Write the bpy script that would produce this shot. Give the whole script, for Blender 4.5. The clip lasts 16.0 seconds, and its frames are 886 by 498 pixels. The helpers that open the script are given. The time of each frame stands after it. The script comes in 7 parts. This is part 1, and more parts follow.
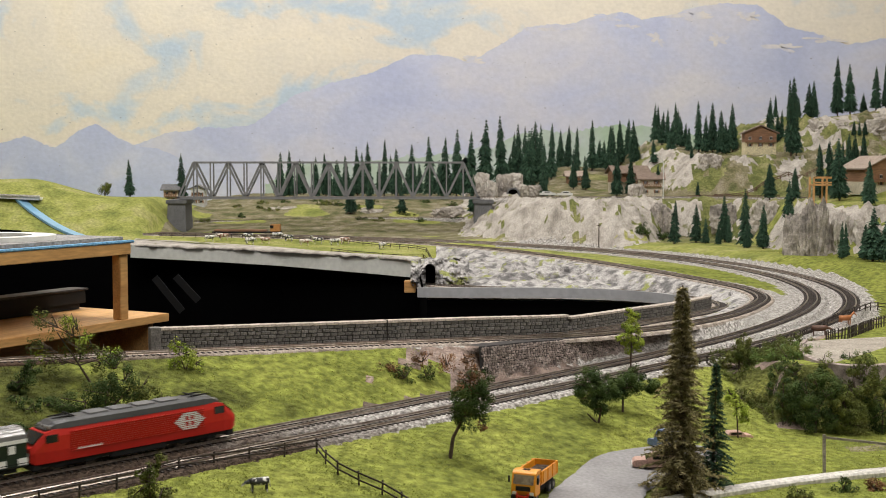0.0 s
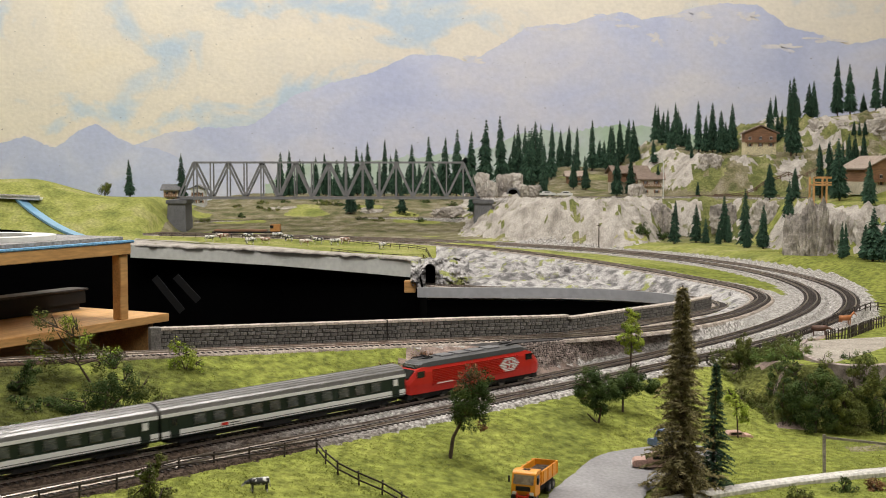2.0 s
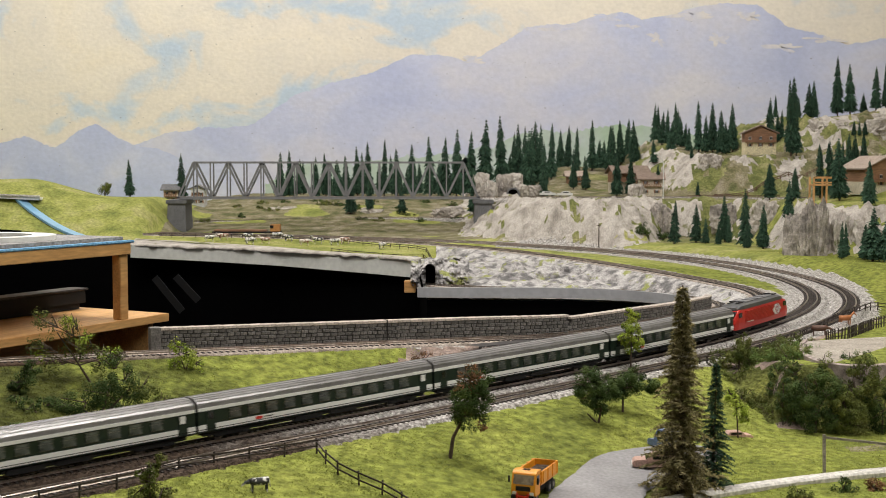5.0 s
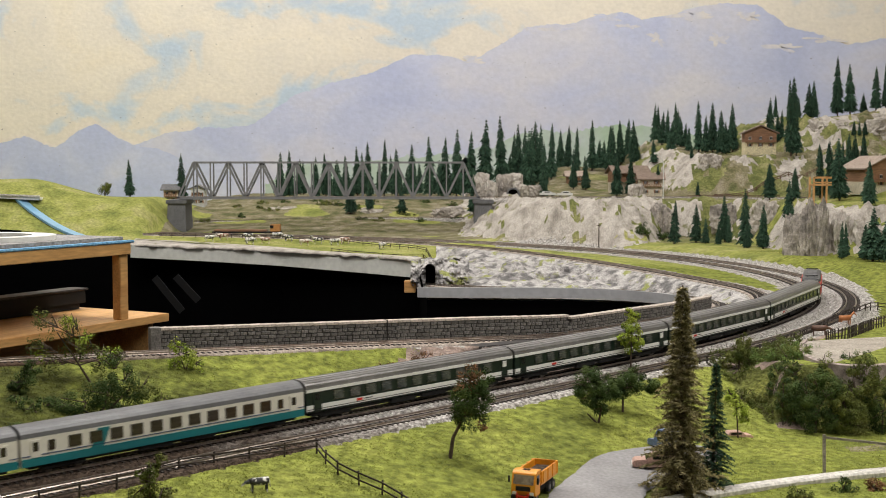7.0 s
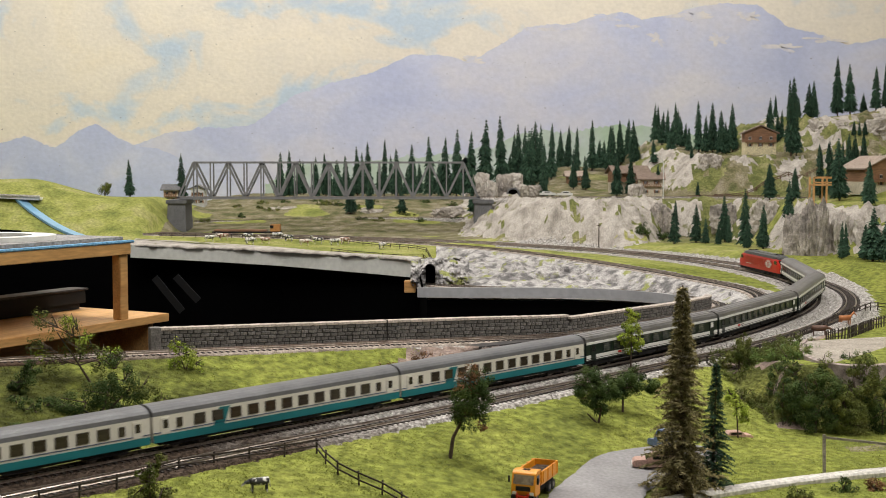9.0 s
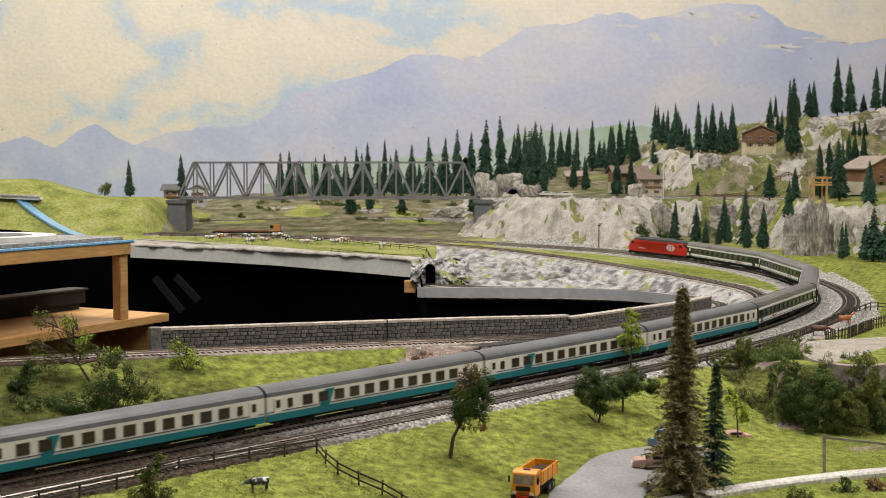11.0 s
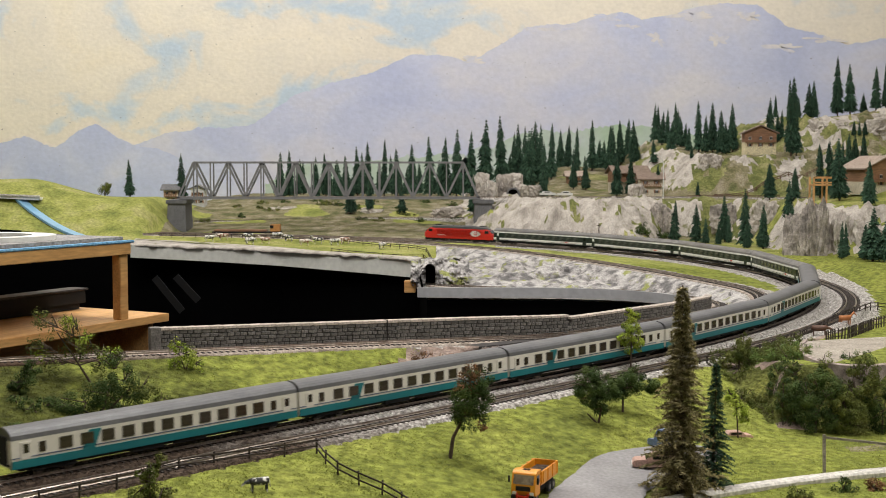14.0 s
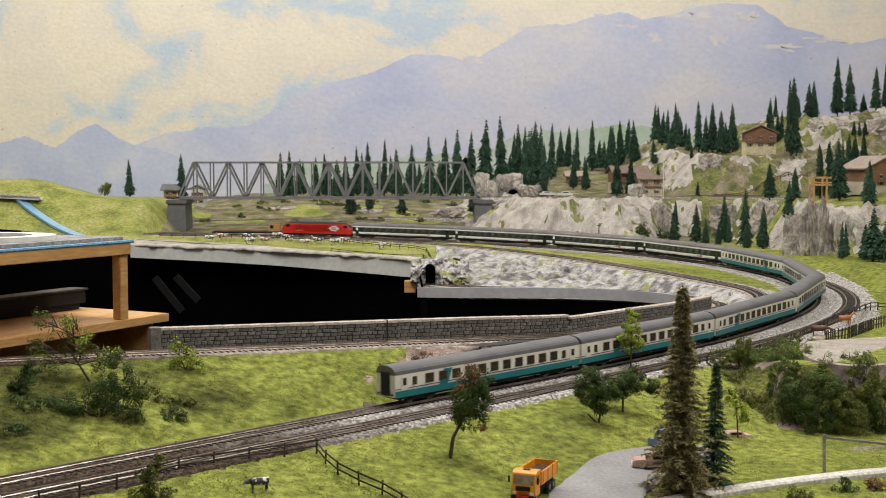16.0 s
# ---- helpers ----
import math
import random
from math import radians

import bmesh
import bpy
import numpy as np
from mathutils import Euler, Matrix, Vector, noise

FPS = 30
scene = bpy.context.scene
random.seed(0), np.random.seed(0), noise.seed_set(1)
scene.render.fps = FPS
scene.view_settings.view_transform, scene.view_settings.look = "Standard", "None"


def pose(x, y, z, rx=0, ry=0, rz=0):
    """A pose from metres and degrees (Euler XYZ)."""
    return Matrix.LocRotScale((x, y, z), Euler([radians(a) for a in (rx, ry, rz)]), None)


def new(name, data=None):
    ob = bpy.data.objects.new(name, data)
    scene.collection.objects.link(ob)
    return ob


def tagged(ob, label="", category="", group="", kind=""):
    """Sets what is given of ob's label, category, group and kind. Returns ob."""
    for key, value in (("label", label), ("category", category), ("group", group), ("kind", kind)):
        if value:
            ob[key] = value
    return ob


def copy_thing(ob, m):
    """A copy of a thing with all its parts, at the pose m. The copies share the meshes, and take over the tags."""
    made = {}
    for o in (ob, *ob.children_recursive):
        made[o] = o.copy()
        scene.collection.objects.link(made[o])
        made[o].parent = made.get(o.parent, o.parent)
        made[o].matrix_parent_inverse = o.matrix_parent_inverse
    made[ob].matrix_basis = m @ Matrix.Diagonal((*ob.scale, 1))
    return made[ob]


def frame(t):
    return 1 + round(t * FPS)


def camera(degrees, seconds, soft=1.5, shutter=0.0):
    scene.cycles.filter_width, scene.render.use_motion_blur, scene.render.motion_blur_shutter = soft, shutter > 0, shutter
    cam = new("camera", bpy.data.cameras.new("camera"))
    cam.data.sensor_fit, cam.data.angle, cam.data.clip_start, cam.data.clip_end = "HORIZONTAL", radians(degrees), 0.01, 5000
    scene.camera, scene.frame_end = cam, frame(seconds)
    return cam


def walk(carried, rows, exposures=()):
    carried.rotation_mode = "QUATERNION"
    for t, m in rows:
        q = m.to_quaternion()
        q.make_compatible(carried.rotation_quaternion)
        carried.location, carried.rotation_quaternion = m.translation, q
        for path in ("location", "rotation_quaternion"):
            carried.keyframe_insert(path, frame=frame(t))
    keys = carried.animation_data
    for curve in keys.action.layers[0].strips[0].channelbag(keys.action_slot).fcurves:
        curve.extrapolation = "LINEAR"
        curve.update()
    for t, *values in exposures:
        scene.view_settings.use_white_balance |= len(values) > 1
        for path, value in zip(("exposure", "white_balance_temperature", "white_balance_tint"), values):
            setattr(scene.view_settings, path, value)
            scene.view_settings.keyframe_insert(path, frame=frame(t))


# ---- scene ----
cam = camera(39.3, 16.0, soft=0.85, shutter=0.4)
cam.data.dof.use_dof, cam.data.dof.focus_distance, cam.data.dof.aperture_fstop = True, 1.85, 25.0
EYE = (0.0, 0.0, 0.2585)
VIEW = pose(EYE[0], EYE[1], EYE[2], 90 - 3.70, 0, 0)
walk(cam, [(0.0, VIEW), (16.0, VIEW)], exposures=[(0.0, 0.0), (16.0, 0.0)])

# ---- light: a hall with ceiling lamps ----
world = bpy.data.worlds.new("hall_air")
world.use_nodes = True
world.node_tree.nodes["Background"].inputs["Color"].default_value = (1.0, 0.98, 0.97, 1)
world.node_tree.nodes["Background"].inputs["Strength"].default_value = 0.32
scene.world = world


def ceiling_lamp(x, y, z, sx, sy, watts, tilt=0):
    data = bpy.data.lights.new("ceiling_lamp", "AREA")
    data.shape, data.size, data.size_y, data.energy, data.color = "RECTANGLE", sx, sy, watts, (1.0, 0.965, 0.935)
    ob = new("ceiling_lamp", data)
    ob.matrix_world = pose(x, y, z, tilt)
    return ob


ceiling_lamp(1.4, -0.5, 2.3, 2.4, 0.6, 53)
ceiling_lamp(0.75, 1.3, 2.35, 2.0, 0.3, 44)
ceiling_lamp(-1.0, 2.1, 2.35, 2.4, 0.3, 60)
# Unseen wall washer, added to brighten the painted backdrop.
ceiling_lamp(-0.5, 4.15, 2.35, 5.0, 0.3, 58.5, 28)

# ---- materials ----


def material(name, c1, c2=None, c3=None, scale=40.0, rough=0.75, metal=0.0, bump=0.0, bscale=None, fine=0.35, spread=0.18,
             island=0.0, per_object=0.0, stretch=None):
    """Colour varied at two scales, with fine relief."""
    m = bpy.data.materials.new(name)
    m.use_nodes = True
    t = m.node_tree
    n, l = t.nodes, t.links
    b = n["Principled BSDF"]
    b.inputs["Roughness"].default_value, b.inputs["Metallic"].default_value = rough, metal
    c2 = c2 or tuple(v * 0.75 for v in c1)
    co = n.new("ShaderNodeTexCoord")
    mp = n.new("ShaderNodeMapping")
    if stretch:
        mp.inputs["Scale"].default_value = stretch
    l.new(co.outputs["Object"], mp.inputs["Vector"])
    big = n.new("ShaderNodeTexNoise")
    big.inputs["Scale"].default_value, big.inputs["Detail"].default_value = scale, 6.0
    l.new(mp.outputs[0], big.inputs["Vector"])
    ramp = n.new("ShaderNodeValToRGB")
    ramp.color_ramp.elements[0].position, ramp.color_ramp.elements[1].position = 0.5 - spread, 0.5 + spread
    ramp.color_ramp.elements[0].color, ramp.color_ramp.elements[1].color = (*c2, 1), (*c1, 1)
    if c3:
        e = ramp.color_ramp.elements.new(0.5)
        e.color = (*c1, 1)
        ramp.color_ramp.elements[2].color = (*c3, 1)
    l.new(big.outputs["Fac"], ramp.inputs[0])
    small = n.new("ShaderNodeTexNoise")
    small.inputs["Scale"].default_value, small.inputs["Detail"].default_value = scale * 9, 4.0
    l.new(mp.outputs[0], small.inputs["Vector"])
    fr = n.new("ShaderNodeMapRange")
    fr.inputs["From Min"].default_value, fr.inputs["From Max"].default_value = 0.3, 0.7
    fr.inputs["To Min"].default_value, fr.inputs["To Max"].default_value = 1 - fine, 1 + fine
    l.new(small.outputs["Fac"], fr.inputs["Value"])
    out = fr.outputs[0]
    for amount, node, socket in ((island, "ShaderNodeNewGeometry", "Random Per Island"), (per_object, "ShaderNodeObjectInfo", "Random")):
        if amount:
            g = n.new(node)
            r = n.new("ShaderNodeMapRange")
            r.inputs["To Min"].default_value, r.inputs["To Max"].default_value = 1 - amount, 1 + amount
            l.new(g.outputs[socket], r.inputs["Value"])
            mu = n.new("ShaderNodeMath")
            mu.operation = "MULTIPLY"
            l.new(out, mu.inputs[0])
            l.new(r.outputs[0], mu.inputs[1])
            out = mu.outputs[0]
    mix = n.new("ShaderNodeVectorMath")
    mix.operation = "SCALE"
    l.new(ramp.outputs[0], mix.inputs[0])
    l.new(out, mix.inputs["Scale"])
    l.new(mix.outputs[0], b.inputs["Base Color"])
    if bump:
        bn = n.new("ShaderNodeTexNoise")
        bn.inputs["Scale"].default_value, bn.inputs["Detail"].default_value = bscale or scale * 5, 6.0
        l.new(mp.outputs[0], bn.inputs["Vector"])
        bp = n.new("ShaderNodeBump")
        bp.inputs["Strength"].default_value, bp.inputs["Distance"].default_value = 0.9, bump
        l.new(bn.outputs["Fac"], bp.inputs["Height"])
        l.new(bp.outputs[0], b.inputs["Normal"])
    return m


GRASS = material("grass_flock", (0.205, 0.230, 0.048), (0.135, 0.155, 0.034), (0.26, 0.275, 0.062), scale=11, rough=0.95, bump=0.006, bscale=150, fine=0.5, spread=0.24)
GRASS_DARK = material("dark_olive_flock", (0.120, 0.128, 0.034), (0.060, 0.066, 0.018), (0.185, 0.190, 0.048), scale=22, rough=0.95, bump=0.006, bscale=150, fine=0.5)
GRASS_FAR = material("pale_grass_flock", (0.29, 0.305, 0.082), (0.17, 0.195, 0.052), (0.36, 0.345, 0.14), scale=14, rough=0.95, bump=0.003, bscale=200, fine=0.3)
GRASS_HILL = material("olive_hill_flock", (0.185, 0.195, 0.070), (0.10, 0.115, 0.040), (0.27, 0.255, 0.12), scale=20, rough=0.95, bump=0.004, bscale=160, fine=0.4)
GRASS_BLADE = material("grass_fibre", (0.30, 0.325, 0.068), (0.20, 0.22, 0.048), (0.37, 0.38, 0.10), scale=9, rough=0.9, island=0.28, fine=0.2)
SCRUB = material("scrub_ground", (0.19, 0.17, 0.095), (0.10, 0.11, 0.045), (0.30, 0.265, 0.19), scale=24, rough=0.95, bump=0.004, bscale=160, fine=0.4)
ROCK = material("plaster_rock", (0.43, 0.39, 0.345), (0.27, 0.242, 0.21), (0.54, 0.50, 0.45), scale=22, rough=0.9, bump=0.006, bscale=60, fine=0.26, spread=0.20, stretch=(1.5, 1.5, 0.7))
ROCK_GREY = material("grey_plaster_rock", (0.38, 0.36, 0.35), (0.15, 0.143, 0.14), (0.52, 0.50, 0.48), scale=44, rough=0.85, bump=0.007, bscale=110, fine=0.45, spread=0.12)
ROCK_BROWN = material("brown_cork_rock", (0.24, 0.175, 0.145), (0.10, 0.072, 0.058), (0.36, 0.28, 0.235), scale=40, rough=0.9, bump=0.006, bscale=120)
BALLAST = material("ballast", (0.36, 0.335, 0.31), (0.17, 0.155, 0.142), (0.60, 0.575, 0.54), scale=240, rough=0.9, bump=0.003, bscale=420, fine=0.5, spread=0.13)
EARTH = material("earth_bed", (0.33, 0.28, 0.235), (0.18, 0.15, 0.125), (0.46, 0.40, 0.35), scale=90, rough=0.95, bump=0.002, bscale=300, fine=0.5)


def moss(m, colour=(0.30, 0.34, 0.08), scale=20.0, start=0.585):
    """Ragged yellow-green moss patches over a rock."""
    n, l = m.node_tree.nodes, m.node_tree.links
    b = n["Principled BSDF"]
    old = b.inputs["Base Color"].links[0].from_socket
    co = n.new("ShaderNodeTexCoord")
    no = n.new("ShaderNodeTexNoise")
    no.inputs["Scale"].default_value, no.inputs["Detail"].default_value, no.inputs["Roughness"].default_value = scale, 7, 0.65
    l.new(co.outputs["Object"], no.inputs["Vector"])
    mr = n.new("ShaderNodeMapRange")
    mr.inputs["From Min"].default_value, mr.inputs["From Max"].default_value = start, start + 0.06
    l.new(no.outputs["Fac"], mr.inputs["Value"])
    mix = n.new("ShaderNodeMix")
    mix.data_type = "RGBA"
    l.new(mr.outputs[0], mix.inputs[0])
    l.new(old, mix.inputs[6])
    mix.inputs[7].default_value = (*colour, 1)
    l.new(mix.outputs[2], b.inputs["Base Color"])


def dim_mossy_turf(m, tint=(0.44, 0.43, 0.48)):
    """Ragged dark patches at the western end: mossy turf plus weaker light painted in."""
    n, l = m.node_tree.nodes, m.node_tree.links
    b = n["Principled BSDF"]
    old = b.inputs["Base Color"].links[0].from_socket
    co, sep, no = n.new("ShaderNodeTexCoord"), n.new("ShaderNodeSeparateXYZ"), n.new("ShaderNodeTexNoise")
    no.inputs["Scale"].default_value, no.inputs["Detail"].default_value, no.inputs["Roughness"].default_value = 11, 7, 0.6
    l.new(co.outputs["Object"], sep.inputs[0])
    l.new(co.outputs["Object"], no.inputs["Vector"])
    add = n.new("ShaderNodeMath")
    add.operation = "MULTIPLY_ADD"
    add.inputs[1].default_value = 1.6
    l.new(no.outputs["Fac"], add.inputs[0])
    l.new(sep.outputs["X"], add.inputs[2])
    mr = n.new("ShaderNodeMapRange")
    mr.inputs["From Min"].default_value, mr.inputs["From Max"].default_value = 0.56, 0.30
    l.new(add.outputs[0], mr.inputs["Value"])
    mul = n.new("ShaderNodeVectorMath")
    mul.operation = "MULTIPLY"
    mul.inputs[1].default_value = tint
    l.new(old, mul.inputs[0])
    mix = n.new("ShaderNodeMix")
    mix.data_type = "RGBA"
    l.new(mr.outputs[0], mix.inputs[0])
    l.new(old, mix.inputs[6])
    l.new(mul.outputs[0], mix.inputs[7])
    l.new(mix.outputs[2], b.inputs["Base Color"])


def brown_straight(m):
    """Bed colour browner and darker on the straight, clearing towards the curve."""
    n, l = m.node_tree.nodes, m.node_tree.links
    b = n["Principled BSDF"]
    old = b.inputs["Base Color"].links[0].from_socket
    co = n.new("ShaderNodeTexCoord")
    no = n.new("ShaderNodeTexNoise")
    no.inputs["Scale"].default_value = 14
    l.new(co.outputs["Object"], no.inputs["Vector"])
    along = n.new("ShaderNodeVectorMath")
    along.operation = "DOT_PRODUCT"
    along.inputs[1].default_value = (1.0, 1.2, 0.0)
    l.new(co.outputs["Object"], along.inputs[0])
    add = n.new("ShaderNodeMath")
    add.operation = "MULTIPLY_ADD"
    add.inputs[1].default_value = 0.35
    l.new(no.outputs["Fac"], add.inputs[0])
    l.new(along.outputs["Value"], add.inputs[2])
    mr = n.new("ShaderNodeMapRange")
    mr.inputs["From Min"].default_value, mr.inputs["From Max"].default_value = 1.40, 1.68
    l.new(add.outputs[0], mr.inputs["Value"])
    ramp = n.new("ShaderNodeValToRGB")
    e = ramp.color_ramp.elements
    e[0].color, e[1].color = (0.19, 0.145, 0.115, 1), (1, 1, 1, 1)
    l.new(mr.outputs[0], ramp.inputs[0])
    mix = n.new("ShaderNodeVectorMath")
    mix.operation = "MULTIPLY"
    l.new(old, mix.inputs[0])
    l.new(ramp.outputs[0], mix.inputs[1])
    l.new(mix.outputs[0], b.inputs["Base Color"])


STONE_CHIP = material("ballast_chip", (0.44, 0.415, 0.39), (0.22, 0.20, 0.185), scale=60, rough=0.85, island=0.6)
brown_straight(BALLAST)
dim_mossy_turf(GRASS)
dim_mossy_turf(GRASS_BLADE)
brown_straight(STONE_CHIP)
brown_straight(EARTH)
moss(ROCK_GREY, (0.28, 0.30, 0.09), 24.0, 0.565)
moss(ROCK, (0.20, 0.20, 0.10), 19.0, 0.61)
RAIL = material("rail_steel", (0.50, 0.44, 0.39), (0.30, 0.24, 0.20), scale=60, rough=0.32, metal=0.85)
SLEEPER = material("sleeper_plastic", (0.052, 0.040, 0.034), (0.030, 0.024, 0.021), scale=80, rough=0.7, island=0.25)
# Cloth blackened so the opening stays dark; also paints dark bores and shelf back.
CLOTH_AND_DARK = material("black_cloth_and_dark", (0.0012, 0.0012, 0.0014), (0.0006, 0.0006, 0.0008), scale=5, rough=1.0, fine=0.2)
CLOTH_AND_DARK.node_tree.nodes["Principled BSDF"].inputs["Specular IOR Level"].default_value = 0.03
GREY_BOARD = material("grey_painted_board", (0.74, 0.74, 0.69), (0.66, 0.66, 0.61), scale=8, rough=0.6, fine=0.08, bump=0.001, bscale=40)
DECK_GREY = material("grey_deck_board", (0.42, 0.42, 0.43), (0.33, 0.33, 0.34), scale=9, rough=0.6, fine=0.1)
WOOD = material("pine_wood", (0.62, 0.36, 0.14), (0.46, 0.24, 0.08), scale=14, rough=0.55, fine=0.2, stretch=(0.35, 3, 3))
WALL_STONE = material("parapet_stone", (0.175, 0.165, 0.150), (0.09, 0.083, 0.076), scale=90, rough=0.85, per_object=0.25, island=0.2, bump=0.0012)
WALL_CAP = material("parapet_cap", (0.54, 0.47, 0.41), (0.42, 0.36, 0.31), scale=60, rough=0.85, per_object=0.12)
MORTAR = material("dark_mortar", (0.045, 0.040, 0.038), scale=60, rough=0.9)
PLASTER = material("hall_plaster", (0.62, 0.58, 0.52), (0.55, 0.52, 0.47), scale=2, rough=0.8, fine=0.05)
BLUE_EDGE = material("blue_styrofoam", (0.20, 0.42, 0.62), (0.14, 0.32, 0.50), scale=30, rough=0.8)

# ---- mesh helpers ----


def mesh_object(name, verts, faces, mat, parent=None, label="", mats=None, index=None, smooth=False):
    me = bpy.data.meshes.new(name)
    me.from_pydata([tuple(v) for v in verts], [], [tuple(f) for f in faces])
    for m in (mats or [mat]):
        me.materials.append(m)
    if index is not None:
        me.polygons.foreach_set("material_index", index)
    if smooth:
        me.polygons.foreach_set("use_smooth", [True] * len(me.polygons))
    me.update()
    ob = new(name, me)
    if parent:
        ob.parent = parent
    return tagged(ob, label)


def part(name, bm, mat, parent=None, label="", smooth=False):
    """Links a bmesh as one mesh object under a thing or a part."""
    me = bpy.data.meshes.new(name)
    bm.to_mesh(me)
    bm.free()
    me.materials.append(mat)
    if smooth:
        me.polygons.foreach_set("use_smooth", [True] * len(me.polygons))
    ob = new(name, me)
    if parent:
        ob.parent = parent
    return tagged(ob, label)


def shared(name, me, parent, m):
    """Another object on the same mesh, at the pose m in its parent."""
    ob = new(name, me)
    ob.parent = parent
    ob.matrix_basis = m
    return ob


def box(bm, x0, x1, y0, y1, z0, z1, bevel=0.0):
    m = Matrix.Translation(((x0 + x1) / 2, (y0 + y1) / 2, (z0 + z1) / 2)) @ Matrix.Diagonal((x1 - x0, y1 - y0, z1 - z0, 1))
    r = bmesh.ops.create_cube(bm, size=1, matrix=m)
    if bevel:
        es = list({e for v in r["verts"] for e in v.link_edges})
        bmesh.ops.bevel(bm, geom=es, offset=bevel, segments=2, affect="EDGES")
    return bm


def boxes(*specs, bevel=0.0):
    bm = bmesh.new()
    for s in specs:
        box(bm, *s, bevel=bevel)
    return bm


def beam(bm, a, b, w, h=None):
    """A straight bar from a to b."""
    a, b = Vector(a), Vector(b)
    d = b - a
    q = d.to_track_quat("X", "Z").to_matrix().to_4x4()
    m = Matrix.Translation((a + b) / 2) @ q @ Matrix.Diagonal((d.length, w, h or w, 1))
    bmesh.ops.create_cube(bm, size=1, matrix=m)
    return bm


def rod(bm, a, b, r0, r1=None, seg=8):
    a, b = Vector(a), Vector(b)
    d = b - a
    q = d.to_track_quat("Z", "Y").to_matrix().to_4x4()
    bmesh.ops.create_cone(bm, cap_ends=True, segments=seg, radius1=r0, radius2=r0 if r1 is None else r1, depth=d.length,
                          matrix=Matrix.Translation((a + b) / 2) @ q)
    return bm


def loft(sections, closed=True, caps=True):
    """A bmesh through rings of equal point counts."""
    bm = bmesh.new()
    rings = [[bm.verts.new(p) for p in s] for s in sections]
    n = len(rings[0])
    for r0, r1 in zip(rings, rings[1:]):
        for i in range(n if closed else n - 1):
            j = (i + 1) % n
            bm.faces.new((r0[i], r0[j], r1[j], r1[i]))
    if caps and closed:
        bm.faces.new(rings[0])
        bm.faces.new(rings[-1])
    bmesh.ops.recalc_face_normals(bm, faces=bm.faces)
    return bm


def empty(name, label, category, m=None, group="", kind=""):
    ob = new(name)
    ob.empty_display_size = 0.02
    if m is not None:
        ob.matrix_basis = m
    return tagged(ob, label, category, group, kind)


# ---- the tracks' lines ----
STEP = 0.01
SPEED = 0.2152
GRADE = 0.02


def main_line():
    """Arc length, place and heading of the line on which the train runs."""
    s = np.arange(-4.2, 4.6, STEP)
    k = np.interp(s, [-1.6, 0, 0.8, 1.2, 1.5, 1.8, 2.1, 2.5, 3.0, 4.0], [0.0, -0.0209, 0.7153, 1.2142, 0.8908, 0.958, 1.0047, 0.7899, 0.5232, 0.2565])
    th = np.concatenate([[0], np.cumsum((k[1:] + k[:-1]) / 2 * STEP)])
    i0 = int(np.argmin(abs(s)))
    th = th - th[i0] + 0.7295
    x = np.concatenate([[0], np.cumsum((np.cos(th)[1:] + np.cos(th)[:-1]) / 2 * STEP)])
    y = np.concatenate([[0], np.cumsum((np.sin(th)[1:] + np.sin(th)[:-1]) / 2 * STEP)])
    return s, np.stack([x - x[i0] + 0.0074, y - y[i0] + 1.4047, GRADE * s], 1), th


LINE_S, LINE, LINE_TH = main_line()
SHIFT = np.interp(LINE_S, [0.8, 1.5], [0.010, -0.007])
LINE[:, 0] -= np.sin(LINE_TH) * SHIFT
LINE[:, 1] += np.cos(LINE_TH) * SHIFT


def on_line(s):
    return Vector([float(np.interp(s, LINE_S, LINE[:, i])) for i in range(3)])


def spline(points, step=STEP):
    """An evenly stepped smooth line through waypoints."""
    p = np.array(points, float)
    p = np.vstack([2 * p[0] - p[1], p, 2 * p[-1] - p[-2]])
    out = []
    for i in range(1, len(p) - 2):
        for t in np.linspace(0, 1, 24, endpoint=False):
            a, b, c, d = p[i - 1:i + 3]
            out.append(0.5 * (2 * b + (c - a) * t + (2 * a - 5 * b + 4 * c - d) * t ** 2 + (3 * b - a - 3 * c + d) * t ** 3))
    out = np.array(out + [p[-2]])
    d = np.concatenate([[0], np.cumsum(np.linalg.norm(np.diff(out, axis=0), axis=1))])
    s = np.arange(0, d[-1], step)
    return np.stack([np.interp(s, d, out[:, i]) for i in range(out.shape[1])], 1)


def side(line, off, dz=0.0):
    """The line shifted to its left by off."""
    g = np.gradient(line[:, :2], axis=0)
    g /= np.linalg.norm(g, axis=1)[:, None] + 1e-9
    r = line.copy()
    r[:, 0] -= g[:, 1] * off
    r[:, 1] += g[:, 0] * off
    r[:, 2] += dz
    return r


GAP = np.interp(LINE_S, [-0.5, 0.3, 0.9, 1.4, 2.2], [0.052, 0.052, 0.066, 0.066, 0.056]) + 0.6 * SHIFT
LINE_OUT = side(LINE, -1.0)
LINE_OUT[:, :2] = LINE[:, :2] + (LINE_OUT[:, :2] - LINE[:, :2]) * GAP[:, None]
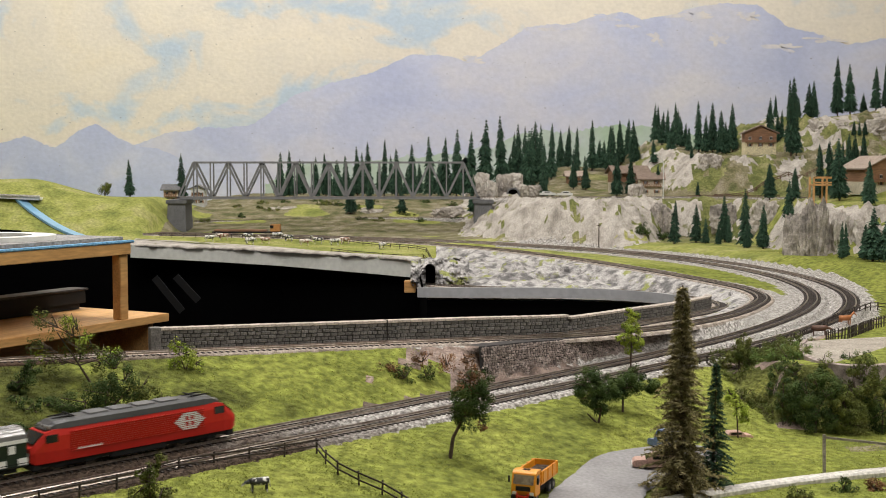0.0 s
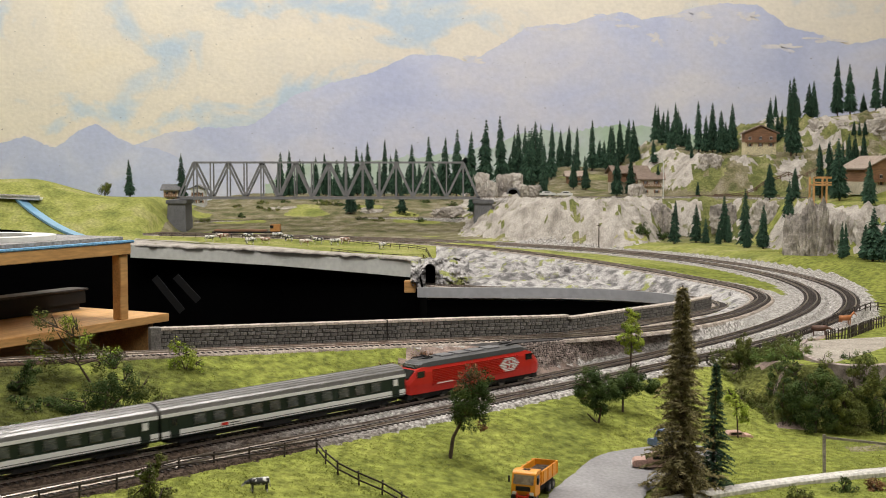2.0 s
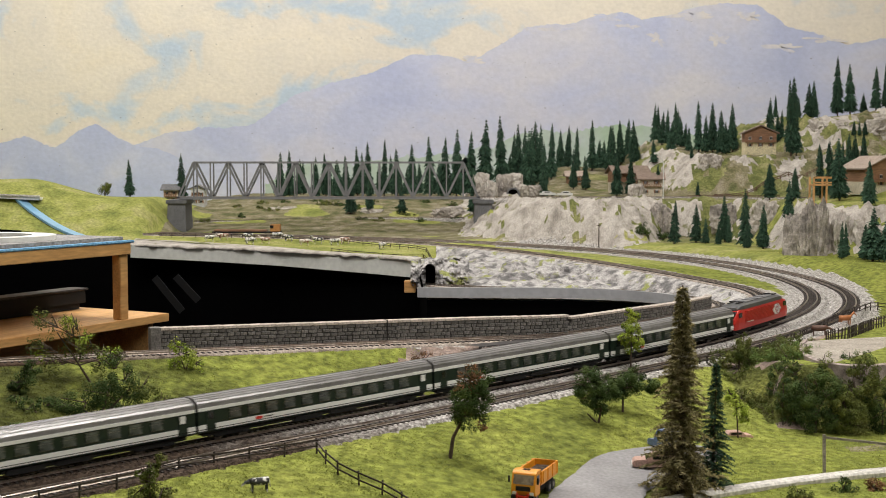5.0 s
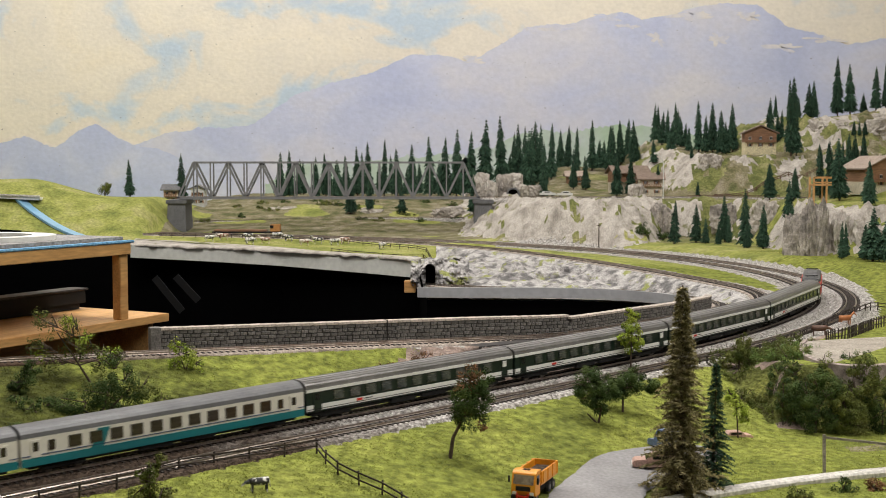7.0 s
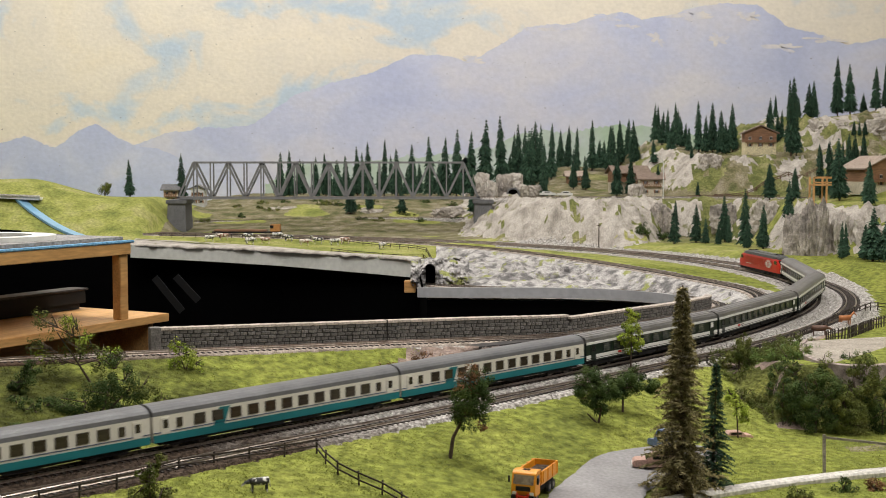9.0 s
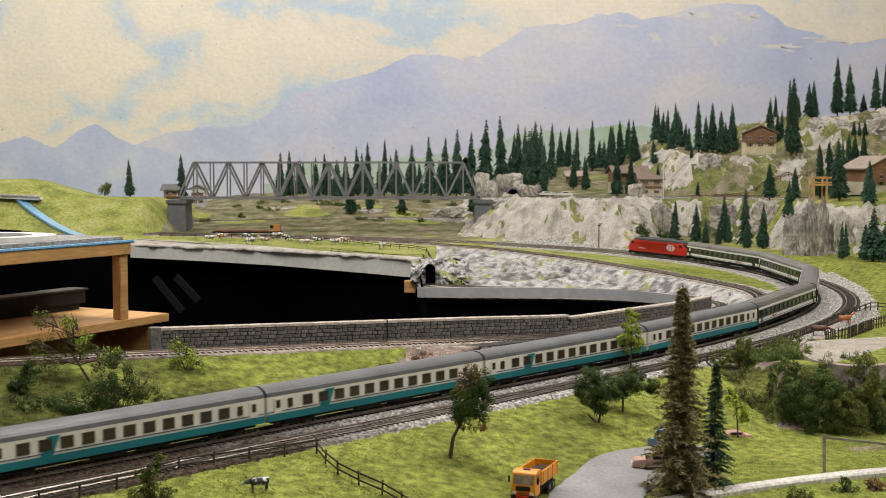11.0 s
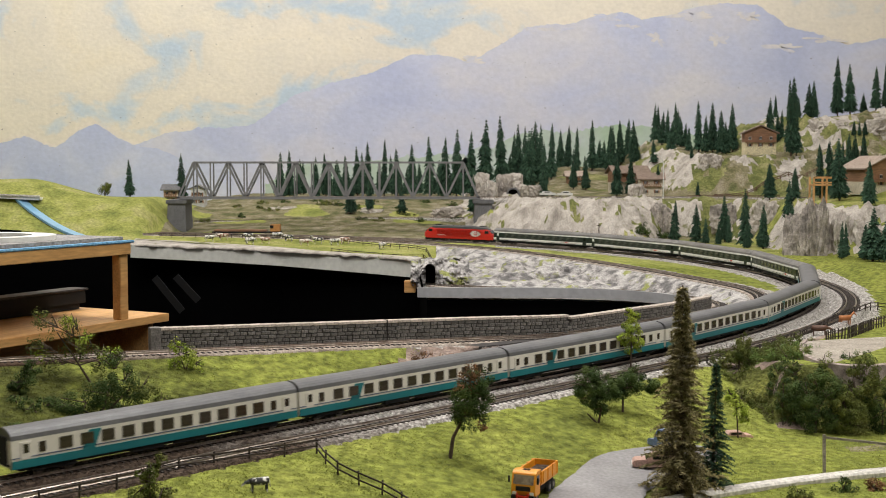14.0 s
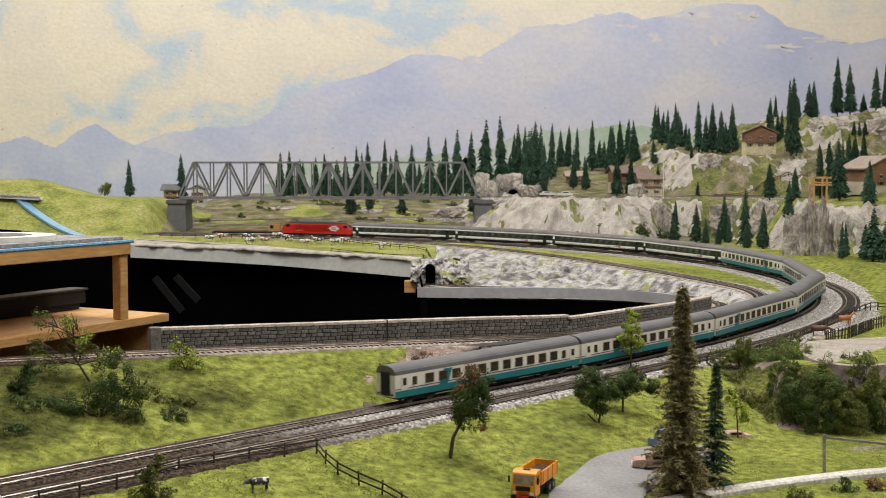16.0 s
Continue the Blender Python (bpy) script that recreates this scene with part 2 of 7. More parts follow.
LINE_IN = spline([(-2.2, 0.56, 0.06), (-1.0, 1.10, 0.057), (-0.66, 1.254, 0.055), (-0.481, 1.334, 0.0535), (-0.32, 1.41, 0.0510), (-0.129, 1.50, 0.0465), (0.048, 1.580, 0.0427), (0.163, 1.644, 0.038),
                  (0.249, 1.713, 0.035), (0.345, 1.807, 0.032), (0.471, 1.992, 0.028), (0.574, 2.222, 0.026), (0.592, 2.369, 0.028), (0.565, 2.49, 0.03),
                  (0.499, 2.64, 0.035), (0.401, 2.81, 0.042), (0.292, 2.99, 0.048), (0.126, 3.20, 0.055), (-0.1, 3.40, 0.06), (-0.4, 3.51, 0.066), (-0.9, 3.56, 0.075), (-1.4, 3.5, 0.085)])
LINE_LOW = spline([(0.10, 1.61, 0.040), (0.18, 1.68, 0.037), (0.257, 1.77, 0.035), (0.315, 1.87, 0.030), (0.373, 1.95, 0.027), (0.442, 2.07, 0.022),
                   (0.512, 2.25, 0.012), (0.52, 2.42, 0.006), (0.46, 2.56, 0.002), (0.35, 2.66, 0.0), (0.1, 2.74, -0.002), (-0.03, 2.84, -0.002), (-0.06, 2.95, -0.002)])

# the opening in the middle of the layout
STRIP = spline([(0.452, 2.20, 0.012), (0.478, 2.33, 0.008), (0.472, 2.43, 0.006), (0.425, 2.53, 0.004), (0.33, 2.605, 0.003), (0.2, 2.645, 0.002), (0.05, 2.665, 0.0), (-0.058, 2.675, 0.0)])
VOID = [(-2.0, 0.72)] + [tuple(p[:2]) for p in side(LINE_IN, 0.035)[(LINE_IN[:, 1] < 1.62) & (LINE_IN[:, 0] > -1.9)][::6]] + \
       [tuple(p[:2]) for p in side(LINE_LOW, 0.032)[14::4] if p[1] < 2.18] + [tuple(p[:2]) for p in STRIP[::4]] + [(-0.058, 2.865), (-0.415, 3.205), (-0.85, 3.45), (-2.0, 3.60)]


def inside(poly, x, y):
    hit = np.zeros(x.shape, bool)
    n = len(poly)
    for i in range(n):
        (x0, y0), (x1, y1) = poly[i], poly[(i + 1) % n]
        c = ((y0 > y) != (y1 > y)) & (x < (x1 - x0) * (y - y0) / (y1 - y0 + 1e-12) + x0)
        hit ^= c
    return hit


def to_poly(poly, x, y, closed=True):
    """Distance to a polygon's edges."""
    best = np.full(x.shape, 1e9)
    n = len(poly)
    for i in range(n if closed else n - 1):
        (x0, y0), (x1, y1) = poly[i][:2], poly[(i + 1) % n][:2]
        dx, dy = x1 - x0, y1 - y0
        t = np.clip(((x - x0) * dx + (y - y0) * dy) / (dx * dx + dy * dy + 1e-12), 0, 1)
        best = np.minimum(best, np.hypot(x - x0 - t * dx, y - y0 - t * dy))
    return best


def nearest(line, x, y):
    """Distance to a line, the height there, and the side (left is positive)."""
    pts = line[::3]
    if x.size < 40:
        e = np.hypot(x[:, None] - pts[None, :, 0], y[:, None] - pts[None, :, 1])
        k = e.argmin(1)
        g = np.gradient(pts[:, :2], axis=0)[k]
        return e[np.arange(x.size), k], pts[k, 2], np.sign(g[:, 0] * (y - pts[k, 1]) - g[:, 1] * (x - pts[k, 0]))
    d = np.full(x.shape, 1e9)
    z = np.zeros(x.shape)
    sg = np.zeros(x.shape)
    g = np.gradient(pts[:, :2], axis=0)
    for (px, py, pz), (gx, gy) in zip(pts, g):
        e = np.hypot(x - px, y - py)
        c = e < d
        d = np.where(c, e, d)
        z = np.where(c, pz, z)
        sg = np.where(c, np.sign(gx * (y - py) - gy * (x - px)), sg)
    return d, z, sg


def smooth(a, b, v):
    t = np.clip((v - a) / (b - a), 0, 1)
    return t * t * (3 - 2 * t)


# ---- the ground's relief ----
PLATEAU = [(0.19, 5.6), (0.19, 3.74), (0.34, 3.54), (0.50, 3.46), (0.60, 3.72), (0.86, 3.68), (0.91, 3.35), (0.90, 3.14), (0.93, 3.02), (1.0, 2.97), (1.2, 2.9), (2.6, 2.6), (2.6, 5.6)]
TERRACE = [(0.80, 5.6), (0.80, 4.5), (0.86, 4.22), (1.0, 4.12), (1.16, 4.14), (1.5, 4.0), (2.6, 3.9), (2.6, 5.6)]
CRAG = [(1.14, 5.6), (1.16, 4.6), (1.22, 4.36), (1.45, 4.28), (2.6, 4.2), (2.6, 5.6)]
BLUFF = [(0.395, 1.62), (0.41, 1.48), (0.52, 1.47), (0.75, 1.46), (1.8, 1.4), (1.8, 2.4), (0.95, 2.2), (0.70, 2.0), (0.52, 1.82)]
# hills: x, y, reach x, reach y, height
HILLS = [(0.30, 4.30, 0.22, 0.25, 0.03), (0.50, 4.85, 0.5, 0.35, 0.10), (1.30, 3.42, 0.32, 0.22, 0.05), (2.0, 4.6, 0.5, 0.5, 0.1),
         (-0.35, 4.4, 0.7, 0.3, 0.03)]


def hash_noise(x, y, scale, seed):
    """Smooth value noise on a grid."""
    rng = np.random.RandomState(seed)
    tab = rng.rand(64, 64)
    u, v = x * scale + 100.3, y * scale + 57.7
    i, j = np.floor(u).astype(int), np.floor(v).astype(int)
    fu, fv = u - i, v - j
    fu, fv = fu * fu * (3 - 2 * fu), fv * fv * (3 - 2 * fv)
    a, b, c, d = tab[i % 64, j % 64], tab[(i + 1) % 64, j % 64], tab[i % 64, (j + 1) % 64], tab[(i + 1) % 64, (j + 1) % 64]
    return (a * (1 - fu) + b * fu) * (1 - fv) + (c * (1 - fu) + d * fu) * fv - 0.5


def relief(x, y):
    """Height of the ground, and how steep and rocky it is meant to be."""
    x, y = np.atleast_1d(np.asarray(x, float)), np.atleast_1d(np.asarray(y, float))
    d1, z1, s1 = nearest(LINE, x, y)
    d2, z2, s2 = nearest(LINE_OUT, x, y)
    d3, z3, s3 = nearest(LINE_IN, x, y)
    d4, z4, s4 = nearest(LINE_LOW, x, y)
    cut = (x < -0.86) & (y > 2.9)
    d1, d2, d3 = np.where(cut, 9.0, d1), np.where(cut, 9.0, d2), np.where(cut, 9.0, d3)
    s1 = np.where(cut, -1.0, s1)
    # meadow before the tracks
    low = -0.050 + 0.035 * smooth(0.5, 1.3, x) * smooth(1.35, 1.7, y) + 0.012 * smooth(-0.2, -0.7, x)
    low = low + 0.010 * hash_noise(x, y, 6, 1) + 0.005 * hash_noise(x, y, 17, 2)
    e4 = to_poly(BLUFF, x, y) * np.where(inside(BLUFF, x, y), 1, -1) + 0.02 * hash_noise(x, y, 30, 31)
    up4 = smooth(-0.025, 0.02, e4)
    low = low * (1 - up4) + (0.022 + 0.02 * smooth(1.7, 2.1, y)) * up4
    far = 0.055 + 0.10 * smooth(3.6, 4.9, y)
    outside = np.where(y < 2.05, low, np.where(y < 2.6, low + (far - low) * smooth(2.05, 2.6, y), far))
    bank = np.interp(y, [1.2, 1.7, 2.1, 2.6], [0.24, 0.20, 0.14, 0.10])
    z = outside
    lf = smooth(-0.80, -0.92, x) * (y > 3)
    z = z * (1 - lf) + lf * (0.052 + 0.118 * smooth(3.38, 3.80, y) + 0.055 * smooth(-1.0, -1.30, x) * smooth(3.38, 3.75, y) * smooth(4.1, 3.85, y) - 0.05 * smooth(3.9, 4.4, y) + 0.008 * hash_noise(x, y, 9, 33))
    # plateau with its cliffs, and hills
    e = to_poly(PLATEAU, x, y) * np.where(inside(PLATEAU, x, y), 1, -1)
    e = e + 0.03 * hash_noise(x, y, 14, 3) + 0.02 * hash_noise(x, y, 34, 4)
    wob = 0.05 * hash_noise(x, y, 11, 13) + 0.03 * hash_noise(x, y, 29, 14)
    e2 = to_poly(TERRACE, x, y) * np.where(inside(TERRACE, x, y), 1, -1) + wob
    e3 = to_poly(CRAG, x, y) * np.where(inside(CRAG, x, y), 1, -1) + wob
    lean = np.interp(x, [0.55, 0.72], [-0.13, -0.06])
    up = smooth(lean, 0.04, e)
    z = z * (1 - up) + 0.165 * up
    for hx, hy, rx, ry, hh in HILLS:
        z = z + hh * np.exp(-((x - hx) / rx) ** 2 - ((y - hy) / ry) ** 2) * (np.where(hx > 0.1, smooth(0.05, 0.30, e), 1))
    z = z + 0.13 * smooth(-0.17, 0.06, e2) + 0.125 * smooth(-0.12, 0.10, e3)
    rocky = smooth(lean - 0.01, lean + 0.03, e) * (1 - smooth(0.03, 0.06, e))
    rocky = np.maximum(rocky, np.maximum(smooth(-0.13, -0.09, e2) * (1 - smooth(0.03, 0.07, e2)), smooth(-0.08, -0.05, e3) * (1 - smooth(0.10, 0.16, e3))))
    ridged = 0.034 * (0.25 - abs(hash_noise(x, y, 15, 5))) + 0.026 * (0.25 - abs(hash_noise(x + 0.3 * y, y, 37, 15))) + 0.014 * hash_noise(x, y, 70, 6)
    z = z + np.where(y > 2.1, rocky, 0.3 * rocky) * ridged * 1.15
    z = z + 0.006 * hash_noise(x, y, 24, 7) * up
    # banks down to the tracks
    dd = np.minimum(d1, d2)
    zt = np.where(d1 < d2, z1, z2) - 0.006
    w = smooth(0.022, 1, dd / np.maximum(bank, 1e-3))
    z_out = zt * (1 - w) + z * w
    # between the main line and the inner line
    f = smooth(0.03, 0.97, (d1 - 0.025) / np.maximum(d1 + d3 - 0.05, 1e-3))
    wall = smooth(0.0, 0.09, x) * (1 - smooth(1.70, 1.82, y))
    bank_in = np.clip((d1 - 0.036 + 0.006 * hash_noise(x, y, 26, 61)) / np.maximum(d1 + d3 - 0.062, 1e-3), 0, 1) ** 0.85
    f = np.where(y < 1.75, bank_in, f)
    f = f * (1 - wall) + wall * smooth(0.040, 0.054, d1)
    z_in = (z1 - 0.006) * (1 - f) + (z3 - 0.006) * f + 0.006 * hash_noise(x, y, 20, 8) * smooth(0.03, 0.08, np.minimum(d1, d3))
    left = (s1 > 0) & (s3 < 0) & (y < 3.4)
    z = np.where(left, z_in, z_out)
    beyond = (s3 > 0) & (s1 > 0) & (y < 3.6)
    g = smooth(0.03, 0.10, d3)
    z = np.where(beyond & (d3 < d1), (z3 - 0.006) * (1 - g) + ((z3 - 0.012) + (z4 - 0.018 - z3 + 0.012) * np.where(y < 2.80, smooth(-0.12, -0.07, x), smooth(-0.05, 0.0, x))) * g, z)
    bed = np.minimum(np.minimum(d1, d2), d3)
    rocky = np.maximum(rocky, (y < 2) * smooth(-0.03, -0.015, e4) * (1 - smooth(0.02, 0.03, e4)))
    return z, rocky, bed, left, beyond


def ground_z(x, y):
    return float(relief(x, y)[0][0])


def build_ground():
    def axis(a, b, c, d, fine, coarse):
        return np.concatenate([np.arange(a, b, coarse), np.arange(b, c, fine), np.arange(c, d + coarse, coarse)])
    xs = axis(-3.4, -1.35, 1.6, 2.6, 0.009, 0.08)
    ys = np.concatenate([np.arange(-1.6, 0.95, 0.08), np.arange(0.95, 2.75, 0.0125), np.arange(2.75, 4.45, 0.0085), np.arange(4.45, 5.42, 0.03)])
    X, Y = np.meshgrid(xs, ys)
    z, rocky, bed, left, beyond = [v.reshape(X.shape) for v in relief(X.ravel(), Y.ravel())]
    n, m = len(xs), len(ys)
    idx = np.arange(n * m).reshape(m, n)
    quads = np.stack([idx[:-1, :-1], idx[:-1, 1:], idx[1:, 1:], idx[1:, :-1]], -1).reshape(-1, 4)
    cx, cy = X.ravel()[quads].mean(1), Y.ravel()[quads].mean(1)
    zq = z.ravel()[quads]
    steep = zq.max(1) - zq.min(1)
    kind = np.zeros(len(quads), int)
    kind[(cy > 2.9)] = 1
    kind[(cy > 3.62) & (cx > -0.85) & (hash_noise(cx, cy, 9, 11) < 0.27)] = 2
    kind[(rocky.ravel()[quads].mean(1) > 0.35)] = 3
    kind[(rocky.ravel()[quads].mean(1) > 0.25) & (cy < 2.1)] = 5
    kind[(kind == 3) & (hash_noise(cx, cy, 40, 51) + 0.7 * hash_noise(cx, cy, 95, 52) > 0.35) & (cy > 2.1)] = 1
    kind[(kind == 3) & (cy > 3.88) & (hash_noise(cx, cy, 8, 54) + 0.5 * hash_noise(cx, cy, 25, 55) < -0.20)] = 2
    kind[(kind == 3) & (cy > 3.3) & (cx > 0.66) & (hash_noise(cx, cy, 12, 56) + 0.4 * hash_noise(cx, cy, 40, 57) < 0.0)] = 1
    kind[(kind == 1) & (cy > 3.4) & (cx > 0.15)] = 8
    kind[left.ravel()[quads].all(1) & (cx > -0.05) & (cy < 1.95)] = np.where(cy[left.ravel()[quads].all(1) & (cx > -0.05) & (cy < 1.95)] < 1.76, 5, 4)
    kind[(cx > -0.12) & (cx < 0.06) & left.ravel()[quads].all(1) & (cy < 1.75) & (hash_noise(cx, cy, 40, 21) + (cx + 0.04) * 6 > 0.0)] = 5
    kind[(cx > 0.45) & (cx < 1.0) & (cy > 1.35) & (cy < 1.75) & (hash_noise(cx, cy, 12, 22) > 0.08)] = 2
    bq = bed.ravel()[quads].mean(1)
    kind[(bq < np.interp(cy, [1.75, 1.95], [0.027, 0.048])) & (cy > 1.45) & (cy < 3.9) & (cx > -0.5)] = 4
    kind[(bq < 0.027) & (cy <= 1.45) & ~left.ravel()[quads].all(1)] = 4
    turf = np.flatnonzero(left.ravel()[quads].all(1) & (cx < 0.02) & (cy < 1.75) & (hash_noise(cx, cy, 40, 21) + (cx + 0.04) * 6 < 0.0))
    t1, t3 = nearest(LINE, cx[turf], cy[turf])[0], nearest(LINE_IN, cx[turf], cy[turf])[0]
    kind[turf[(t1 > 0.027) & (t3 > 0.018)]] = 0
    kind[(kind == 5) & (cx > 0.33) & (cy < 2.1) & (hash_noise(cx, cy, 28, 73) < 0.05)] = 7
    kind[beyond.ravel()[quads].all(1)] = 4
    kind[beyond.ravel()[quads].all(1) & (cy > 2.86) & (cx < -0.02)] = 1
    kind[beyond.ravel()[quads].all(1) & (cx > -0.02) & (nearest(LINE_IN, cx, cy)[0] > 0.03)] = 6
    keep = ~inside(VOID, cx, cy) & ~((cx > -0.08) & (cx < 0.035) & (cy > 2.74) & (cy < 2.90))
    ob = mesh_object("ground", np.stack([X.ravel(), Y.ravel(), z.ravel()], 1).tolist(), quads[keep].tolist(), GRASS,
                     mats=[GRASS, GRASS_FAR, SCRUB, ROCK, BALLAST, ROCK_BROWN, ROCK_GREY, GRASS_DARK, GRASS_HILL], index=kind[keep].tolist(), smooth=True)
    return tagged(ob, "green flocked meadows, scrub and pale plaster rock slopes", "ground", kind="structure")


build_ground()


# ---- tracks: bed, sleepers and rails ----


def sweep(name, line, profile, mat, parent, smooth_it=False):
    g = np.gradient(line[:, :2], axis=0)
    g /= np.linalg.norm(g, axis=1)[:, None] + 1e-9
    nrm = np.stack([-g[:, 1], g[:, 0]], 1)
    k = len(profile)
    verts = []
    for p, q in zip(line, nrm):
        for a, b in profile:
            verts.append((p[0] + q[0] * a, p[1] + q[1] * a, p[2] + b))
    faces = []
    for i in range(len(line) - 1):
        for j in range(k - 1):
            faces.append((i * k + j, i * k + j + 1, (i + 1) * k + j + 1, (i + 1) * k + j))
    ob = mesh_object(name, verts, faces, mat, parent, smooth=smooth_it)
    return ob


def track(name, line, label, bed=None):
    root = empty(name, label, "railway track", kind="structure")
    w = 0.034 if bed is None else 0.023
    sweep("ballast_bed", line, [(-w, -0.016 if bed is None else -0.008), (-0.021 if bed else -0.024, -0.0046), (-0.019, -0.0036), (0.019, -0.0036), (0.021 if bed else 0.024, -0.0046), (w, -0.016 if bed is None else -0.008)], bed or BALLAST, root)
    for off in (-0.00825, 0.00825):
        o = off
        sweep("rail", line, [(o - 0.0012, -0.0024), (o - 0.0004, -0.0018), (o - 0.0004, -0.0006), (o - 0.0006, 0.0), (o + 0.0006, 0.0), (o + 0.0004, -0.0006),
                             (o + 0.0004, -0.0018), (o + 0.0012, -0.0024)], RAIL, root)
    d = np.concatenate([[0], np.cumsum(np.linalg.norm(np.diff(line, axis=0), axis=1))])
    ss = np.arange(0.004, d[-1], 0.0072)
    P = np.stack([np.interp(ss, d, line[:, i]) for i in range(3)], 1)
    g = np.gradient(P[:, :2], axis=0)
    g /= np.linalg.norm(g, axis=1)[:, None]
    verts, faces = [], []
    for (x, y, z), (gx, gy) in zip(P, g):
        b = len(verts)
        for a, c, h in [(-1, -1, 0), (1, -1, 0), (1, 1, 0), (-1, 1, 0), (-1, -1, 1), (1, -1, 1), (1, 1, 1), (-1, 1, 1)]:
            u, v = a * 0.0014 * (0.8 if h else 1), c * 0.015
            verts.append((x + gx * u - gy * v, y + gy * u + gx * v, z - 0.0052 + h * 0.0028))
        faces += [(b + 4, b + 5, b + 6, b + 7), (b, b + 1, b + 5, b + 4), (b + 1, b + 2, b + 6, b + 5), (b + 2, b + 3, b + 7, b + 6), (b + 3, b, b + 4, b + 7)]
    tagged(mesh_object("sleepers", verts, faces, SLEEPER, root), kind="stuff")
    return root


track("railway_track_main", LINE, "weathered railway track on grey ballast, carrying the train")
track("railway_track_outer", LINE_OUT, "weathered railway track on grey ballast beside the meadow fence")
track("railway_track_inner", LINE_IN, "weathered single railway track below the stone parapet", EARTH)
track("railway_track_low", LINE_LOW, "railway track descending towards the tunnel mouth", EARTH)

# ---- hall, painted backdrop, black void ----
BACK_Y = 5.25


def backdrop_paint(name, stops, scale, fine=0.05, seed=0.0):
    """Brushed wall paint, cloudy between several colours."""
    m = bpy.data.materials.new(name)
    m.use_nodes = True
    n, l = m.node_tree.nodes, m.node_tree.links
    b = n["Principled BSDF"]
    b.inputs["Roughness"].default_value = 0.75
    co, mp = n.new("ShaderNodeTexCoord"), n.new("ShaderNodeMapping")
    mp.inputs["Scale"].default_value, mp.inputs["Location"].default_value = (1, 1, 1.3), (seed, seed * 0.7, seed * 0.3)
    l.new(co.outputs["Object"], mp.inputs["Vector"])
    no = n.new("ShaderNodeTexNoise")
    no.inputs["Scale"].default_value, no.inputs["Detail"].default_value, no.inputs["Roughness"].default_value = scale, 7, 0.5
    no.inputs["Distortion"].default_value = 0.4
    l.new(mp.outputs[0], no.inputs["Vector"])
    r = n.new("ShaderNodeValToRGB")
    e = r.color_ramp.elements
    e[0].position, e[0].color = stops[0][0], (*stops[0][1], 1)
    e[1].position, e[1].color = stops[-1][0], (*stops[-1][1], 1)
    for p, c in stops[1:-1]:
        e.new(p).color = (*c, 1)
    l.new(no.outputs["Fac"], r.inputs[0])
    f = n.new("ShaderNodeTexNoise")
    f.inputs["Scale"].default_value, f.inputs["Detail"].default_value = 55, 5
    l.new(mp.outputs[0], f.inputs["Vector"])
    mr = n.new("ShaderNodeMapRange")
    mr.inputs["From Min"].default_value, mr.inputs["From Max"].default_value = 0.3, 0.7
    mr.inputs["To Min"].default_value, mr.inputs["To Max"].default_value = 1 - fine, 1 + fine
    l.new(f.outputs["Fac"], mr.inputs["Value"])
    sc = n.new("ShaderNodeVectorMath")
    sc.operation = "SCALE"
    l.new(r.outputs[0], sc.inputs[0])
    l.new(mr.outputs[0], sc.inputs["Scale"])
    l.new(sc.outputs[0], b.inputs["Base Color"])
    bp = n.new("ShaderNodeBump")
    bp.inputs["Strength"].default_value, bp.inputs["Distance"].default_value = 0.25, 0.004
    l.new(f.outputs["Fac"], bp.inputs["Height"])
    l.new(bp.outputs[0], b.inputs["Normal"])
    return m


SKY_PAINT = backdrop_paint("painted_sky", [(0.36, (0.53, 0.63, 0.74)), (0.425, (0.66, 0.69, 0.71)), (0.475, (0.79, 0.73, 0.64)), (0.60, (0.84, 0.77, 0.66)), (0.78, (0.84, 0.75, 0.60))], 3.1, seed=3.7)
MOUNT_PAINT = backdrop_paint("painted_blue_mountain", [(0.35, (0.50, 0.54, 0.74)), (0.50, (0.57, 0.60, 0.77)), (0.62, (0.64, 0.64, 0.74)), (0.75, (0.71, 0.69, 0.73))], 2.4)
MOUNT_NEAR = backdrop_paint("painted_violet_mountain", [(0.35, (0.47, 0.52, 0.74)), (0.6, (0.54, 0.58, 0.77)), (0.8, (0.66, 0.66, 0.76))], 4.0)
SNOW_PAINT = backdrop_paint("painted_snow", [(0.38, (0.62, 0.63, 0.75)), (0.55, (0.72, 0.69, 0.70)), (0.72, (0.80, 0.75, 0.68))], 9.0)


def build_hall():
    wall = mesh_object("wall_north", [(-5, BACK_Y, -1.1), (5, BACK_Y, -1.1), (5, BACK_Y, 2.6), (-5, BACK_Y, 2.6), (-5, BACK_Y + .15, -1.1), (5, BACK_Y + .15, -1.1),
                                      (5, BACK_Y + .15, 2.6), (-5, BACK_Y + .15, 2.6)], [(0, 1, 2, 3), (4, 7, 6, 5), (3, 2, 6, 7)], SKY_PAINT)
    tagged(wall, "wall painted with a pale blue sky and cream clouds", "wall", kind="structure")
    for name, spec in (("wall_west", (-5.15, -5.0, -4, BACK_Y, -1.1, 2.6)), ("wall_east", (5.0, 5.15, -4, BACK_Y, -1.1, 2.6)),
                       ("wall_south", (-5, 5, -4.15, -4.0, -1.1, 2.6)), ("floor", (-5, 5, -4, BACK_Y, -1.2, -1.1)), ("ceiling", (-5, 5, -4, BACK_Y, 2.6, 2.7))):
        tagged(part(name, boxes(spec), PLASTER), "plain cream plaster of the hall", name.split("_")[0], kind="structure")


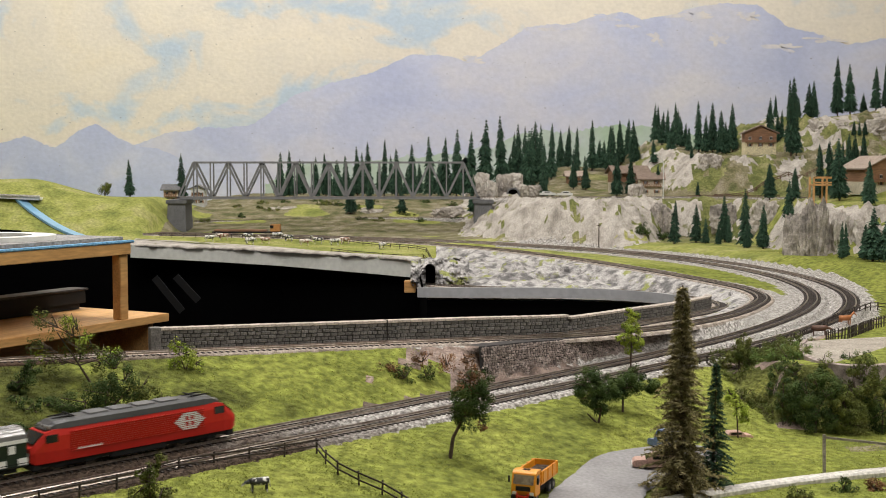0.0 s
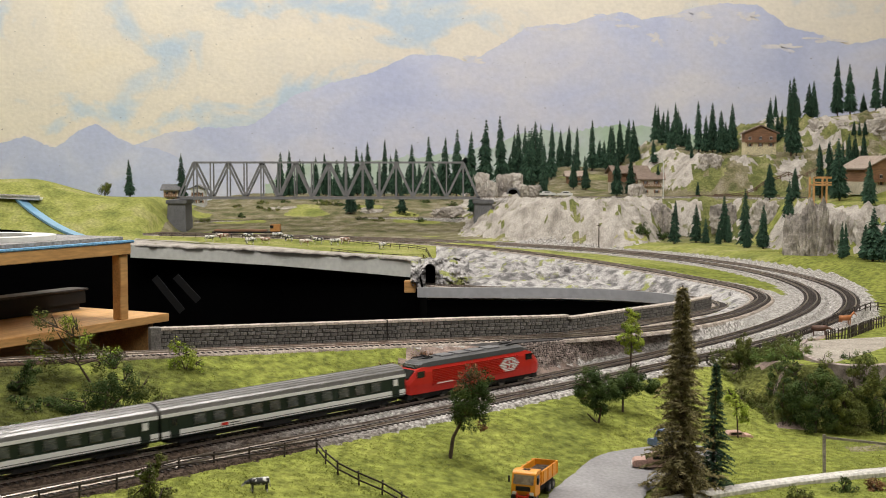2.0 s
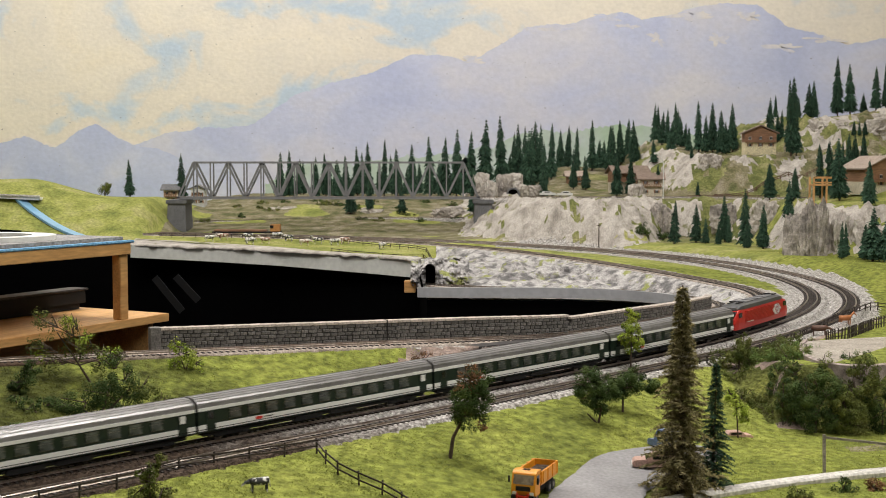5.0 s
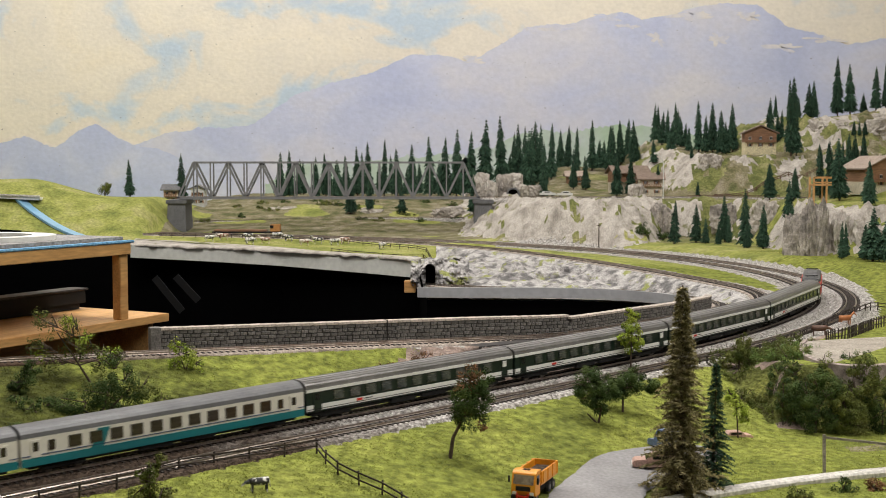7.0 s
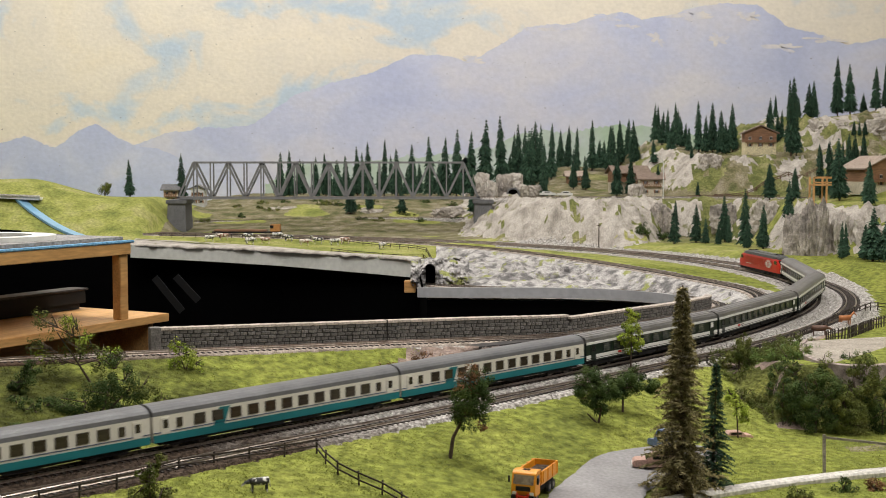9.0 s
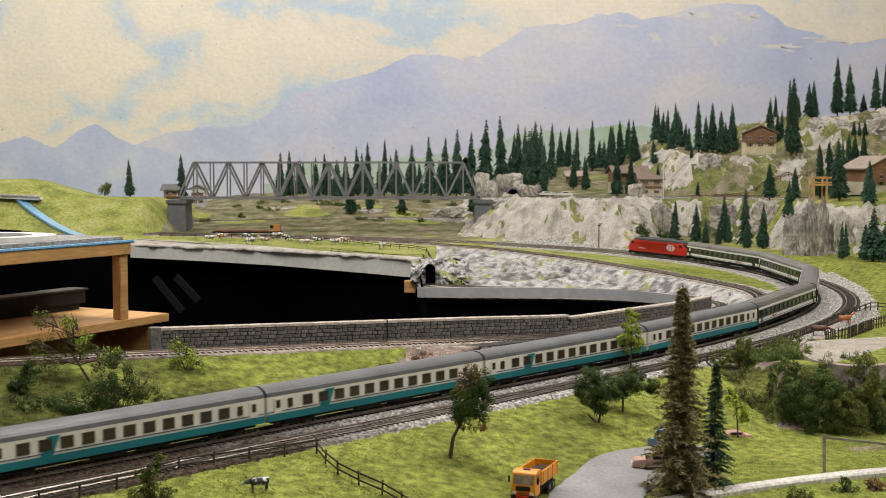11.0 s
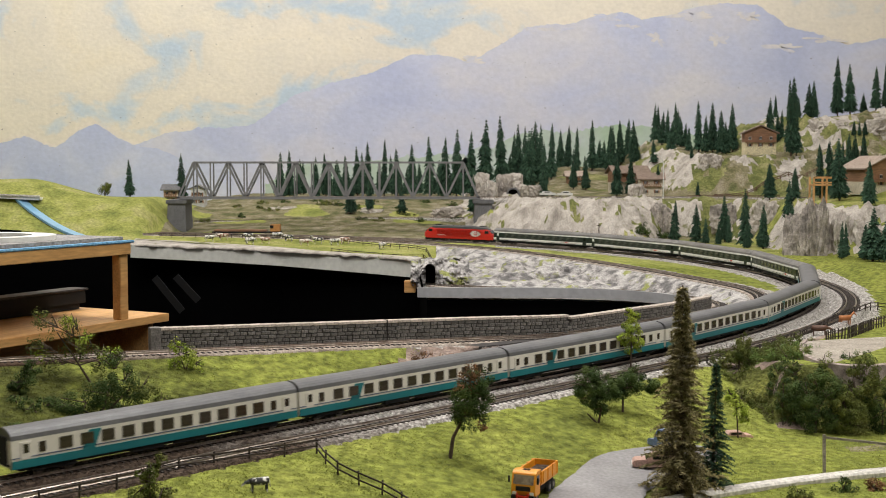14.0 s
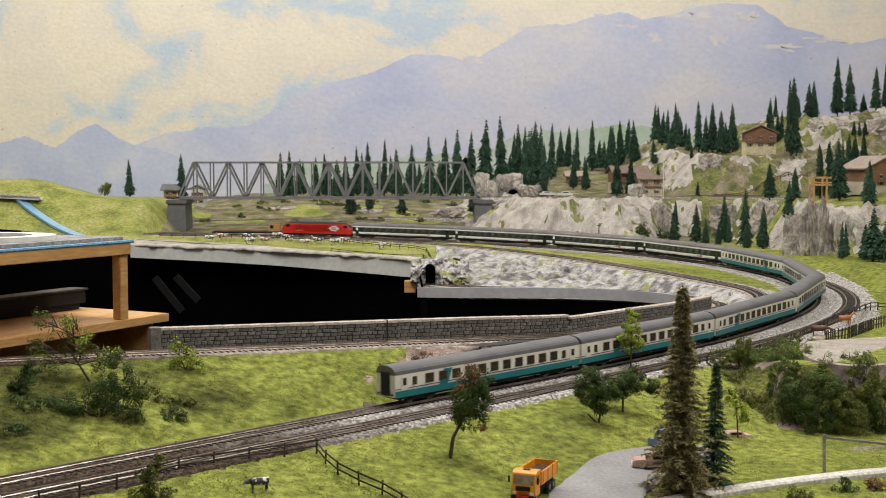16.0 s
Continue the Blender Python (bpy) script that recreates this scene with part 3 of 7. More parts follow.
def ridge(name, line, base, depth, mat, label, rough=0.012, seed=3):
    """A flat painted mountain on the wall, under a jagged ridge line."""
    rng = np.random.RandomState(seed)
    xs = np.arange(line[0][0], line[-1][0], 0.012)
    zs = np.interp(xs, [p[0] for p in line], [p[1] for p in line])
    jag = np.convolve(rng.randn(len(xs) + 8), np.ones(9) / 3, "valid") * rough * 0.35 + rng.randn(len(xs)) * rough * 0.12
    zs = zs + jag[:len(xs)]
    y = BACK_Y - depth
    verts = [(x, y, base) for x in xs] + [(x, y, z) for x, z in zip(xs, zs)]
    n = len(xs)
    ob = mesh_object(name, verts, [(i, i + 1, n + i + 1, n + i) for i in range(n - 1)], mat)
    return tagged(ob, label, "backdrop", kind="structure")


build_hall()
FOREST_PAINT = backdrop_paint("painted_green_haze", [(0.35, (0.42, 0.54, 0.40)), (0.55, (0.51, 0.59, 0.53)), (0.75, (0.57, 0.61, 0.66))], 5.0)


def snow_patch(x, z, w, h, seed):
    """A ragged light patch painted below a ridge."""
    rng = random.Random(seed)
    n = 34
    v = [(x, BACK_Y - 0.0044, z)]
    for i in range(n):
        a = 2 * math.pi * i / n
        k = 0.6 + 0.9 * noise.noise((math.cos(a) * 1.7 + seed, math.sin(a) * 1.7, seed * 0.37)) + rng.uniform(-0.12, 0.12)
        v.append((x + math.cos(a) * w * k, BACK_Y - 0.0044, z + math.sin(a) * h * k - 0.25 * math.cos(a) * h))
    ob = mesh_object("painted_snow", v, [(0, i + 1, (i + 1) % n + 1) for i in range(n)], SNOW_PAINT)
    return tagged(ob, "ragged cream snow patch painted on the mountain", "backdrop", kind="structure")


for k, (x, z, w, h) in enumerate(((0.12, 0.715, 0.07, 0.018), (0.36, 0.83, 0.05, 0.022), (0.47, 0.84, 0.09, 0.018), (0.70, 0.89, 0.07, 0.020), (0.78, 0.855, 0.05, 0.014), (1.05, 0.90, 0.12, 0.03), (1.28, 0.90, 0.08, 0.03),
                                  (1.42, 0.77, 0.10, 0.022), (1.60, 0.80, 0.10, 0.014), (0.90, 0.80, 0.04, 0.03), (1.15, 0.80, 0.05, 0.03))):
    snow_patch(x, z, w, h, k + 3)


def build_flecks():
    """Small chips and stains on the painted wall."""
    rng = random.Random(17)
    v, f = [], []
    spots = [(rng.uniform(-1.9, 1.9), rng.uniform(0.2, 1.05), rng.uniform(0.0010, 0.0028)) for _ in range(110)]
    for x0, x1, z0, count in ((-0.92, 0.02, 0.80, 60), (-1.65, -0.8, 0.475, 40), (0.2, 0.75, 0.70, 26), (0.9, 1.5, 0.62, 18)):
        spots += [(rng.uniform(x0, x1), z0 + rng.gauss(0, 0.002), rng.uniform(0.0005, 0.0018)) for _ in range(count)]
    for x, z, r in spots:
        b = len(v)
        for i in range(6):
            a = 2 * math.pi * (i + 0.6 * rng.random()) / 6
            v.append((x + math.cos(a) * r * rng.uniform(0.6, 1.8), BACK_Y - 0.0095, z + math.sin(a) * r * rng.uniform(0.5, 1.0)))
        f.append(tuple(range(b, b + 6)))
    tagged(mesh_object("wall_flecks", v, f, PIER_STAIN), "small dark chips in the painted wall", "stain", kind="stuff")


PIER_STAIN = material("grey_stain", (0.30, 0.29, 0.30), (0.20, 0.20, 0.21), scale=60, rough=0.9)
build_flecks()
ridge("painted_wood", [(0.0, 0.20), (0.15, 0.36), (0.35, 0.40), (0.5, 0.41), (0.65, 0.42), (0.75, 0.44), (0.85, 0.42), (1.0, 0.40), (1.2, 0.40)], 0.1, 0.0068, FOREST_PAINT, "pale green wood painted at the foot of the mountain", 0.03, 21)
ridge("painted_wood", [(-0.75, 0.20), (-0.6, 0.27), (-0.4, 0.29), (-0.2, 0.31), (0.0, 0.32), (0.15, 0.30)], 0.1, 0.0068, FOREST_PAINT, "pale green wood painted at the foot of the mountain", 0.03, 22)


def build_table():
    """Boards that close the layout's table down to the floor."""
    root = empty("layout_table", "plain board skirt of the layout table", "table", kind="structure")
    for name, spec in (("board", (-3.4, 2.62, -1.64, -1.60, -1.1, -0.075)), ("board", (-3.44, -3.40, -1.64, 5.2, -1.1, -0.10)), ("board", (2.62, 2.66, -1.64, 5.2, -1.1, -0.075))):
        part(name, boxes(spec), GREY_BOARD, root)


build_table()
ridge("painted_mountain", [(-2.4, 0.36), (-2.062, 0.375), (-1.871, 0.363), (-1.763, 0.392), (-1.633, 0.347), (-1.536, 0.418), (-1.459, 0.442), (-1.381, 0.399), (-1.298, 0.356), (-1.2, 0.34), (-1.1, 0.3)],
      -0.2, 0.008, MOUNT_NEAR, "small violet-blue mountain painted on the wall", 0.010, 5)
ridge("painted_mountain", [(-1.4, 0.30), (-1.299, 0.347), (-1.154, 0.411), (-1.035, 0.428), (-0.916, 0.428), (-0.796, 0.458), (-0.605, 0.577), (-0.438, 0.624), (-0.295, 0.66), (-0.152, 0.726), (-0.01, 0.737),
                           (0.109, 0.702), (0.228, 0.766), (0.346, 0.848), (0.512, 0.86), (0.654, 0.907), (0.749, 0.914), (0.844, 0.883), (1.033, 0.923), (1.199, 0.954), (1.318, 0.937), (1.437, 0.86),
                           (1.581, 0.813), (1.7, 0.777), (1.861, 0.801), (2.4, 0.83)],
      -0.2, 0.004, MOUNT_PAINT, "long pale blue mountain range painted on the wall", 0.012, 9)


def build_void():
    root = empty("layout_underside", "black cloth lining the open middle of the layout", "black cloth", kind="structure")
    part("cloth_floor", boxes((-3.0, 1.0, 0.4, 3.9, -0.52, -0.5)), CLOTH_AND_DARK, root)
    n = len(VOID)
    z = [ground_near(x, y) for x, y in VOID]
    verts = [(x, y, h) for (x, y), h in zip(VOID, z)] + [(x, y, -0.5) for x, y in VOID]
    mesh_object("cloth_wall", verts, [(i, (i + 1) % n, n + (i + 1) % n, n + i) for i in range(n)], CLOTH_AND_DARK, root)


def ground_near(x, y):
    return ground_z(x, y) - 0.004


build_void()

# ---- the train ----
RED = material("red_lacquer", (0.52, 0.020, 0.012), (0.45, 0.016, 0.010), scale=30, rough=0.35, fine=0.06)
ROOF_GREY = material("roof_grey", (0.14, 0.14, 0.145), (0.10, 0.10, 0.105), scale=30, rough=0.45, fine=0.1)
ROOF_SILVER = material("weathered_roof_silver", (0.27, 0.262, 0.26), (0.19, 0.182, 0.18), scale=25, rough=0.32, metal=0.55, fine=0.12)
LOCO_ROOF = material("dark_roof_grey", (0.075, 0.075, 0.078), (0.05, 0.05, 0.052), scale=30, rough=0.4, fine=0.1)
COACH_GREEN = material("dark_green_lacquer", (0.009, 0.020, 0.015), (0.007, 0.016, 0.012), scale=20, rough=0.3, fine=0.05)
COACH_WHITE = material("cream_white_lacquer", (0.70, 0.67, 0.60), (0.64, 0.61, 0.54), scale=20, rough=0.4, fine=0.05)
COACH_GREY = material("light_grey_lacquer", (0.74, 0.74, 0.71), (0.68, 0.68, 0.65), scale=20, rough=0.4, fine=0.05)
TEAL = material("teal_lacquer", (0.010, 0.17, 0.19), (0.008, 0.13, 0.15), scale=20, rough=0.4, fine=0.05)
NAVY = material("navy_line", (0.05, 0.08, 0.16), scale=20, rough=0.4)
UNDER = material("underframe_black", (0.008, 0.0075, 0.007), (0.004, 0.004, 0.004), scale=60, rough=0.85)
WHITE_PRINT = material("white_print", (0.78, 0.76, 0.72), scale=40, rough=0.5, fine=0.04)
RED_PRINT = material("red_print", (0.60, 0.03, 0.02), scale=40, rough=0.5)
GLASS_DARK = material("dark_window_glass", (0.020, 0.022, 0.022), (0.012, 0.013, 0.013), scale=30, rough=0.12, fine=0.05)
# Pale blotches paint reflections and backlight into the pane colour.
GLASS_REFLECTION = material("window_glass_reflections", (0.13, 0.14, 0.13), (0.014, 0.018, 0.016), scale=120, rough=0.12, fine=0.3)
SEAT_BROWN = material("brown_window_glass", (0.050, 0.038, 0.028), (0.025, 0.020, 0.016), scale=90, rough=0.15)
STEEL = material("wheel_steel", (0.22, 0.20, 0.18), (0.12, 0.11, 0.10), scale=60, rough=0.4, metal=0.8)

W2 = 0.0163      # half a coach's width
COACH = 0.303


def shell(x0, x1, profile):
    return loft([[(x, y, z) for y, z in profile] for x in (x0, x1)])


def arc_roof(w, z0, z1, n=10):
    """Roof profile from one gutter over the crown to the other."""
    return [(w * math.cos(math.pi * i / n), z0 + (z1 - z0) * math.sin(math.pi * i / n) ** 0.8) for i in range(n + 1)]


def bogie(parent, x, wheelbase=0.029, radius=0.0053):
    b = part("bogie", boxes((x - 0.021, x + 0.021, -0.0125, -0.0100, 0.004, 0.0075), (x - 0.021, x + 0.021, 0.0100, 0.0125, 0.004, 0.0075), (x - 0.006, x + 0.006, -0.011, 0.011, 0.004, 0.010),
                            (x - 0.019, x - 0.010, -0.0135, 0.0135, 0.0035, 0.0065), (x + 0.010, x + 0.019, -0.0135, 0.0135, 0.0035, 0.0065), bevel=0.0006), UNDER, parent)
    for dx in (-wheelbase / 2, wheelbase / 2):
        for y in (-0.0085, 0.0085):
            bm = bmesh.new()
            rod(bm, (x + dx, y - 0.0014, radius), (x + dx, y + 0.0014, radius), radius, seg=16)
            part("wheel", bm, STEEL, b)
    return b


def coach_common(root, roof_mat, side_mat):
    h = COACH / 2 - 0.0015
    part("body", shell(-h, h, [(-W2, 0.0115), (-W2, 0.0345), (W2, 0.0345), (W2, 0.0115), (W2 * 0.8, 0.0095), (-W2 * 0.8, 0.0095)]), side_mat, root)
    roof = part("roof", shell(-h, h, arc_roof(W2, 0.0346, 0.0442) + [(-W2, 0.0344), (W2, 0.0344)]), roof_mat, root, smooth=False)
    part("underframe", boxes((-h + 0.008, h - 0.008, -0.012, 0.012, 0.006, 0.0096), (-0.035, 0.0, -0.014, 0.014, 0.0045, 0.0097), (0.01, 0.045, -0.0135, 0.0135, 0.005, 0.0097)), UNDER, root)
    for x in (-0.109, 0.109):
        bogie(root, x)
    for s in (-1, 1):
        part("gangway", boxes((s * h - 0.0015 if s < 0 else h - 0.0005, -h + 0.0005 if s < 0 else h + 0.0020, -0.0075, 0.0075, 0.011, 0.037), bevel=0.0005), UNDER, root)
        for y in (-0.0115, 0.0115):
            bm = bmesh.new()
            rod(bm, (s * h, y, 0.0125), (s * (h + 0.0014), y, 0.0125), 0.0012)
            part("buffer", bm, UNDER, root)
    return h


def pane_mesh(w, z0, z1, t=0.0006):
    bm = boxes((-w / 2, w / 2, -t, t, z0, z1))
    bm2 = bpy.data.meshes.new("window")
    bm.to_mesh(bm2)
    bm.free()
    return bm2


def green_coach(label):
    root = empty("passenger_coach", label, "passenger coach", group="train vehicles")
    h = coach_common(root, ROOF_SILVER, COACH_GREEN)
    for a in (22, 40, 58, 76, 104, 122, 140, 158):
        c, s = math.cos(math.radians(a)), math.sin(math.radians(a)) ** 0.8
        bm = bmesh.new()
        rod(bm, (-h, W2 * c, 0.0346 + 0.0096 * s), (h, W2 * c, 0.0346 + 0.0096 * s), 0.00045, seg=6)
        part("roof_rib", bm, ROOF_SILVER, root)
    for sgn in (-1, 1):
        y = sgn * (W2 + 0.0002)
        part("band", boxes((-h, h, y - 0.0004, y + 0.0004, 0.0125, 0.0185)), COACH_GREY, root, "light grey lower band")
        part("gutter_line", boxes((-h, h, y - 0.0005, y + 0.0005, 0.0320, 0.0350)), COACH_GREY, root, "light grey gutter line")
        part("band_line", boxes((-h, h, y - 0.0006, y + 0.0006, 0.0138, 0.0144)), UNDER, root, "thin dark line")
        part("logo", boxes((-0.085, -0.077, y - 0.0007, y + 0.0007, 0.0150, 0.0177)), RED_PRINT, root, "small red sign")
        part("inscription", boxes((-0.075, -0.064, y - 0.0006, y + 0.0006, 0.0160, 0.0169)), UNDER, root)
        for x in (-0.136, 0.136):
            part("door", boxes((x - 0.0055, x + 0.0055, y - 0.0005, y + 0.0005, 0.0122, 0.0318), bevel=0.0003), COACH_GREEN, root)
            part("door_window", boxes((x - 0.003, x + 0.003, y - 0.0008, y + 0.0008, 0.0235, 0.0305)), COACH_GREY if x > 0 else GLASS_DARK, root)
        me = pane_mesh(0.0125, 0.0215, 0.0302, 0.0007)
        me.materials.append(GLASS_REFLECTION)
        fr = bpy.data.meshes.new("window_frame")
        bm = boxes((-0.0068, 0.0068, -0.0004, 0.0004, 0.0302, 0.0307), (-0.0068, 0.0068, -0.0004, 0.0004, 0.0209, 0.0214), (-0.0068, 0.0068, -0.0008, 0.0008, 0.0272, 0.0275))
        bm.to_mesh(fr)
        bm.free()
        fr.materials.append(STEEL)
        for i in range(11):
            w = shared("window", me, root, pose(-0.1085 + i * 0.0217, y, 0))
            shared("window_frame", fr, w, pose(0, 0, 0))
    return root


def white_coach(label):
    root = empty("passenger_coach", label, "passenger coach", group="train vehicles")
    h = coach_common(root, ROOF_GREY, COACH_WHITE)
    for sgn in (-1, 1):
        y = sgn * (W2 + 0.0002)
        part("skirt", boxes((-h, h, y - 0.0004, y + 0.0004, 0.0095, 0.0165)), TEAL, root, "teal lower skirt")
        part("skirt_line", boxes((-h, h, y - 0.0005, y + 0.0005, 0.0185, 0.0192)), NAVY, root, "thin blue line")
        bm = bmesh.new()
        x = -0.085
        for yy in (y - 0.0005, y + 0.0005):
            for dx, z in ((0, 0.0160), (0.012, 0.0160), (0.019, 0.0335), (0.007, 0.0335)):
                bm.verts.new((x + dx, yy, z))
        v = list(bm.verts)
        for f in ((0, 1, 2, 3), (4, 7, 6, 5), (0, 4, 5, 1), (1, 5, 6, 2), (2, 6, 7, 3), (3, 7, 4, 0)):
            bm.faces.new([v[i] for i in f])
        part("slanted_stripe", bm, TEAL, root, "slanted teal stripe")
        for x in (-0.137, 0.137):
            part("door", boxes((x - 0.005, x + 0.005, y - 0.0006, y + 0.0006, 0.0168, 0.0325), bevel=0.0003), COACH_WHITE, root)
            part("door_window", boxes((x - 0.0025, x + 0.0025, y - 0.0009, y + 0.0009, 0.0225, 0.0305)), SEAT_BROWN, root)
        me = pane_mesh(0.0108, 0.0215, 0.0310, 0.0008)
        me.materials.append(SEAT_BROWN)
        small = pane_mesh(0.006, 0.0215, 0.0305, 0.0008)
        small.materials.append(SEAT_BROWN)
        fr = bpy.data.meshes.new("window_frame")
        bm = boxes((-0.0063, 0.0063, -0.0005, 0.0005, 0.0310, 0.0316), (-0.0063, 0.0063, -0.0005, 0.0005, 0.0209, 0.0215), (-0.0063, -0.0055, -0.0005, 0.0005, 0.0215, 0.0310), (0.0055, 0.0063, -0.0005, 0.0005, 0.0215, 0.0310))
        bm.to_mesh(fr)
        bm.free()
        fr.materials.append(STEEL)
        for i in range(11):
            w = shared("window", me, root, pose(-0.1000 + i * 0.0203, y, 0))
            shared("window_frame", fr, w, pose(0, 0, 0))
        for x in (-0.122, 0.121):
            shared("window", small, root, pose(x, y, 0))
    return root


def locomotive():
    root = empty("locomotive", "red electric locomotive with grey roof and white mark, heading the train", "locomotive", group="train vehicles")
    h, w = 0.1045, 0.0172

    def ring(x, top, wide, low=0.0095):
        return [(x, -wide * 0.93, low), (x, -wide, 0.020), (x, -wide, top - 0.006), (x, -wide * 0.90, top), (x, wide * 0.90, top), (x, wide, top - 0.006), (x, wide, 0.020), (x, wide * 0.93, low)]
    secs = [ring(-h, 0.024, w * 0.84, 0.012), ring(-h + 0.004, 0.0275, w * 0.93), ring(-h + 0.014, 0.0365, w), ring(-h + 0.022, 0.0385, w), ring(h - 0.022, 0.0385, w), ring(h - 0.014, 0.0365, w), ring(h - 0.004, 0.0275, w * 0.93), ring(h, 0.024, w * 0.84, 0.012)]
    part("body", loft(secs), RED, root)
    r = []
    for x, top, wide in ((-0.089, 0.0388, 0.010), (-0.080, 0.0445, 0.0135), (-0.070, 0.0455, 0.0145), (0.070, 0.0455, 0.0145), (0.080, 0.0445, 0.0135), (0.089, 0.0388, 0.010)):
        r.append([(x, -wide * 1.12, 0.0383), (x, -wide * 1.05, top - 0.002), (x, -wide * 0.6, top), (x, wide * 0.6, top), (x, wide * 1.05, top - 0.002), (x, wide * 1.12, 0.0383)])
    part("roof", loft(r), LOCO_ROOF, root, "dark grey ribbed roof")
    for sx in (-1, 1):
        part("cab_roof", boxes((min(sx * 0.0700, sx * 0.0880), max(sx * 0.0700, sx * 0.0880), -0.0125, 0.0125, 0.0380, 0.0412), bevel=0.001), ROOF_SILVER, root, "grey cab roof")
    part("roof_panel", boxes(*[(x - 0.010, x + 0.010, -0.009, 0.009, 0.0450, 0.0466) for x in (-0.036, -0.012, 0.012, 0.036)], bevel=0.0006), ROOF_GREY, root)
    for sx in (-1, 1):
        bm = bmesh.new()
        for y in (-0.006, 0.006):
            beam(bm, (sx * 0.058, y, 0.0458), (sx * 0.080, y, 0.0465), 0.0008)
            beam(bm, (sx * 0.080, y, 0.0465), (sx * 0.062, y, 0.0471), 0.0008)
        beam(bm, (sx * 0.062, -0.011, 0.0474), (sx * 0.062, 0.011, 0.0474), 0.0012)
        part("pantograph", bm, UNDER, root, "folded pantograph")
        # windscreen on the sloping nose
        bm = loft([[(sx * (h - 0.0025), -w * 0.78, 0.0283), (sx * (h - 0.0125), -w * 0.80, 0.0363), (sx * (h - 0.0125), w * 0.80, 0.0363), (sx * (h - 0.0025), w * 0.78, 0.0283)],
                   [(sx * (h - 0.0045), -w * 0.78, 0.0272), (sx * (h - 0.0145), -w * 0.80, 0.0352), (sx * (h - 0.0145), w * 0.80, 0.0352), (sx * (h - 0.0045), w * 0.78, 0.0272)]])
        part("windscreen", bm, GLASS_DARK, root)
        for y in (-0.0095, 0.0095):
            bm = bmesh.new()
            rod(bm, (sx * (h - 0.001), y, 0.0185), (sx * (h + 0.0004), y, 0.0185), 0.0016, seg=12)
            part("headlight", bm, WHITE_PRINT, root)
        part("plough", boxes((min(sx * (h - 0.010), sx * (h - 0.001)), max(sx * (h - 0.010), sx * (h - 0.001)), -0.014, 0.014, 0.0035, 0.0100), bevel=0.001), UNDER, root)
        for sgn in (-1, 1):
            y = sgn * w
            part("cab_window", boxes((sx * 0.0855 - 0.0058, sx * 0.0855 + 0.0058, y - 0.0006, y + 0.0006, 0.0275, 0.0345), bevel=0.0004), GLASS_DARK, root)
    for sgn in (-1, 1):
        y = sgn * (w + 0.0001)
        part("side_rib", boxes(*[(-0.068, 0.068, y - 0.0009, y + 0.0009, 0.0172 + i * 0.0019, 0.0180 + i * 0.0019) for i in range(10)], bevel=0.0002), RED, root)
        # white cross-and-arrow mark, drawn as plain shapes
        x = 0.052 * (1 if sgn < 0 else -1) * (1)
        bm = bmesh.new()
        for i in range(9):
            z = 0.0180 + i * 0.0018
            u = abs(i - 4) / 4
            half = 0.0165 * (1 - 0.55 * u)
            gap = 0.0046 if 2 <= i <= 6 else 0.0
            if i == 4:
                box(bm, x - half, x + half, y - 0.0012, y + 0.0012, z, z + 0.0011)
            elif gap:
                box(bm, x - half, x - gap, y - 0.0012, y + 0.0012, z, z + 0.0011)
                box(bm, x + gap, x + half, y - 0.0012, y + 0.0012, z, z + 0.0011)
                box(bm, x - 0.0012, x + 0.0012, y - 0.0012, y + 0.0012, z, z + 0.0011)
            else:
                box(bm, x - half, x + half, y - 0.0012, y + 0.0012, z, z + 0.0011)
        part("logo", bm, WHITE_PRINT, root, "white cross-and-arrow mark")
        x = -0.050 * (1 if sgn < 0 else -1)
        part("inscription", boxes((x - 0.012, x + 0.012, y - 0.0008, y + 0.0008, 0.0180, 0.0198)), WHITE_PRINT, root, "white lettering bar")
    part("underframe", boxes((-0.094, 0.094, -0.0135, 0.0135, 0.0055, 0.0100), (-0.028, 0.028, -0.0145, 0.0145, 0.0035, 0.0100), bevel=0.0006), UNDER, root)
    for x in (-0.063, 0.063):
        bogie(root, x, 0.032, 0.0062)
    return root


TRAIN = [(locomotive(), 0.1065, 0.063)]
first_green = green_coach("dark green passenger coach with light grey bands in the train")
first_white = white_coach("white passenger coach with teal skirt and grey roof in the train")
for i in range(10):
    src = first_green if i < 4 else first_white
    car = src if i in (0, 4) else copy_thing(src, pose(0, 0, 0))
    TRAIN.append((car, -(i + 0.5) * COACH, 0.109))
tagged(TRAIN[-1][0], "white passenger coach with teal skirt, last in the train")


def motions():
    """The train climbs the main line at a steady pace."""
    for car, off, pivot in TRAIN:
        rows = []
        for k in range(0, 33):
            t = k * 0.5
            s = SPEED * t - 0.5 + off
            a, b = on_line(s - pivot), on_line(s + pivot)
            d = b - a
            m = Matrix.Translation((a + b) / 2) @ d.to_track_quat("X", "Z").to_matrix().to_4x4()
            rows.append((t, m))
        walk(car, rows)

# ---- edges of the opening: parapets, boards, rock and tunnel ----


def along(line, t):
    """Place and unit heading at a fraction of a line."""
    d = np.concatenate([[0], np.cumsum(np.linalg.norm(np.diff(line[:, :2], axis=0), axis=1))])
    p = np.array([np.interp(t * d[-1], d, line[:, i]) for i in range(3)])
    q = np.array([np.interp(min(t * d[-1] + 0.004, d[-1]), d, line[:, i]) for i in range(3)])
    o = np.array([np.interp(max(t * d[-1] - 0.004, 0), d, line[:, i]) for i in range(3)])
    g = (q - o)[:2]
    return p, g / (np.linalg.norm(g) + 1e-9), d[-1]


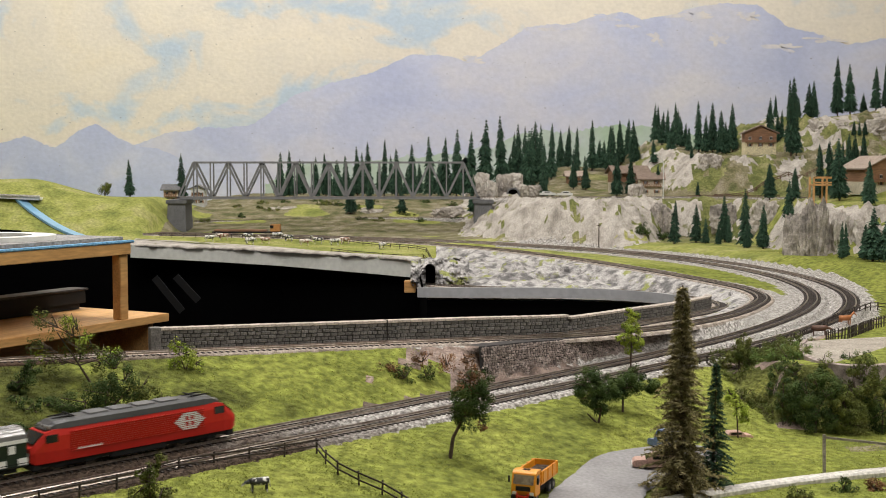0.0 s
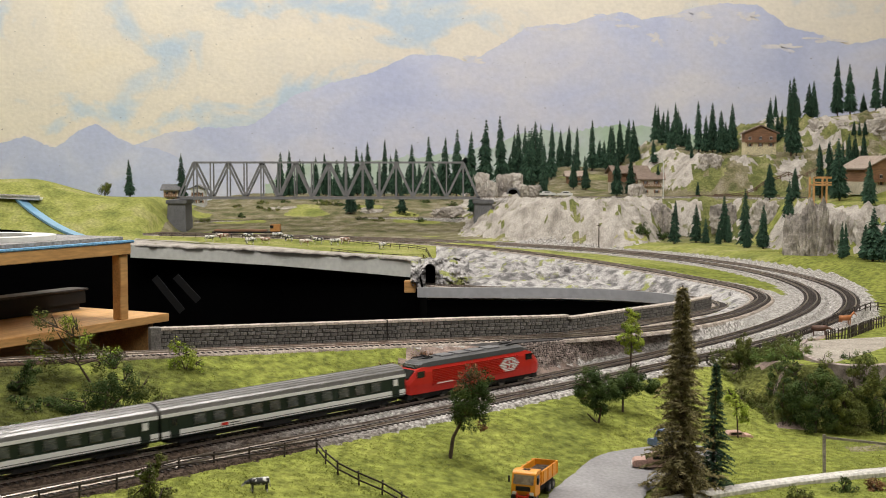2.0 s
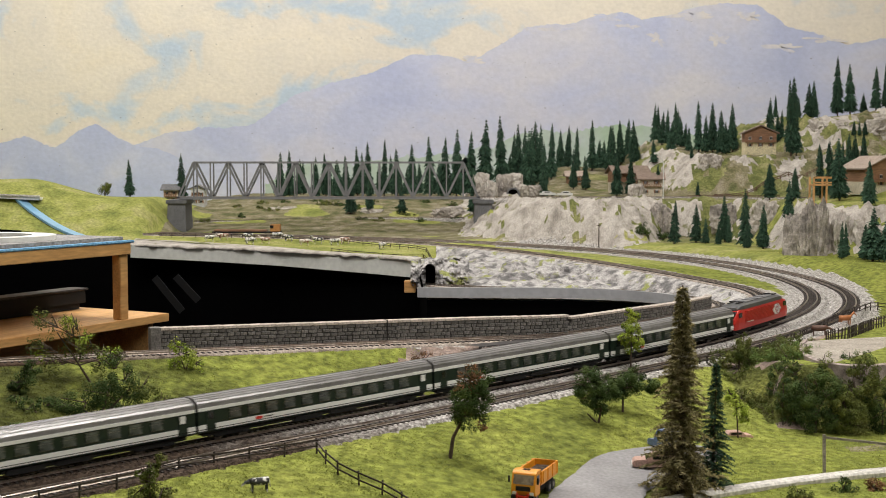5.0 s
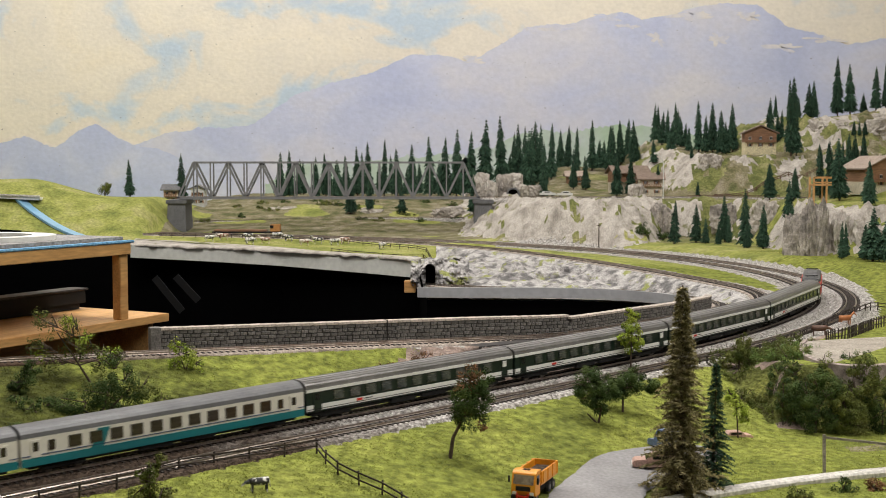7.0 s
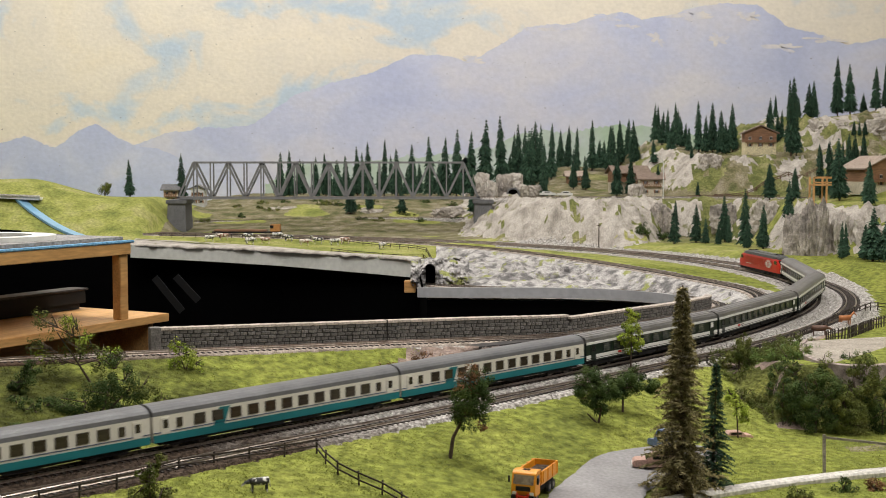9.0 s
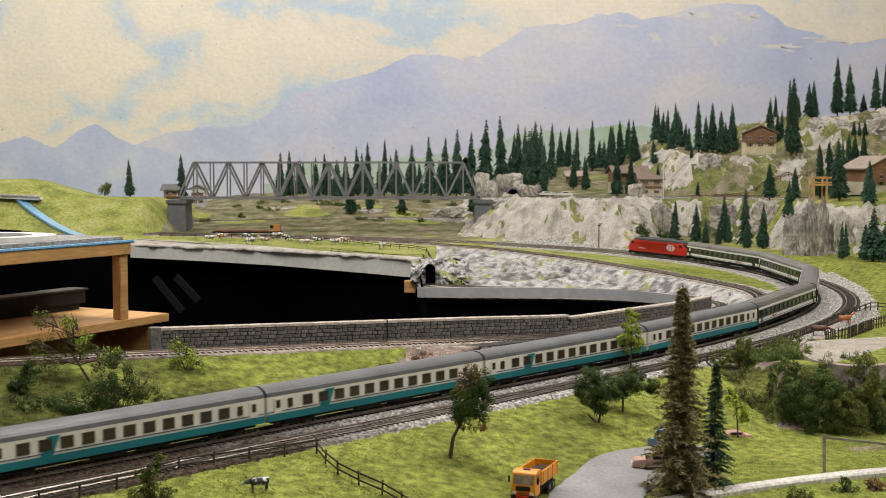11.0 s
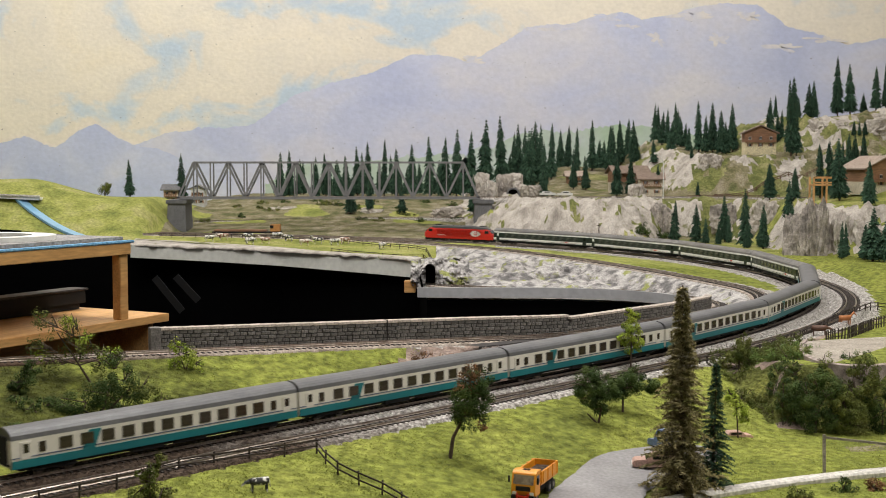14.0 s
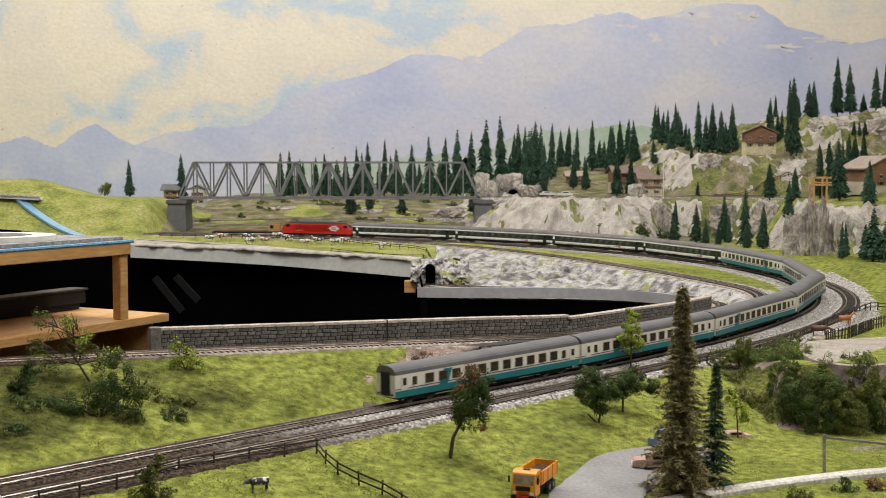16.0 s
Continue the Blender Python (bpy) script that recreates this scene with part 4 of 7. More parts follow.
def block_mesh(name, l, h, depth, bevel, mat):
    bm = bmesh.new()
    box(bm, -l / 2, l / 2, -depth / 2, depth / 2, 0, h, bevel=0)
    fr = [f for f in bm.faces if f.normal.y < -0.5]
    bmesh.ops.inset_region(bm, faces=fr, thickness=bevel, depth=bevel * 0.8)
    me = bpy.data.meshes.new(name)
    bm.to_mesh(me)
    bm.free()
    me.materials.append(mat)
    return me


def parapet(name, line, rows, row_h, brick_l, cap_l, cap_h, label, seed, lean=0.0):
    """A wall of laid blocks under cap stones, along a line whose right side faces the track."""
    rng = random.Random(seed)
    root = empty(name, label, "stone wall", kind="structure")
    H = rows * row_h
    sweep("core", line, [(-0.0025, -0.03), (-0.0025, H), (0.006, H), (0.006, -0.03)], MORTAR, root)
    meshes = [block_mesh("brick", brick_l * k, row_h * 0.86, 0.006, row_h * 0.14, WALL_STONE) for k in (0.62, 0.84, 0.92, 1.08)]
    total = along(line, 0)[2]
    for r in range(rows):
        s = -brick_l * (0.5 if r % 2 else 0.0)
        while s < total:
            k = rng.randrange(4)
            l = brick_l * (0.70, 0.92, 1.0, 1.16)[k]
            c = s + l / 2
            if 0 <= c <= total:
                p, g, _ = along(line, c / total)
                off = 0.0012 + rng.uniform(-0.0006, 0.0006)
                m = Matrix.Translation((p[0] + g[1] * off, p[1] - g[0] * off, p[2] + r * row_h + 0.0003)) @ pose(0, 0, 0, rng.uniform(-2, 2), 0, math.degrees(math.atan2(g[1], g[0])) + rng.uniform(-1.5, 1.5))
                shared("brick", meshes[k], root, m)
            s += l
    cap = bmesh.new()
    box(cap, -cap_l * 0.496, cap_l * 0.496, -0.0055, 0.0075, 0, cap_h, bevel=cap_h * 0.12)
    me = bpy.data.meshes.new("cap_stone")
    cap.to_mesh(me)
    cap.free()
    me.materials.append(WALL_CAP)
    n = int(total / cap_l)
    for i in range(n):
        p, g, _ = along(line, (i + 0.5) / n)
        shared("cap_stone", me, root, Matrix.Translation((p[0], p[1], p[2] + H)) @ pose(0, 0, 0, 0, rng.uniform(-0.15, 0.15), math.degrees(math.atan2(g[1], g[0]))))
    return root


def build_parapets():
    a = side(LINE_IN, 0.030, -0.004)
    a = a[(a[:, 0] > -0.338) & (a[:, 0] < 0.172) & (a[:, 1] < 1.8)]
    wall = parapet("parapet_wall", a, 5, 0.0047, 0.0098, 0.016, 0.0032, "dark grey stone block parapet with smooth pale cap along the track", 4)
    for x, w, mat, name in ((-0.068, 0.0011, MORTAR, "joint"), (-0.340, 0.012, WALL_STONE, "end_pier")):
        k = int(np.argmin(abs(a[:, 0] - x)))
        p = a[k]
        g = a[min(k + 1, len(a) - 1)] - a[max(k - 1, 0)]
        ob = part(name, boxes((-w / 2, w / 2, -0.0066, 0.0080, -0.02, 0.0272), bevel=0.0003), mat, wall)
        ob.matrix_basis = pose(p[0], p[1], p[2], 0, 0, math.degrees(math.atan2(g[1], g[0])))
    b = side(LINE_LOW, 0.024, -0.004)
    b = b[(b[:, 0] > 0.168) & (b[:, 1] < 2.22)]
    b[:, 2] = np.maximum(b[:, 2], 0.012)
    parapet("parapet_wall_low", b, 4, 0.0046, 0.0105, 0.020, 0.003, "low brownish block wall round the end of the opening", 6)


def board(name, pts, z_top, z_bot, thick, mat, label, cat):
    """An upright board following points, with tops and bottoms at each."""
    n = len(pts)
    p = np.array(pts)
    g = np.gradient(p, axis=0)
    g /= np.linalg.norm(g, axis=1)[:, None]
    q = p + np.stack([-g[:, 1], g[:, 0]], 1) * thick
    v = [(*a, t) for a, t in zip(p, z_top)] + [(*a, t) for a, t in zip(q, z_top)] + [(*a, t) for a, t in zip(q, z_bot)] + [(*a, t) for a, t in zip(p, z_bot)]
    f = []
    for i in range(n - 1):
        for k in range(4):
            a0, a1 = k * n, ((k + 1) % 4) * n
            f.append((a0 + i, a0 + i + 1, a1 + i + 1, a1 + i))
    f += [(0, n, 2 * n, 3 * n), (n - 1, 4 * n - 1, 3 * n - 1, 2 * n - 1)]
    return tagged(mesh_object(name, v, f, mat), label, cat, kind="structure")


def build_boards():
    pts = [(-0.050, 2.845), (-0.2, 2.975), (-0.415, 3.160), (-0.62, 3.285), (-0.86, 3.405)]
    rng = random.Random(2)
    fine = [(np.interp(t, range(5), [p[0] for p in pts]), np.interp(t, range(5), [p[1] for p in pts])) for t in np.linspace(0, 4, 60)]
    board("fascia_board", fine, [0.050 + rng.uniform(-0.0006, 0.0006) for _ in fine], [0.007 + 0.008 * i / 60 for i in range(60)], -0.012, GREY_BOARD, "grey painted edge board below the cow pasture", "edge board")
    # torn plaster crust along the top of the board
    v, f = [], []
    for i in range(240):
        t = i / 239 * 4
        x, y = np.interp(t, range(5), [p[0] for p in pts]), np.interp(t, range(5), [p[1] for p in pts])
        w = 0.009 * noise.noise((x * 17, y * 17, 0)) + 0.005 * noise.noise((x * 55, y * 55, 2)) + 0.002 * noise.noise((x * 160, y * 160, 4))
        h = 0.005 * noise.noise((x * 24, y * 24, 5)) + 0.002 * noise.noise((x * 90, y * 90, 7))
        v += [(x - 0.002, y - 0.004 + w, 0.0465 + h), (x - 0.001, y - 0.006 + w, 0.050 + h), (x, y + 0.008, 0.0535 + h * 0.5), (x, y + 0.062, max(0.0515, ground_z(x, y + 0.062) + 0.0015))]
        if i:
            b = len(v) - 8
            f += [(b + k, b + k + 1, b + 5 + k, b + 4 + k) for k in range(3)]
    tagged(mesh_object("plaster_crust", v, f, ROCK, smooth=True), "torn white plaster edge above the grey board", "plaster edge", kind="structure")
    s = STRIP
    board("deck_edge_board", [tuple(p[:2]) for p in s], s[:, 2] + 0.003, s[:, 2] - 0.019, 0.006, DECK_GREY, "grey painted edge board of the lower deck", "edge board")


def rock_strip(name, top, bottom, label, seed, amp=0.021, across=22):
    """Jagged plaster rock between an upper and a lower line."""
    n = 340
    v, f = [], []
    for i in range(n):
        a, _, _ = along(top, i / (n - 1))
        b, _, _ = along(bottom, i / (n - 1))
        for k in range(across):
            u = k / (across - 1)
            p = a * (1 - u) + b * u
            p[2] = a[2] + (b[2] - a[2]) * (u ** 0.7)
            w = math.sin(math.pi * min(1, max(0.0, u))) ** 0.6
            q = Vector(p) * 1.0
            d = noise.hetero_terrain(q * 14, 0.9, 2.1, 3, 0.6) * 0.4 + abs(noise.noise(q * 19)) * 1.3 + abs(noise.noise(q * 44)) * 0.35 + noise.noise(q * 110) * 0.06 - 0.5
            v.append((p[0] - 0.3 * amp * w * d, p[1] - amp * w * d, p[2] + amp * 0.7 * w * d - 0.001))
    for i in range(n - 1):
        for k in range(across - 1):
            a0 = i * across + k
            f.append((a0, a0 + across, a0 + across + 1, a0 + 1))
    return tagged(mesh_object(name, v, f, ROCK_GREY), label, "rock face", kind="structure")


def build_rock():
    t = side(LINE_IN, 0.030, -0.005)
    t = t[(t[:, 1] > 2.12) & (t[:, 0] > 0.06) & (t[:, 1] < 3.25)]
    b = side(LINE_LOW, -0.024, -0.004)
    b = b[(b[:, 1] > 2.12) & (b[:, 0] > 0.05)]
    rock_strip("rock_face", t, b, "jagged grey and white plaster rock beside the curve", 3)


def build_tunnel():
    root = empty("tunnel_mouth", "arched dark tunnel mouth in white plaster rock", "tunnel", kind="structure")
    n, m = 44, 34
    x0, x1, z0, z1 = -0.074, 0.06, -0.012, 0.066
    v, f = [], []
    for j in range(m):
        for i in range(n):
            x, z = x0 + (x1 - x0) * i / (n - 1), z0 + (z1 - z0) * j / (m - 1)
            p = Vector((x, z, 0.4))
            ridge_top = 0.050 + 0.012 * noise.noise(p * 40)
            y = 2.815 + 0.03 * noise.noise(p * 26) - 0.030 * abs(noise.noise(p * 60)) - 0.016 * abs(noise.noise(p * 120)) + 0.10 * max(0, z / z1) ** 2 + 0.12 * max(0, x - 0.0) ** 1.0
            v.append((x, y, min(z, ridge_top)))
    for j in range(m - 1):
        for i in range(n - 1):
            x, z = x0 + (x1 - x0) * (i + 0.5) / (n - 1), z0 + (z1 - z0) * (j + 0.5) / (m - 1)
            if abs(x + 0.030) < 0.0110 and z < 0.030 or math.hypot(x + 0.030, z - 0.030) < 0.0110:
                continue
            a = j * n + i
            f.append((a, a + 1, a + n + 1, a + n))
    mesh_object("rock_front", v, f, ROCK_GREY, root)
    prof = [(-0.0125, -0.012)] + [(0.0125 * math.cos(math.pi * (1 - k / 10)), 0.029 + 0.0125 * math.sin(math.pi * k / 10)) for k in range(11)] + [(0.0125, -0.012)]
    vv = [(-0.030 + a, y, z) for y in (2.80, 2.84) for a, z in prof]
    k = len(prof)
    # Short bore capped in black; the tunnel's darkness is its colour.
    mesh_object("tunnel_bore", vv, [(i, i + 1, k + i + 1, k + i) for i in range(k - 1)] + [tuple(range(k, 2 * k))], CLOTH_AND_DARK, root)


def cork_wall():
    """Rough retaining wall of small irregular stones between the two levels."""
    root = empty("retaining_wall", "rough brown-grey rubble stone retaining wall beside the track", "stone wall", kind="structure")
    i0, i1 = int((0.10 + 4.2) / STEP), int((0.50 + 4.2) / STEP)
    base = side(LINE, 0.041)[i0:i1]
    rng = random.Random(8)
    L = along(base, 0)[2]
    v, f = [], []
    tops = []
    for p in base:
        d, z3, _ = nearest(LINE_IN, np.array([p[0]]), np.array([p[1]]))
        tops.append(float(z3[0]) - 0.004)
    cv, cf = [], []
    for p, t in zip(base, tops):
        cv += [(p[0], p[1], p[2] - 0.02), (p[0] - 0.004, p[1] + 0.004, t + 0.001), (p[0] - 0.02, p[1] + 0.02, t + 0.001)]
        if len(cv) > 3:
            b = len(cv) - 6
            cf += [(b, b + 3, b + 4, b + 1), (b + 1, b + 4, b + 5, b + 2)]
    mesh_object("core", cv, cf, MORTAR, root)
    rows = 15
    for r in range(rows):
        s = rng.uniform(0, 0.005)
        while s < L - 0.004:
            w = rng.uniform(0.0028, 0.0062)
            p, g, _ = along(base, (s + w / 2) / L)
            t = float(np.interp((s + w / 2) / L, np.linspace(0, 1, len(tops)), tops))
            lo = p[2] - 0.008
            hh = (t - lo) / rows
            if hh > 0.0012:
                zc = lo + (r + 0.5) * hh + rng.uniform(-0.25, 0.25) * hh
                b = len(v)
                k = 7
                out = rng.uniform(0.0005, 0.0013)
                back = 0.004 * (r / rows)
                for ring, (sc, o) in enumerate(((1.0, 0.0), (0.72, 1.0))):
                    for a in range(k):
                        an = 2 * math.pi * a / k + r
                        u = math.cos(an) * w * 0.52 * sc * rng.uniform(0.75, 1.15)
                        z = math.sin(an) * hh * 0.62 * sc * rng.uniform(0.7, 1.2)
                        q = o * out - back + 0.0004
                        v.append((p[0] + g[0] * u + g[1] * q, p[1] + g[1] * u - g[0] * q, zc + z))
                f += [(b + a, b + (a + 1) % k, b + k + (a + 1) % k, b + k + a) for a in range(k)] + [tuple(range(b + k, b + 2 * k))]
            s += w
    tagged(mesh_object("rubble_stones", v, f, RUBBLE, root), kind="stuff")


RUBBLE = material("rubble_stone", (0.29, 0.235, 0.21), (0.15, 0.12, 0.108), (0.40, 0.34, 0.31), scale=120, rough=0.9, island=0.35)
build_parapets()
build_boards()
build_rock()
build_tunnel()
cork_wall()


# ---- open wooden shelf at the layout's end ----


ROADBED = material("grey_roadbed", (0.34, 0.33, 0.32), (0.24, 0.23, 0.225), scale=30, rough=0.9, bump=0.002)


def build_shelf():
    root = empty("wooden_shelf", "open pine shelf frame under the unfinished end of the layout", "shelf")
    ang = math.degrees(math.atan2(1.71 - 1.44, -0.37 + 0.51))

    def slab(name, mat, u0, u1, v0, v1, z0, z1, label="", bevel=0.0008):
        ob = part(name, boxes((u0, u1, v0, v1, z0, z1), bevel=bevel), mat, root, label)
        ob.matrix_basis = pose(-0.377, 1.70, 0, 0, 0, ang)
        return ob
    # u runs along the front edge towards its far end, v to the left behind it
    slab("lower_board", WOOD, -1.2, 0.0, 0.0, 0.7, 0.049, 0.060)
    slab("upper_rail", WOOD, -1.2, -0.075, 0.0, 0.018, 0.146, 0.161)
    slab("post", WOOD, -0.092, -0.077, 0.004, 0.018, 0.060, 0.146)
    slab("upper_board", WOOD, -1.2, -0.070, 0.018, 0.6, 0.150, 0.160)
    slab("board_crust", BLUE_EDGE, -1.2, -0.068, -0.001, 0.010, 0.1610, 0.1645, "blue foam edge", bevel=0.0012)
    slab("side_panel", WOOD, -0.9, -0.020, 0.10, 0.112, -0.45, 0.049)
    slab("end_panel", WOOD, -0.030, -0.019, 0.012, 0.10, -0.45, 0.049)
    slab("roadbed", ROADBED, -1.2, -0.075, 0.013, 0.55, 0.1610, 0.1690, "grey unfinished roadbed")
    # Added black sheet standing in for the shade at the back of the shelf.
    slab("black_back", CLOTH_AND_DARK, -1.3, 0.02, 0.72, 0.73, -0.45, 0.140)
    # dark stock standing inside
    w = empty("stored_wagon", "dark railway wagon stored on the lower shelf board", "railway wagon", pose(-0.377 + 0.045, 1.70 + 0.087, 0.0005, 0, 0, ang))
    part("body", boxes((-0.36, -0.11, 0.14, 0.17, 0.068, 0.086), bevel=0.001), UNDER, w)
    part("roof", boxes((-0.365, -0.105, 0.138, 0.172, 0.086, 0.089), bevel=0.0012), SLEEPER, w)
    part("underframe", boxes((-0.35, -0.12, 0.143, 0.167, 0.0605, 0.068)), UNDER, w)


build_shelf()


# ---- truss bridge ----
BRIDGE_GREY = material("bridge_grey", (0.21, 0.21, 0.215), (0.16, 0.16, 0.165), scale=60, rough=0.6, fine=0.12)
PIER_GREY = material("pier_stone", (0.15, 0.15, 0.155), (0.11, 0.11, 0.115), scale=60, rough=0.8, bump=0.001)


def build_bridge():
    root = empty("truss_bridge", "dark grey steel truss railway bridge on two stone piers", "bridge")
    xa, xb, zb, zt, w = -0.825, 0.115, 0.172, 0.281, 0.056
    n = 16
    nodes = [xa + 0.052 + (xb - xa - 0.104) * i / n for i in range(n + 1)]
    for y in (3.85, 3.85 + w):
        truss = part("truss_side", boxes((xa, xb, y - 0.003, y + 0.003, zb - 0.008, zb)), BRIDGE_GREY, root)
        part("top_chord", boxes((nodes[0], nodes[-1], y - 0.0035, y + 0.0035, zt - 0.006, zt)), BRIDGE_GREY, truss)
        bm = bmesh.new()
        beam(bm, (xa + 0.004, y, zb - 0.004), (nodes[0], y, zt - 0.003), 0.006)
        part("end_post", bm, BRIDGE_GREY, truss)
        bm = bmesh.new()
        beam(bm, (xb - 0.004, y, zb - 0.004), (nodes[-1], y, zt - 0.003), 0.006)
        part("end_post", bm, BRIDGE_GREY, truss)
        for i in range(n + 1):
            bm = bmesh.new()
            beam(bm, (nodes[i], y, zb - 0.004), (nodes[i], y, zt - 0.003), 0.004)
            part("post", bm, BRIDGE_GREY, truss)
            if i < n:
                bm = bmesh.new()
                up = i % 2
                a, b = (nodes[i], nodes[i + 1]) if up else (nodes[i + 1], nodes[i])
                beam(bm, (a, y, zb - 0.004), (b, y, zt - 0.004), 0.004, 0.006)
                part("diagonal", bm, BRIDGE_GREY, truss)
    part("deck", boxes((xa, xb, 3.85, 3.85 + w, zb - 0.005, zb - 0.002)), BRIDGE_GREY, root)
    for i in range(0, n + 1):
        part("cross_beam", boxes((nodes[i] - 0.002, nodes[i] + 0.002, 3.853, 3.85 + w - 0.003, zt - 0.005, zt - 0.002)), BRIDGE_GREY, root)
    for y in (3.87, 3.8865):
        part("rail", boxes((xa, xb, y - 0.0006, y + 0.0006, zb - 0.002, zb + 0.0005)), RAIL, root)
    for x in (-0.823, 0.125):
        z0 = 0.04
        p = empty("bridge_pier", "dark grey stone bridge pier", "bridge pier", pose(x, 3.88, 0))
        part("shaft", loft([[(-a, -b, z), (a, -b, z), (a, b, z), (-a, b, z)] for a, b, z in ((0.031, 0.055, z0), (0.027, 0.05, 0.150))]), PIER_GREY, p)
        part("cap", boxes((-0.032, 0.032, -0.056, 0.056, 0.150, 0.163), bevel=0.002), PIER_GREY, p)


build_bridge()
# line on the plateau behind the cliff, reaching the bridge
track("railway_track_upper", spline([(0.12, 3.88, 0.172), (0.4, 3.88, 0.172), (0.8, 3.9, 0.172), (1.1, 3.8, 0.172), (1.6, 3.6, 0.172), (2.2, 3.5, 0.172)]), "brown railway track along the top of the cliff")
track("railway_track_back", spline([(-1.3, 4.0, 0.085), (-0.8, 4.05, 0.09), (-0.2, 4.1, 0.10), (0.3, 4.0, 0.10)]), "brown railway track below the bridge")


# ---- free-standing rocks ----
ROCK_DARK = material("dark_streaked_rock", (0.33, 0.295, 0.26), (0.15, 0.135, 0.12), (0.46, 0.42, 0.37), scale=24, rough=0.9, bump=0.005, bscale=70, fine=0.3, spread=0.18)


def rock_mass(label, x, y, z, sx, sy, sz, seed, mat=ROCK, columns=1.0):
    """A cleft plaster crag."""
    bm = bmesh.new()
    bmesh.ops.create_icosphere(bm, subdivisions=5 if max(sx, sy, sz) > 0.06 else 4, radius=1)
    off = Vector((seed * 3.1, seed * 1.7, seed * 0.9))
    for v in bm.verts:
        d = v.co.normalized()
        q = Vector((d.x * 2.2, d.y * 2.2, d.z * 2.2 / (1 + columns))) + off
        r = 1.08 + 0.30 * noise.noise(q * 0.8) - 0.34 * abs(noise.noise(q * 1.4)) - 0.26 * abs(noise.noise(q * 2.9)) - 0.12 * abs(noise.noise(q * 6.1)) + 0.02 * noise.noise(q * 14)
        u = max(abs(d.x), abs(d.y), abs(d.z)) ** -0.55
        v.co = Vector((d.x * sx, d.y * sy, d.z * sz)) * r * u
    ob = part("rock", bm, mat)
    ob.matrix_basis = pose(x, y, z, 0, 0, seed * 37)
    return tagged(ob, label, "rock", group="rocks")


for k, (x, y, z, sx, sy, sz, mat, col) in enumerate((
        (0.842, 2.93, 0.06, 0.020, 0.035, 0.085, ROCK_DARK, 0.3), (0.872, 2.91, 0.06, 0.022, 0.035, 0.122, ROCK_DARK, 0.3), (0.900, 2.95, 0.06, 0.016, 0.03, 0.105, ROCK_DARK, 0.3), (0.95, 2.98, 0.06, 0.034, 0.05, 0.088, ROCK, 1), (1.03, 2.96, 0.05, 0.055, 0.05, 0.085, ROCK, 1), (1.12, 2.96, 0.06, 0.060, 0.06, 0.08, ROCK, 1),
        (1.36, 4.38, 0.35, 0.085, 0.07, 0.085, ROCK, 1), (1.49, 4.36, 0.36, 0.14, 0.10, 0.085, ROCK, 1), (1.62, 4.36, 0.36, 0.14, 0.10, 0.09, ROCK, 1), (0.90, 4.17, 0.275, 0.035, 0.04, 0.035, ROCK, 1), (1.12, 4.10, 0.22, 0.04, 0.04, 0.035, ROCK, 1),
        (0.60, 3.86, 0.18, 0.022, 0.022, 0.034, ROCK, 2), (0.15, 3.98, 0.185, 0.026, 0.024, 0.036, ROCK, 1), (0.20, 4.02, 0.20, 0.024, 0.03, 0.040, ROCK_DARK, 2), (0.245, 3.96, 0.185, 0.026, 0.024, 0.026, ROCK, 1), (0.125, 4.06, 0.20, 0.03, 0.03, 0.045, ROCK, 1),
        (0.30, 4.02, 0.185, 0.022, 0.024, 0.022, ROCK_DARK, 1), (0.235, 4.09, 0.21, 0.028, 0.03, 0.035, ROCK, 1), (0.64, 3.64, 0.10, 0.03, 0.04, 0.055, ROCK_DARK, 2), (0.82, 3.62, 0.11, 0.035, 0.04, 0.05, ROCK_DARK, 2), (0.90, 3.45, 0.11, 0.04, 0.05, 0.06, ROCK, 2),
        (-0.25, 4.2, 0.10, 0.05, 0.04, 0.025, ROCK, 1), (-0.55, 4.25, 0.10, 0.06, 0.04, 0.03, ROCK, 1), (0.02, 4.15, 0.10, 0.06, 0.04, 0.03, ROCK_DARK, 1))):
    rock_mass("pale cleft plaster crag with darker streaks" if mat is ROCK else "dark streaked plaster crag", x, y, z, sx, sy, sz, k + 2, mat, col)

# ---- plants ----
NEEDLE = material("fir_needles", (0.034, 0.072, 0.044), (0.015, 0.035, 0.024), (0.066, 0.112, 0.068), scale=40, rough=0.85, island=0.5, per_object=0.2)
NEEDLE_BROWN = material("brownish_spruce_needles", (0.25, 0.215, 0.10), (0.13, 0.115, 0.055), (0.34, 0.29, 0.15), scale=40, rough=0.85, island=0.5)
BARK = material("twig_bark", (0.10, 0.07, 0.05), (0.05, 0.035, 0.025), scale=90, rough=0.9, bump=0.0005)
LEAF_DARK = material("dark_green_leaf", (0.055, 0.088, 0.025), (0.020, 0.036, 0.012), (0.105, 0.14, 0.042), scale=50, rough=0.8, island=0.3)
LEAF_OLIVE = material("olive_leaf", (0.12, 0.14, 0.035), (0.06, 0.08, 0.02), (0.20, 0.20, 0.06), scale=50, rough=0.8, island=0.3)
LEAF_LIGHT = material("light_green_leaf", (0.30, 0.38, 0.05), (0.17, 0.24, 0.03), (0.42, 0.46, 0.09), scale=50, rough=0.8, island=0.4)
LEAF_MID = material("fresh_green_leaf", (0.13, 0.20, 0.05), (0.07, 0.11, 0.03), (0.21, 0.28, 0.08), scale=50, rough=0.8, island=0.3)
LEAF_RED = material("reddish_leaf", (0.20, 0.10, 0.05), (0.10, 0.06, 0.03), (0.26, 0.14, 0.07), scale=50, rough=0.8, island=0.3)

